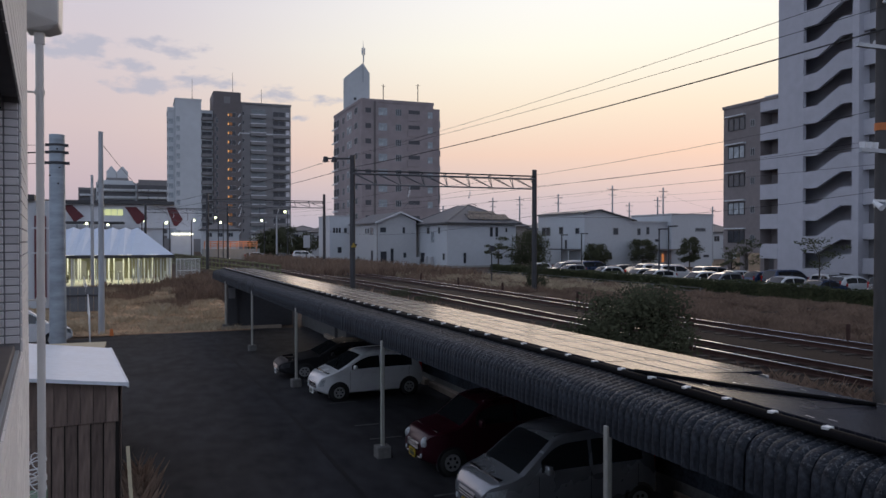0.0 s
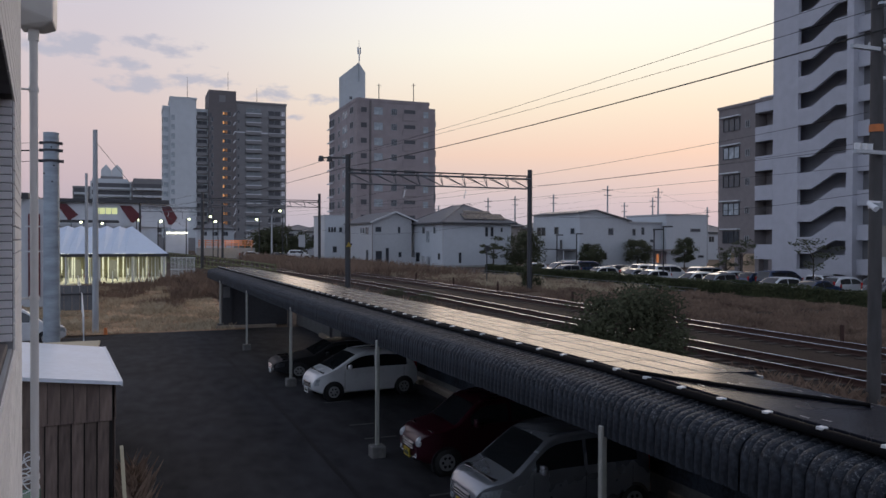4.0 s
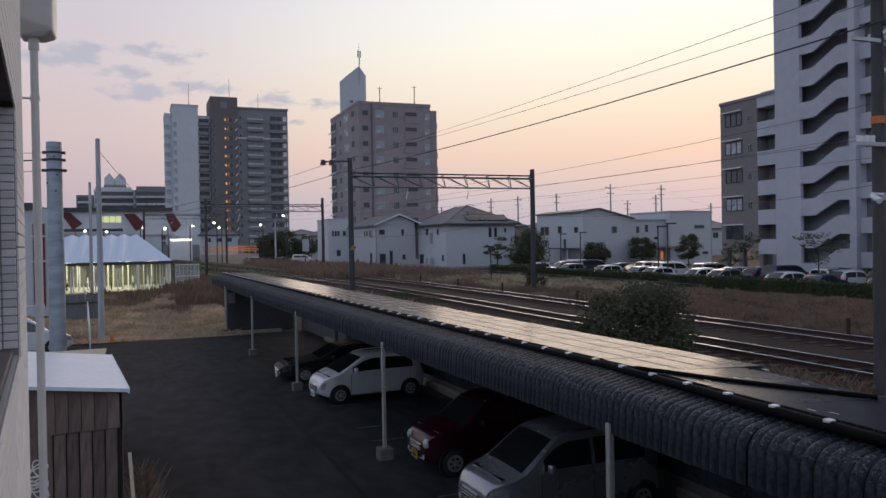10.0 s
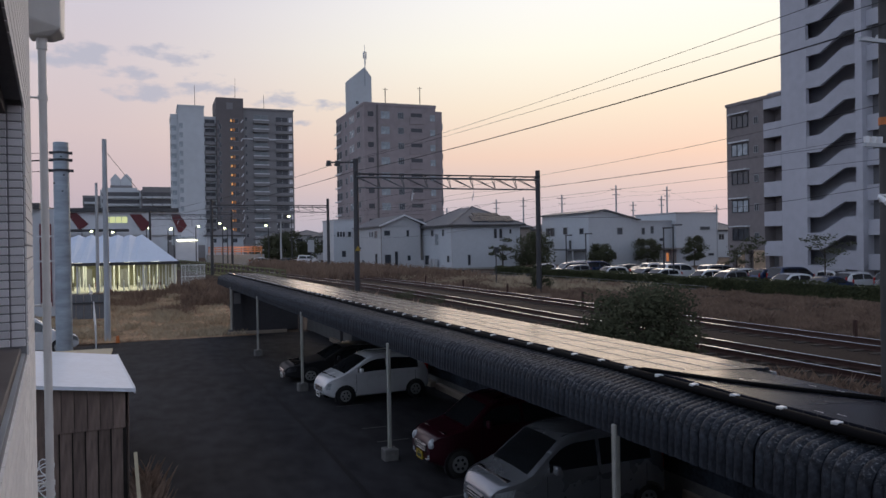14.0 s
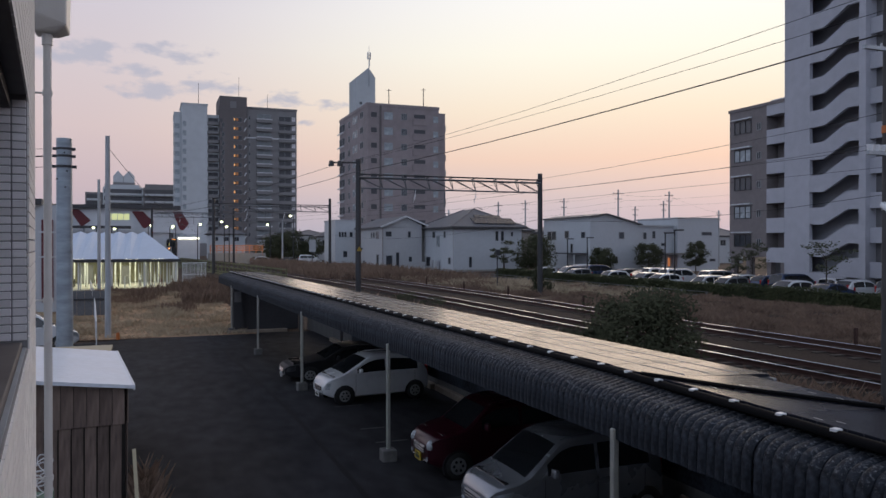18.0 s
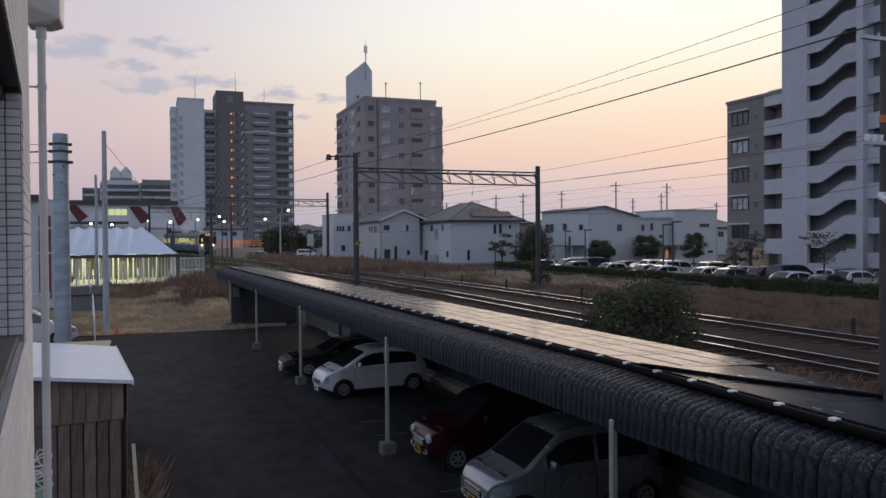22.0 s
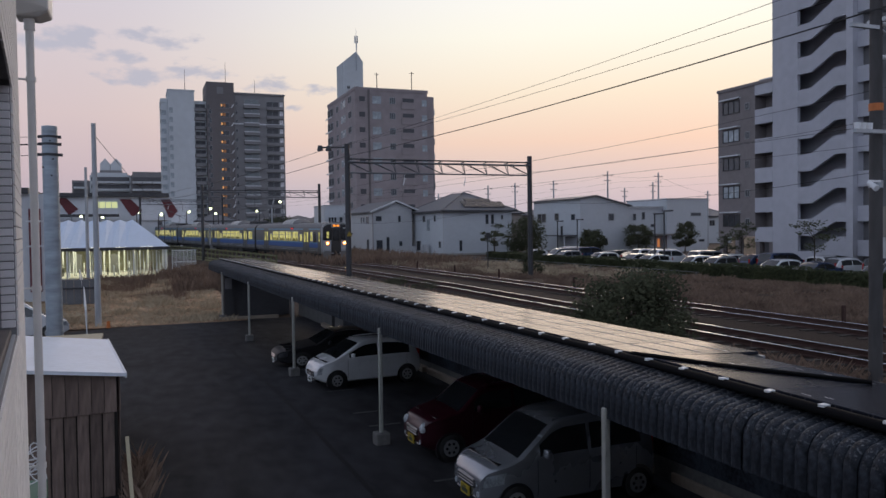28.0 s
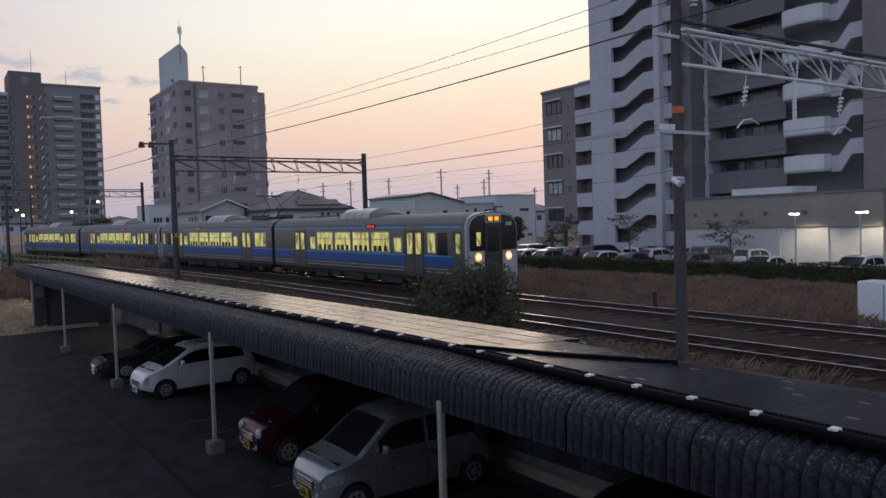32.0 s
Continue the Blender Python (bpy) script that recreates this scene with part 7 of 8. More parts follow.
for x, y, h, r, sd in ((22.0, 150, 5.2, 3.2, 14), (26.0, 152, 5.8, 3.4, 15), (29.6, 151, 4.6, 2.6, 16), (24.0, 149, 4.8, 3.0, 17)):
    tree("tree", "dark evergreen clump beyond the bridge", "tree", x, y, 1.2, h, r, sd, 36, 70, 0.2, 0.2, 0.05, 0.8, group="evergreens by the road")

tree("shrub", "low green and tan weeds between the tracks and the carport", "shrub", 13.3, 40.5, 1.05, 0.75, 0.8, 51, 14, 60, 0.045, 0.02, 0.0, 0.5)
tree("shrub", "low green and tan weeds between the tracks and the carport", "shrub", 13.9, 37.5, 1.05, 0.65, 0.9, 52, 14, 60, 0.045, 0.02, 0.0, 0.5)

# hedge along the far car park
rnd = random.Random(21)
hedge = thing("hedge", "long clipped dark green hedge along the car park", "hedge")
bm = bm_new()
box(bm, 36.55, 37.25, -40, 79, 0.85, 1.70)
part("hedge_core", bm, M_HEDGE, hedge)
verts, faces = [], []
for i in range(15000):
    y = rnd.uniform(8, 79)
    if rnd.random() < 0.5:
        p = Vector((rnd.uniform(36.45, 37.35), y, 1.71 + rnd.uniform(-0.05, 0.12) + 0.05 * math.sin(y * 1.3) + 0.06 * math.sin(y * 0.37)))
    else:
        p = Vector((36.5 + rnd.uniform(-0.1, 0.05), y, rnd.uniform(0.9, 1.74)))
    u = Vector((rnd.uniform(-1, 1), rnd.uniform(-1, 1), rnd.uniform(-1, 1))).normalized() * 0.085
    v = u.orthogonal().normalized() * 0.05
    k = len(verts)
    verts += [p - u, p + v, p + u, p - v]
    faces.append((k, k + 1, k + 2, k + 3))
o = new("hedge_leaves", from_lists("hedge_leaves", verts, faces, M_HEDGE))
o.parent = hedge
tagged(o, kind="stuff")


def grass(name, label, mat, count, place, tall, lean, width, seed):
    """Blades as thin bent triangles; place(rnd) gives x, y and a height factor, or None."""
    rnd = random.Random(seed)
    verts, faces = [], []
    for _ in range(count):
        q = place(rnd)
        if q is None:
            continue
        x, y, f = q
        z = ground_z(x, y) - 0.03
        h = tall * f * rnd.uniform(0.5, 1.15)
        a = rnd.uniform(0, TAU)
        dx, dy = math.cos(a) * lean * h, math.sin(a) * lean * h
        b = rnd.uniform(0, TAU)
        wx, wy = math.cos(b) * width, math.sin(b) * width
        k = len(verts)
        verts += [(x - wx, y - wy, z), (x + wx, y + wy, z), (x + dx * 0.4 + wx * 0.7, y + dy * 0.4 + wy * 0.7, z + h * 0.6), (x + dx, y + dy, z + h)]
        faces += [(k, k + 1, k + 2), (k, k + 2, k + 3)]
    o = new(name, from_lists(name, verts, faces, mat))
    return tagged(o, label, "grass", "", "stuff")


setting("waste_plot", grid(list(np.arange(-9.0, 5.01, 1.0)), list(np.arange(39.4, 70.5, 1.0)), lambda x, y: ground_z(x, y) + 0.05), M_STRAW, "trodden pale straw on the waste plot", smooth=40)


def patch(x, y, s, seed=0.0):
    return noise.noise(Vector((x * s + seed, y * s, seed)))


def verge(rnd):
    y = rnd.uniform(6, 100) if rnd.random() < 0.8 else rnd.uniform(6, 45)
    x = 21.9 + (far_x(y) - LINE_X) + rnd.random() ** 0.8 * 13.5
    if y < 44:
        return None
    f = 0.55 + 0.9 * max(0.0, patch(x, y, 0.35) + 0.35)
    return x, y, f


def verge_red(rnd):
    y = rnd.uniform(6, 62)
    x = 21.3 + (far_x(y) - LINE_X) + rnd.random() * 14.7
    if patch(x, y, 0.3, 5.0) < -0.35 + 0.012 * (y - 30):
        return None
    return x, y, (0.45 + 1.2 * max(0.0, patch(x, y, 0.7, 2.0) + 0.25)) * (1 - 0.5 * smooth_step(33, 36, x))


def field(rnd):
    y = rnd.uniform(39.6, 69)
    x = rnd.uniform(-7, 4.6)
    return x, y, 0.4 + 0.8 * max(0.0, patch(x, y, 0.5) + 0.3)


def field_red(rnd):
    y = rnd.uniform(48, 69.5)
    x = rnd.uniform(-4.5, 6.5)
    if patch(x, y, 0.35, 3.0) < 0.25 - 0.035 * (y - 50) - 0.03 * x + 0.25 * rnd.random():
        return None
    return x, y, (0.35 + 0.65 * smooth_step(48, 62, y)) * (0.6 + 0.8 * max(0.0, patch(x, y, 0.6) + 0.4)) * (0.45 + 0.55 * smooth_step(-1.5, 3.5, x + rnd.gauss(0, 0.4)))


def bank(rnd):
    y = rnd.uniform(4, 70)
    x = 9.6 + rnd.random() * 3.8 + (far_x(y) - LINE_X)
    if patch(x, y, 0.8, 7.0) < 0.08:
        return None
    return x, y, 0.5 + 0.6 * rnd.random()


grass("dry_grass", "pale tan dry grass on the verge beyond the tracks", M_TAN_GRASS, 34000, verge, 0.45, 0.8, 0.008, 31)
grass("dry_weeds", "red-brown dead weeds on the verge", M_RED_GRASS, 120000, verge_red, 0.34, 0.7, 0.006, 32)
grass("dry_grass", "pale tan dry grass on the waste plot", M_TAN_GRASS, 30000, field, 0.42, 0.7, 0.009, 33)
grass("dry_weeds", "tall red-brown dead weeds before the shelter", M_RED_GRASS, 30000, field_red, 1.1, 0.35, 0.012, 34)
grass("dry_weeds", "brown weeds on the bank beside the near track", M_RED_GRASS, 9000, bank, 0.5, 0.5, 0.012, 35)
grass("dry_weeds", "red-brown weeds beyond the far track", M_RED_GRASS, 16000, lambda r: (20.5 + (far_x(85) - LINE_X) + r.uniform(-2, 14), r.uniform(62, 108), 0.9 + 0.5 * r.random()), 0.9, 0.35, 0.03, 36)
grass("dry_weeds", "dry brown weeds on the bank at the near post", M_RED_GRASS, 5000, lambda r: (11.9 + r.uniform(0, 1.9), r.uniform(7.5, 14.5), 0.4 + 0.7 * r.random() ** 2), 0.42, 0.7, 0.003, 38)
grass("dry_weeds", "dry brown weed tuft growing beside the shed", M_RED_GRASS, 1500, lambda r: (-0.10 + r.gauss(0, 0.09), 14.4 + r.gauss(0, 0.5), 0.25 + 0.75 * r.random()), 0.6, 0.45, 0.0022, 37)
tree("shrub", "low green weeds at the foot of the shed", "shrub", -0.9, 11.6, 0.0, 0.75, 0.5, 40, 14, 60, 0.04, 0.02, 0.0, 0.7)

# ---- station end of the line ----
M_STWHITE = surface("station_white", (0.612, 0.629, 0.663), 0.6, vary=0.1, big=0.15, small=1.0, bump=0)
M_STRED = surface("station_red", (0.12, 0.02, 0.026), 0.6, vary=0.15, big=0.3, small=2.0, bump=0)
M_TENT = surface("pale_blue_membrane", (0.58, 0.66, 0.78), 0.5, vary=0.06, big=0.4, small=3.0, bump=0)
M_GREENWIN = glow("yellow_green_window", (0.72, 0.76, 0.36), 0.62)
M_TUBE = glow("fluorescent_tube", (1.0, 0.95, 0.72), 3.0)
M_LAMP = glow("cool_lamp", (0.95, 1.0, 0.60), 3.6)
M_PALEYELLOW = surface("pale_yellow_wall", (0.26, 0.25, 0.17), 0.8, vary=0.1, bump=0)
M_LATTICE = surface("white_lattice", (0.70, 0.73, 0.72), 0.5, vary=0.06, bump=0)
M_ORANGE = surface("orange_barrier", (0.60, 0.24, 0.10), 0.6, vary=0.2, bump=0)
M_BRIDGE = surface("olive_green_paint", (0.13, 0.14, 0.06), 0.7, vary=0.25, bump=0.1)

st = thing("station", "white station building with dark red slanted panels", "station")
slab_part("wall", st, M_STWHITE, -24.0, 5.2, 141.0, 150.0, 6.6, 10.6, "white upper wall")
slab_part("wall", st, M_STWHITE, -24.0, 3.0, 141.5, 150.0, 1.0, 6.6)
slab_part("roof", st, M_EAVE, -24.5, 4.9, 140.0, 151.0, 10.6, 11.2, "dark roof slab")
slab_part("stair_wall", st, M_STWHITE, 5.2, 8.2, 141.0, 143.0, 6.3, 10.0, "white stair wall")
for x, w, z0, z1, sl in ((-12.6, 1.5, 7.5, 10.4, 1.8), (-3.0, 1.8, 7.3, 10.2, 1.8), (3.6, 1.5, 7.0, 10.2, 1.2)):
    bm = bm_new()
    prism(bm, [(x, z1), (x + w, z1), (x + w + sl, (z0 + z1) / 2 - 0.4), (x + w + sl * 0.2, z0), (x + sl, z0 + 0.1)], "y", 140.85, 141.0)
    part("red_panel", bm, M_STRED, st, "dark red slanted panel")
    bm = bm_new()
    beam(bm, (x - 0.15, 140.8, z1), (x + sl, 140.8, z0 - 0.6), 0.25, 0.25)
    part("slanted_rail", bm, M_STWHITE, st)
for k in range(4):
    slab_part("lit_window", st, M_GREENWIN, -7.0 + k * 0.95, -6.2 + k * 0.95, 140.9, 140.98, 8.75, 9.75, "lit yellow-green window")
slab_part("platform_canopy", st, M_EAVE, -22.0, -3.0, 132.0, 139.0, 7.2, 7.5, "dark platform canopy")
for x in (-20, -15, -10, -5):
    slab_part("canopy_post", st, M_GALV, x - 0.1, x + 0.1, 136.0, 136.2, 1.0, 7.2)
slab_part("kiosk", st, M_STWHITE, 4.3, 7.9, 138.0, 141.0, 2.0, 5.9, "small white stair kiosk")
slab_part("kiosk_light", st, M_TUBE, 4.4, 7.8, 137.85, 137.95, 5.5, 5.68, "white strip light")
slab_part("platform", st, M_CONC, -30.0, 2.6, 122.0, 131.0, 1.0, 3.0, "concrete platform")

# bicycle shelter under a folded pale membrane
sh = thing("bicycle_shelter", "lit bicycle shelter under a folded pale blue roof", "shelter")
X0, X1, YF, YB = -13.5, 2.35, 70.0, 84.0
ridge_y = (YF + YB) / 2
bm = bm_new()
folds = 12
xs = [X0 + (X1 - 2.9 - X0) * i / (2 * folds) for i in range(2 * folds + 1)]
rf = [bm.verts.new((x, YF, 3.28)) for x in xs]
rr = [bm.verts.new((x, ridge_y, 5.72 - (0.22 if i % 2 else 0.0))) for i, x in enumerate(xs)]
rb = [bm.verts.new((x, YB, 3.28)) for x in xs]
for i in range(2 * folds):
    bm.faces.new((rf[i], rf[i + 1], rr[i + 1], rr[i]))
    bm.faces.new((rr[i], rr[i + 1], rb[i + 1], rb[i]))
c0, c1 = bm.verts.new((X1, YF, 3.28)), bm.verts.new((X1, YB, 3.28))
bm.faces.new((rf[-1], c0, rr[-1]))
bm.faces.new((rr[-1], c0, c1))
bm.faces.new((rr[-1], c1, rb[-1]))
part("membrane_roof", bm, M_TENT, sh, "folded pale blue membrane")
slab_part("eave_beam", sh, M_DARKSTEEL, X0, X1, YF - 0.1, YF + 0.1, 3.02, 3.27, "dark eave beam")
slab_part("eave_beam", sh, M_DARKSTEEL, X1 - 0.1, X1 + 0.1, YF, YB, 3.02, 3.27)
slab_part("back_wall", sh, M_PALEYELLOW, X0, X1, YB - 0.2, YB, 0.6, 3.0, "pale yellow back wall")
slab_part("shelter_floor", sh, M_CONC, X0, X1, YF, YB, 0.5, 0.72)
for i in range(7):
    x = X0 + 0.3 + i * (X1 - X0 - 0.6) / 6
    for y in (YF + 0.15, ridge_y):
        bm = bm_new()
        rod(bm, (x, y, 0.6), (x, y, 3.1), 0.07, n=8)
        part("column", bm, M_WHITESTEEL, sh, "white steel column", 40)
for i in range(6):
    for y in (73.5, 79.5):
        x = X0 + 1.6 + i * 2.4
        slab_part("tube_light", sh, M_TUBE, x, x + 1.2, y, y + 0.08, 3.1, 3.16, "fluorescent tube")
for i in range(13):
    x = -0.95 + i * 0.25
    slab_part("lattice_slat", sh, M_LATTICE, x - 0.025, x + 0.025, YF + 0.3, YF + 0.34, 0.75, 2.9)
for k, y in enumerate((72.6, 74.6, 79.0, 81.4)):
    for i in range(9):
        x = X0 + 0.9 + 0.37 * k + i * 1.75
        slab_part("rack_post", sh, M_LATTICE, x - 0.05, x + 0.05, y - 0.05, y + 0.05, 0.7, 2.9 if (i + k) % 3 else 1.7, "white rack post")
for x, y, w in ((-10.5, 80.5, 0.9), (-6.4, 82.0, 1.2), (-2.6, 79.6, 0.8)):
    slab_part("partition", sh, M_DARKGALV, x, x + w, y, y + 0.12, 0.7, 2.5, "grey partition board")
slab_part("red_post", sh, M_STRED, -7.25, -6.95, 74.2, 74.5, 0.7, 1.9, "red post")
rnd = random.Random(8)
for i in range(16):
    bk = thing("bicycle", "parked bicycle seen dimly inside the shelter", "bicycle", pose(X0 + 0.9 + i * 0.9, 75.0 + rnd.uniform(-0.4, 0.4), 0.72, 0, 0, 90 + rnd.uniform(-12, 12)), "parked bicycles")
    for wx in (-0.5, 0.5):
        bm = bm_new()
        for k in range(14):
            a, b = TAU * k / 14, TAU * (k + 1) / 14
            rod(bm, (wx + 0.31 * math.cos(a), 0, 0.33 + 0.31 * math.sin(a)), (wx + 0.31 * math.cos(b), 0, 0.33 + 0.31 * math.sin(b)), 0.022, n=5, caps=False)
        part("wheel", bm, M_TYRE, bk)
    bm = bm_new()
    for p, q in (((-0.5, 0, 0.33), (-0.05, 0, 0.33)), ((-0.05, 0, 0.33), (0.35, 0, 0.72)), ((-0.15, 0, 0.78), (-0.05, 0, 0.33)), ((0.5, 0, 0.33), (0.34, 0, 0.95)), ((0.34, -0.25, 0.98), (0.34, 0.25, 0.98))):
        rod(bm, p, q, 0.018, n=6)
    part("frame", bm, rnd.choice((M_GALV, M_DARKSTEEL, M_STRED)), bk)
# white mesh panels at the shelter's end
fence = thing("mesh_fence", "white mesh fence panels at the end of the shelter", "fence")
for i in range(7):
    x = X1 + 0.25 + i * 0.32
    y = YF + 0.2 + i * 0.12
    slab_part("post", fence, M_LATTICE, x - 0.02, x + 0.02, y - 0.02, y + 0.02, 0.5, 2.95)
for z in (0.9, 1.9, 2.9):
    bm = bm_new()
    beam(bm, (X1 + 0.2, YF + 0.2, z), (X1 + 2.3, YF + 0.95, z), 0.05, 0.06)
    part("rail", bm, M_LATTICE, fence)
for i in range(26):
    x, y = X1 + 0.24 + i * 0.08, YF + 0.21 + i * 0.0285
    slab_part("mesh_bar", fence, M_LATTICE, x - 0.012, x + 0.012, y - 0.012, y + 0.012, 0.9, 2.88)
lamp = new("shelter_light", bpy.data.lights.new("shelter_light", "AREA"))
lamp.data.shape, lamp.data.size, lamp.data.size_y, lamp.data.energy, lamp.data.color = "RECTANGLE", 13.0, 9.0, 820.0, (1.0, 0.95, 0.62)
lamp.matrix_basis = look((-5.5, 77.0, 2.85), (-5.5, 77.0, 0))

# bridge parapet along the near side of the line, and the embankment wall under it
br = thing("bridge_parapet", "olive steel parapet of the low railway bridge", "bridge parapet")
for z in (-0.15, 0.32, 0.75):
    bm = bm_new()
    sweep(bm, [(-0.04, z - 0.05), (0.04, z - 0.05), (0.04, z + 0.05), (-0.04, z + 0.05)], -6.7, 62, 124, 2.0)
    part("rail", bm, M_BRIDGE, br, "olive rail")
post = None
bm = bm_new()
box(bm, -0.05, 0.05, -0.05, 0.05, -0.5, 0.85)
for i in range(42):
    p, _ = along(62 + 1.5 * i, -6.7)
    m = Matrix.Translation(p)
    post = part("post", bm, M_BRIDGE, br, "olive post", at=m) if post is None else (again(post, m) and post)
bm = bm_new()
sweep(bm, [(-6.95, -3.0), (-6.55, -3.0), (-6.55, -0.35), (-6.95, -0.35)], 0, 60, 126, 2.0)
part("girder", bm, M_BRIDGE, br, "dark girder below the parapet")
# orange barrier by the road
bar = thing("barrier", "orange plastic barrier beside the road bridge", "barrier")
for i in range(9):
    x = 9.3 + i * 1.0
    slab_part("barrier_post", bar, M_ORANGE, x - 0.05, x + 0.05, 133.0 - i * 0.5, 133.1 - i * 0.5, 2.0, 4.4)
for z in (3.6, 3.95, 4.3):
    bm = bm_new()
    beam(bm, (9.2, 133.05, z), (17.5, 129.0, z), 0.06, 0.14)
    part("barrier_board", bm, M_ORANGE, bar, "orange board")
slab_part("barrier_base", bar, M_CONC, 8.9, 17.8, 129.0, 133.4, 0.9, 3.1)
# Unseen lamp added to brighten the orange barrier.
fill_lamp = new("barrier_light", bpy.data.lights.new("barrier_light", "POINT"))
fill_lamp.data.energy, fill_lamp.data.color, fill_lamp.data.shadow_soft_size = 240.0, (1.0, 0.62, 0.3), 0.3
fill_lamp.location = (13.0, 128.0, 5.8)


def street_lamp(x, y, z0, z1, arm, label="slim street lamp with a glowing head", mat=None, head=0.21):
    s = thing("street_lamp", label, "street lamp", pose(x, y, 0), "street lamps")
    bm = bm_new()
    rod(bm, (0, 0, z0), (0, 0, z1), 0.09, 0.06, 8)
    part("pole", bm, M_DARKSTEEL, s, "", 40)
    bm = bm_new()
    rod(bm, (0, 0, z1), (arm, 0, z1 + 0.05), 0.04, n=6)
    part("arm", bm, M_DARKSTEEL, s)
    bm = bm_new()
    bmesh.ops.create_icosphere(bm, subdivisions=2, radius=head, matrix=Matrix.Translation((arm, 0, z1)) @ Matrix.Diagonal((1, 1, 0.8, 1)))
    part("head", bm, mat or M_LAMP, s, "glowing lamp head")
    return s


for x, y, z in ((-7.2, 120, 6.9), (-5.3, 122, 6.8), (-0.3, 124, 7.4), (2.8, 126, 7.2), (3.6, 124, 7.3), (6.8, 124, 7.6), (10.6, 122, 8.0), (11.5, 124, 7.3), (17.4, 121, 7.6), (19.6, 113, 8.7)):
    street_lamp(x, y, 1.5, z, random.choice((-0.4, 0.4)))

# ---- kerbs, lines, wall behind the carport, fences ----
M_KERB = surface("tan_concrete", (0.27, 0.22, 0.175), 0.85, vary=0.2, big=1.0, small=8.0, bump=0.2)
M_LINE = surface("worn_white_line", (0.055, 0.055, 0.057), 0.8, vary=0.6, big=1.5, small=9.0, bump=0.1)
for y0 in (3.0, 5.8, 8.6, 11.4, 14.2, 17.0, 19.9, 22.4, 25.2, 28.0, 33.0):
    bm = bm_new()
    box(bm, 8.15 - 0.03 * y0 + 0.62, 8.35 - 0.03 * y0 + 0.62, y0, y0 + 2.3, -0.02, 0.17)
    bevelled(bm, 0.02)
    solo("kerb_beam", bm, M_KERB, "tan concrete kerb beam behind a parking bay", "kerb", group="kerb beams")
bm = bm_new()
prism(bm, [(9.15, -14), (9.4, -14), (8.1, 41.0), (7.85, 41.0)], "z", -0.3, 0.95)
setting("wall_5", bm, M_BASE, "low retaining wall of the railway bank")
for i, y in enumerate((4.2, 6.98, 9.76, 12.55, 16.7, 18.05, 20.8, 24.4, 27.0, 29.8)):
    bm = bm_new()
    box(bm, 4.75, 5.5, y, y + 0.08, 0.0, 0.005)
    setting("parking_line_%d" % (i + 1), bm, M_LINE, "worn white parking line")
bm = bm_new()
box(bm, 3.6, 6.6, 39.9, 40.1, -0.05, 0.16)
bevelled(bm, 0.02)
solo("kerb_beam", bm, M_KERB, "tan kerb across the end of the car park", "kerb", group="kerb beams")
box1 = thing("storage_box", "dark storage cabinet with a pale lid at the lot's end", "storage box")
slab_part("panel", box1, M_STB, 4.06, 4.4, 40.96, 41.0, 1.5, 2.05, "small pale panel")
slab_part("cabinet", box1, M_DARKSTEEL, 4.0, 4.5, 41.0, 42.0, 0.0, 2.2)
slab_part("lid", box1, M_STB, 3.95, 4.55, 40.95, 42.05, 2.2, 2.26, "pale lid")
slab_part("cabinet", box1, M_DARKSTEEL, 4.5, 7.4, 41.2, 42.2, 0.0, 2.3)

# white pipe rail and grey panels by the waste plot
rail = thing("handrail", "white pipe handrail along the path", "handrail")
pts = [Vector((-2.25, 37.2, 0.0)), Vector((-2.7, 44.0, 0.05)), Vector((-3.4, 54.0, 0.4)), Vector((-4.4, 66.0, 0.6))]
for h in (0.55, 1.05):
    bm = bm_new()
    for p, q in zip(pts, pts[1:]):
        rod(bm, p + Vector((0, 0, h)), q + Vector((0, 0, h)), 0.03, n=8)
    part("pipe", bm, M_WHITESTEEL, rail, "white pipe", 40)
for p in pts + [p.lerp(q, 0.5) for p, q in zip(pts, pts[1:])]:
    bm = bm_new()
    rod(bm, p, p + Vector((0, 0, 1.1)), 0.03, n=8)
    part("post", bm, M_WHITESTEEL, rail, "", 40)
fp = thing("panel_fence", "grey corrugated panel fence by the path", "fence")
for i in range(6):
    slab_part("panel", fp, M_DARKGALV, -4.9 + i * 0.42, -4.5 + i * 0.42, 49.9 + 0.03 * (i % 2), 50.0, 0.3, 1.75, "grey sheet panel")
slab_part("rail", fp, M_DARKSTEEL, -4.95, -2.4, 49.8, 49.88, 1.2, 1.3)
solo("marker", rod(bm_new(), (-1.45, 39.4, 0), (-1.45, 39.4, 0.32), 0.09, 0.07, 10), M_RUST, "small orange marker at the pole's foot", "marker")

# tall white building edge beyond the wall
side = thing("side_building", "white building with tall narrow windows beyond the shed", "building")
slab_part("wall", side, M_WHITEWALL, -9.5, -5.3, 52.0, 60.0, 0.4, 6.9, "white wall")
for x in (-6.15, -5.75):
    slab_part("tall_window", side, M_STRED, x, x + 0.24, 51.9, 52.0, 1.0, 6.0, "dark red tall window strip")
for z in (3.7, 5.2):
    slab_part("band", side, M_WHITESTEEL, -6.3, -5.3, 51.86, 51.89, z, z + 0.1)
slab_part("roof", side, M_EAVE, -9.9, -6.1, 51.6, 60.4, 6.9, 7.25, "dark flat roof")

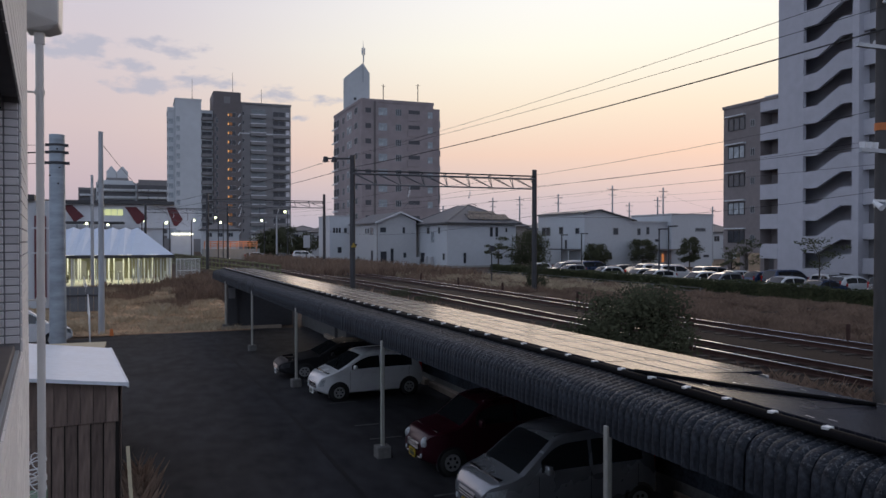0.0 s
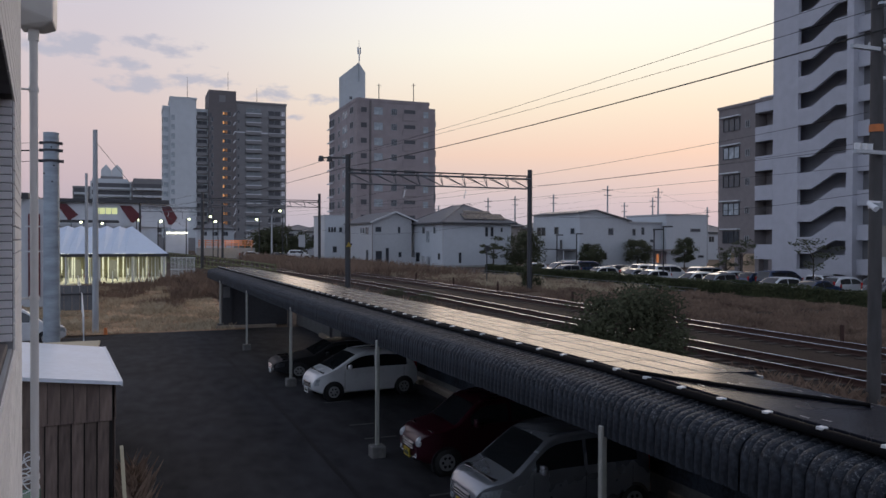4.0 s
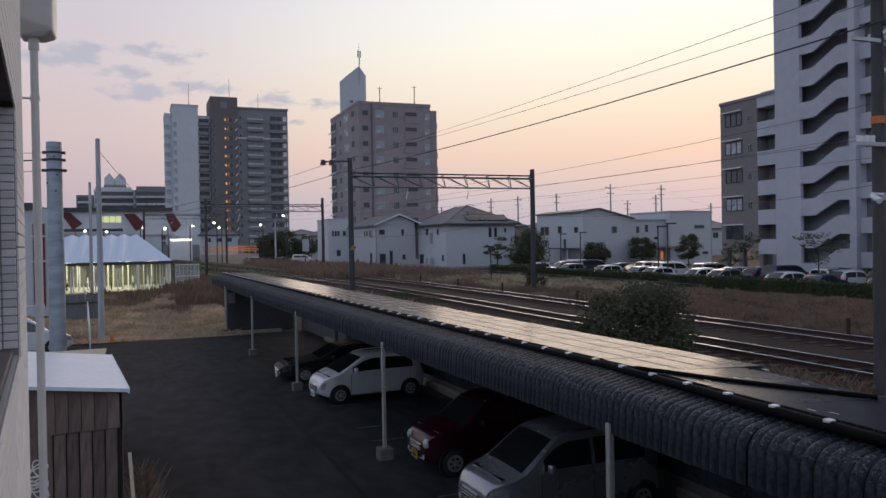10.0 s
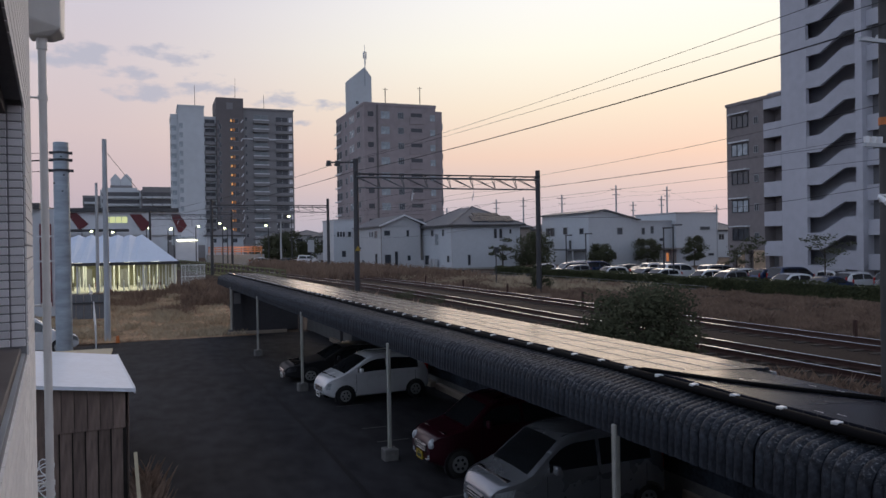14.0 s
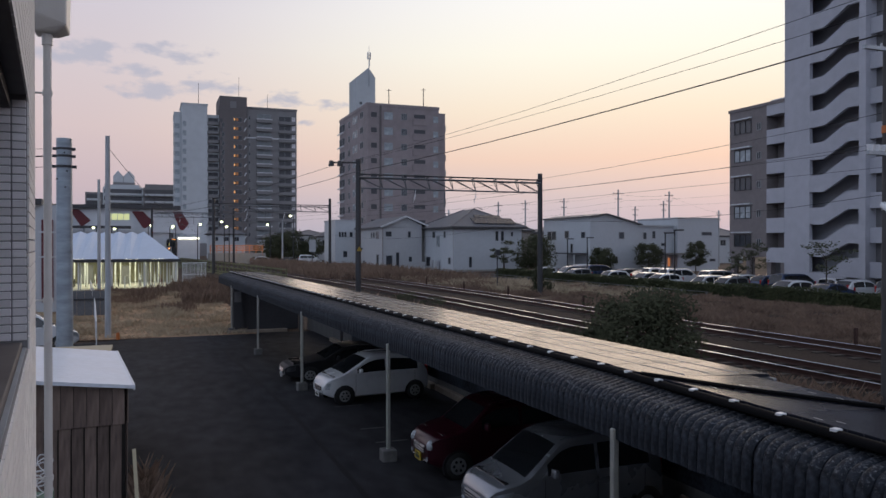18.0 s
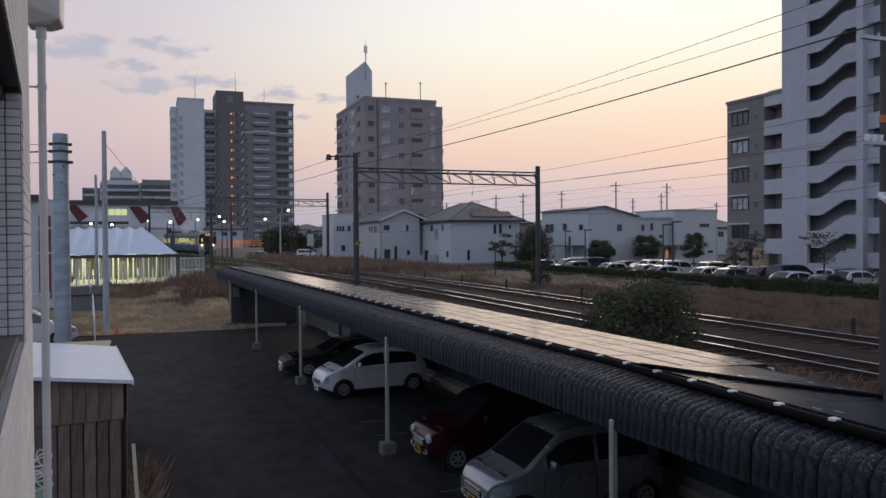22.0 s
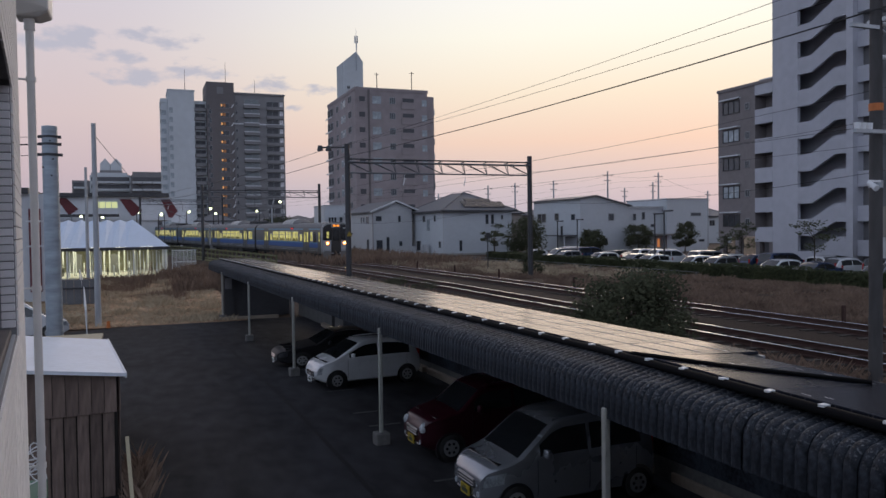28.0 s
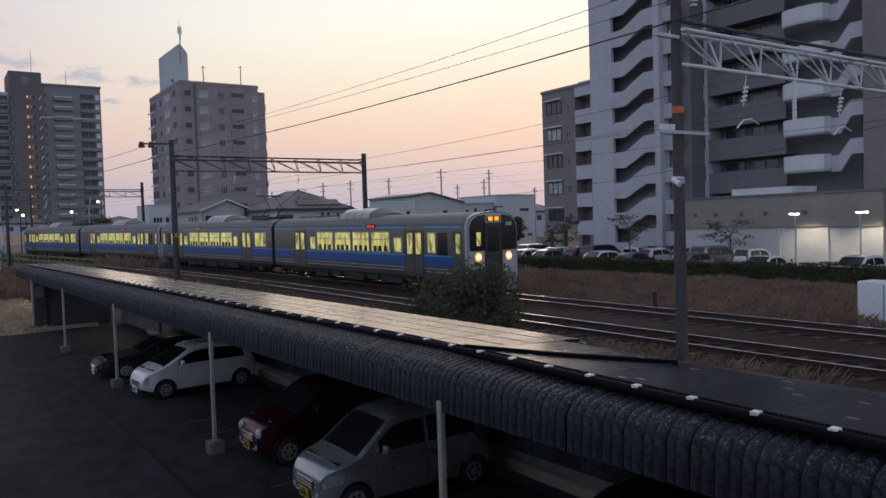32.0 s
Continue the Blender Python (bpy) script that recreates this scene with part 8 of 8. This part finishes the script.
# guard fence before the hedge, marker posts along the track
gf = thing("guard_fence", "low dull grey pipe fence below the hedge", "fence")
for z in (1.2, 1.42):
    bm = bm_new()
    rod(bm, (33.6, 40, z), (33.2, 80, z), 0.02, n=6)
    part("pipe", bm, M_DARKGALV, gf)
for i in range(17):
    slab_part("post", gf, M_DARKGALV, 33.36, 33.42, 40 + 2.5 * i, 40.06 + 2.5 * i, 0.9, 1.46)
for y in (18.0, 26.0, 34.0, 42.0, 48.0, 54.0):
    for off in (1.75,):
        p, _ = along(y, off)
        bm = bm_new()
        box(bm, p.x - 0.05, p.x + 0.05, p.y - 0.05, p.y + 0.05, p.z - 0.3, p.z + 0.35)
        bevelled(bm, 0.01)
        solo("track_marker", bm, M_RAIL, "short rusty marker post beside the track", "marker", group="track markers")

# slim signal post beyond the far track
sp = thing("signal_post", "slim dark signal post beside the far track", "signal post")
bm = bm_new()
rod(bm, (22.2, 47.8, 0.9), (22.2, 47.8, 4.1), 0.045, 0.04, 8)
part("post", bm, M_DARKSTEEL, sp, "", 40)
slab_part("head", sp, M_DARKSTEEL, 22.05, 22.35, 47.65, 47.78, 3.75, 4.15, "small dark signal head")
# signal cabinet
cab = thing("signal_cabinet", "pale blue-white trackside cabinet", "cabinet")
bm = bm_new()
box(bm, 22.0, 22.8, 9.9, 11.65, 1.15, 2.44)
bevelled(bm, 0.03)
part("body", bm, M_SHEET, cab)
slab_part("door_gap", cab, M_DARKSTEEL, 21.992, 22.0, 10.9, 10.92, 1.25, 2.36)
slab_part("plinth", cab, M_CONC, 21.95, 22.85, 9.85, 11.7, 0.85, 1.15)

# fittings on the near post
X, Y = 13.09, 10.6
gear = thing("pole_fittings", "steel cross arms with insulators clamped to the near post", "pole fittings")
for z, x0, x1 in ((6.17, 12.3, 13.8), (8.1, 12.2, 12.9), (9.3, 12.2, 13.9)):
    bm = bm_new()
    beam(bm, (x0, Y - 0.2, z), (x1, Y - 0.2, z), 0.07, 0.07)
    part("cross_arm", bm, M_GALV, gear, "galvanised cross arm")
for x in (12.36, 12.52, 12.68):
    bm = bm_new()
    rod(bm, (x, Y - 0.2, 6.2), (x, Y - 0.2, 6.32), 0.05, 0.06, 10)
    part("insulator", bm, M_WHITEPLASTIC, gear, "white insulator")
for x, z in ((13.35, 8.95), (12.9, 9.1)):
    for k in range(3):
        bm = bm_new()
        rod(bm, (x, Y - 0.25, z - 0.09 * k), (x, Y - 0.25, z - 0.09 * k + 0.05), 0.10 - 0.015 * k, n=12)
        part("insulator", bm, M_GALV, gear, "grey insulator disc")
for z, mat in ((6.66, M_RUST), (5.2, M_GALV), (3.6, M_DARKPOLE), (2.6, M_DARKPOLE)):
    bm = bm_new()
    rod(bm, (X, Y, z - 0.07), (X, Y, z + 0.07), 0.128, n=16)
    part("band", bm, mat, gear, "orange band" if mat is M_RUST else "")
bm = bm_new()
rod(bm, (12.72, Y - 0.15, 5.22), (12.68, Y - 0.35, 5.1), 0.04, 0.06, 10)
beam(bm, (12.72, Y - 0.15, 5.25), (13.1, Y - 0.1, 5.25), 0.04, 0.04)
part("camera_head", bm, M_WHITEPLASTIC, gear, "white camera head on a bracket")
arm = thing("pole_fittings", "dark arm with bell insulators on the second post", "pole fittings")
bm = bm_new()
beam(bm, (9.6, 43.5, 9.2), (11.4, 43.5, 9.25), 0.09, 0.09)
part("cross_arm", bm, M_DARKSTEEL, arm)
for x in (9.7, 10.2):
    bm = bm_new()
    rod(bm, (x, 43.4, 9.0), (x, 43.4, 9.3), 0.18, 0.12, 10)
    part("insulator", bm, M_DARKSTEEL, arm, "dark bell insulator")
sg = thing("warning_sign", "small yellow triangle sign on the second post", "sign")
bm = bm_new()
prism(bm, [(11.13, 4.1), (11.47, 4.1), (11.3, 4.4)], "y", 43.24, 43.27)
part("plate", bm, surface("faded_yellow", (0.32, 0.22, 0.03), 0.6, vary=0.2, bump=0), sg)
slab_part("bracket", sg, M_DARKSTEEL, 11.1, 11.5, 43.27, 43.36, 4.2, 4.3)


# ---- wires ----
def wire(label, pts, sag, r, name="overhead_wire"):
    line = [Vector(pts[0])]
    for (p, q) in zip(pts, pts[1:]):
        p, q = Vector(p), Vector(q)
        n = max(5, int((q - p).length / 4))
        line += [p.lerp(q, i / n) - Vector((0, 0, sag * 4 * (i / n) * (1 - i / n))) for i in range(1, n + 1)]
    return solo(name, tube(bm_new(), line, r), M_WIRE, label, "wire", group="overhead wires")


wire("thick black feeder cable between the catenary posts", [(12.9, -24, 8.7), (12.9, 10.4, 8.45), (11.2, 43.5, 8.73), (6.3, 84, 8.6), (0.3, 118, 9.0)], 0.2, 0.017)
wire("thin overhead wire above the feeder cable", [(12.9, -24, 9.3), (12.3, 10.4, 9.04), (10.2, 43.5, 9.15), (5.2, 84, 9.1), (-0.7, 118, 9.5)], 0.2, 0.0065)
wire("thin overhead wire above the feeder cable", [(12.9, -24, 9.0), (12.6, 10.4, 8.78), (9.7, 43.5, 9.0), (4.7, 84, 9.0), (-1.2, 118, 9.4)], 0.2, 0.0065)
for off in (0.0, -3.9):
    a = [along(y, off)[0] for y in (-24, 10.6, 43.5, 84, 118, 150)]
    wire("contact wire over the track", [p + Vector((0, 0, 5.1)) for p in a], 0.0, 0.006)
    wire("messenger wire over the track", [p + Vector((0, 0, 5.95)) for p in a], 0.35, 0.006)
wire("low cable along the line", [(20.5, -24, 7.2), (23.2, 10.6, 7.0), (23.2, 43.5, 6.1), (18.6, 84, 5.6)], 0.8, 0.009)
wire("thin wire beyond the line", [(46, 118, 9.6), (55, 118, 11.2), (64.2, 112, 11.7), (70.1, 105, 12.6), (76.9, 101, 12.3), (85.8, 100, 9.6)], 0.3, 0.009)
wire("thin wire beyond the line", [(62, 20, 12.5), (62, 90, 10.6), (45, 190, 10.5)], 1.2, 0.008)
wire("thin wire beyond the line", [(62, 20, 11.4), (62, 90, 9.8), (45, 190, 9.6)], 1.2, 0.008)
for z0, z1, r in ((6.88, 6.86, 0.006), (6.66, 6.68, 0.018), (6.28, 6.42, 0.008)):
    wire("service wires at the steel pole", [(-8.0, 22.5, z0), (-2.2, 21.2, z1)], 0.08, r)
wire("service wires running to the station", [(-1.92, 40.3, 9.2), (3.5, 75, 6.0), (8.0, 120, 7.0)], 0.6, 0.013)

# far poles above the roofs
for x, y, top, w in ((55.0, 118, 11.7, 0.8), (60.1, 118, 12.1, 0.9), (64.2, 112, 12.2, 0.9), (70.1, 105, 13.3, 1.1), (78.2, 112, 11.1, 0.8), (78.1, 104, 11.6, 0.8), (76.9, 101, 12.9, 0.9), (85.8, 100, 10.0, 0.6), (20.4, 128, 8.5, 0.6), (46.0, 118, 10.2, 0.8)):
    utility_pole(x, y, top, 0.17, ((top - 0.6, w, 8), (top - 1.5, w * 0.7, 8)), "far utility pole with cross arms above the roofs", 1.0)
# lamp posts in the far car park
for x, y, z1 in ((42.0, 55.7, 5.5), (42.0, 54.4, 5.72), (42.0, 68.5, 5.2), (42.0, 72.5, 5.1)):
    s = thing("lamp_post", "dark car park lamp post with a flat head", "lamp post", pose(x, y, 0), "car park lamp posts")
    bm = bm_new()
    rod(bm, (0, 0, 0.5), (0, 0, z1), 0.07, 0.06, 8)
    part("pole", bm, M_DARKSTEEL, s, "", 40)
    bm = bm_new()
    box(bm, -0.1, 0.1, -1.1, 0.05, z1 - 0.06, z1 + 0.06)
    part("head", bm, M_DARKSTEEL, s)
for y, p in ((29.5, 1), (25.2, -1)):
    s = thing("lamp_post", "lit lamp post before the shop wall", "lamp post", pose(48.0, y, 0), "shop lamp posts")
    bm = bm_new()
    rod(bm, (0, 0, 0.5), (0, 0, 4.3), 0.06, 0.05, 8)
    part("pole", bm, M_GALV, s, "", 40)
    bm = bm_new()
    box(bm, -0.15, 0.3, -0.35 if p < 0 else -0.1, 0.2 if p < 0 else 0.35, 4.27, 4.37)
    part("head", bm, glow("shop_lamp", (1.0, 0.93, 0.75), 6.0), s, "glowing flat lamp head")
    sp = new("shop_light", bpy.data.lights.new("shop_light", "SPOT"))
    sp.data.energy, sp.data.color, sp.data.shadow_soft_size = 260.0, (1.0, 0.86, 0.62), 0.15
    sp.data.spot_size, sp.data.spot_blend = radians(125), 0.6
    sp.matrix_basis = look((48.6, y, 4.2), (49.4, y, 0.0))
# cars on the road by the bridge
far_car("hatch", M_CARWHITE, pose(19.0, 128.0, 1.2, 0, 0, 190))
far_car("sedan", M_CARBLACK, pose(23.0, 124.0, 1.2, 0, 0, 185))
far_car("minivan", M_CARWHITE, pose(29.5, 140.0, 1.0, 0, 0, 170))
sgn = thing("road_sign", "plain grey road sign board on a post", "sign")
slab_part("board", sgn, M_GREYWALL, 22.9, 23.9, 118.0, 118.06, 3.4, 5.3)
slab_part("post", sgn, M_DARKSTEEL, 23.3, 23.45, 118.06, 118.2, 1.0, 5.2)


def motions():
    drive_train()


motions()
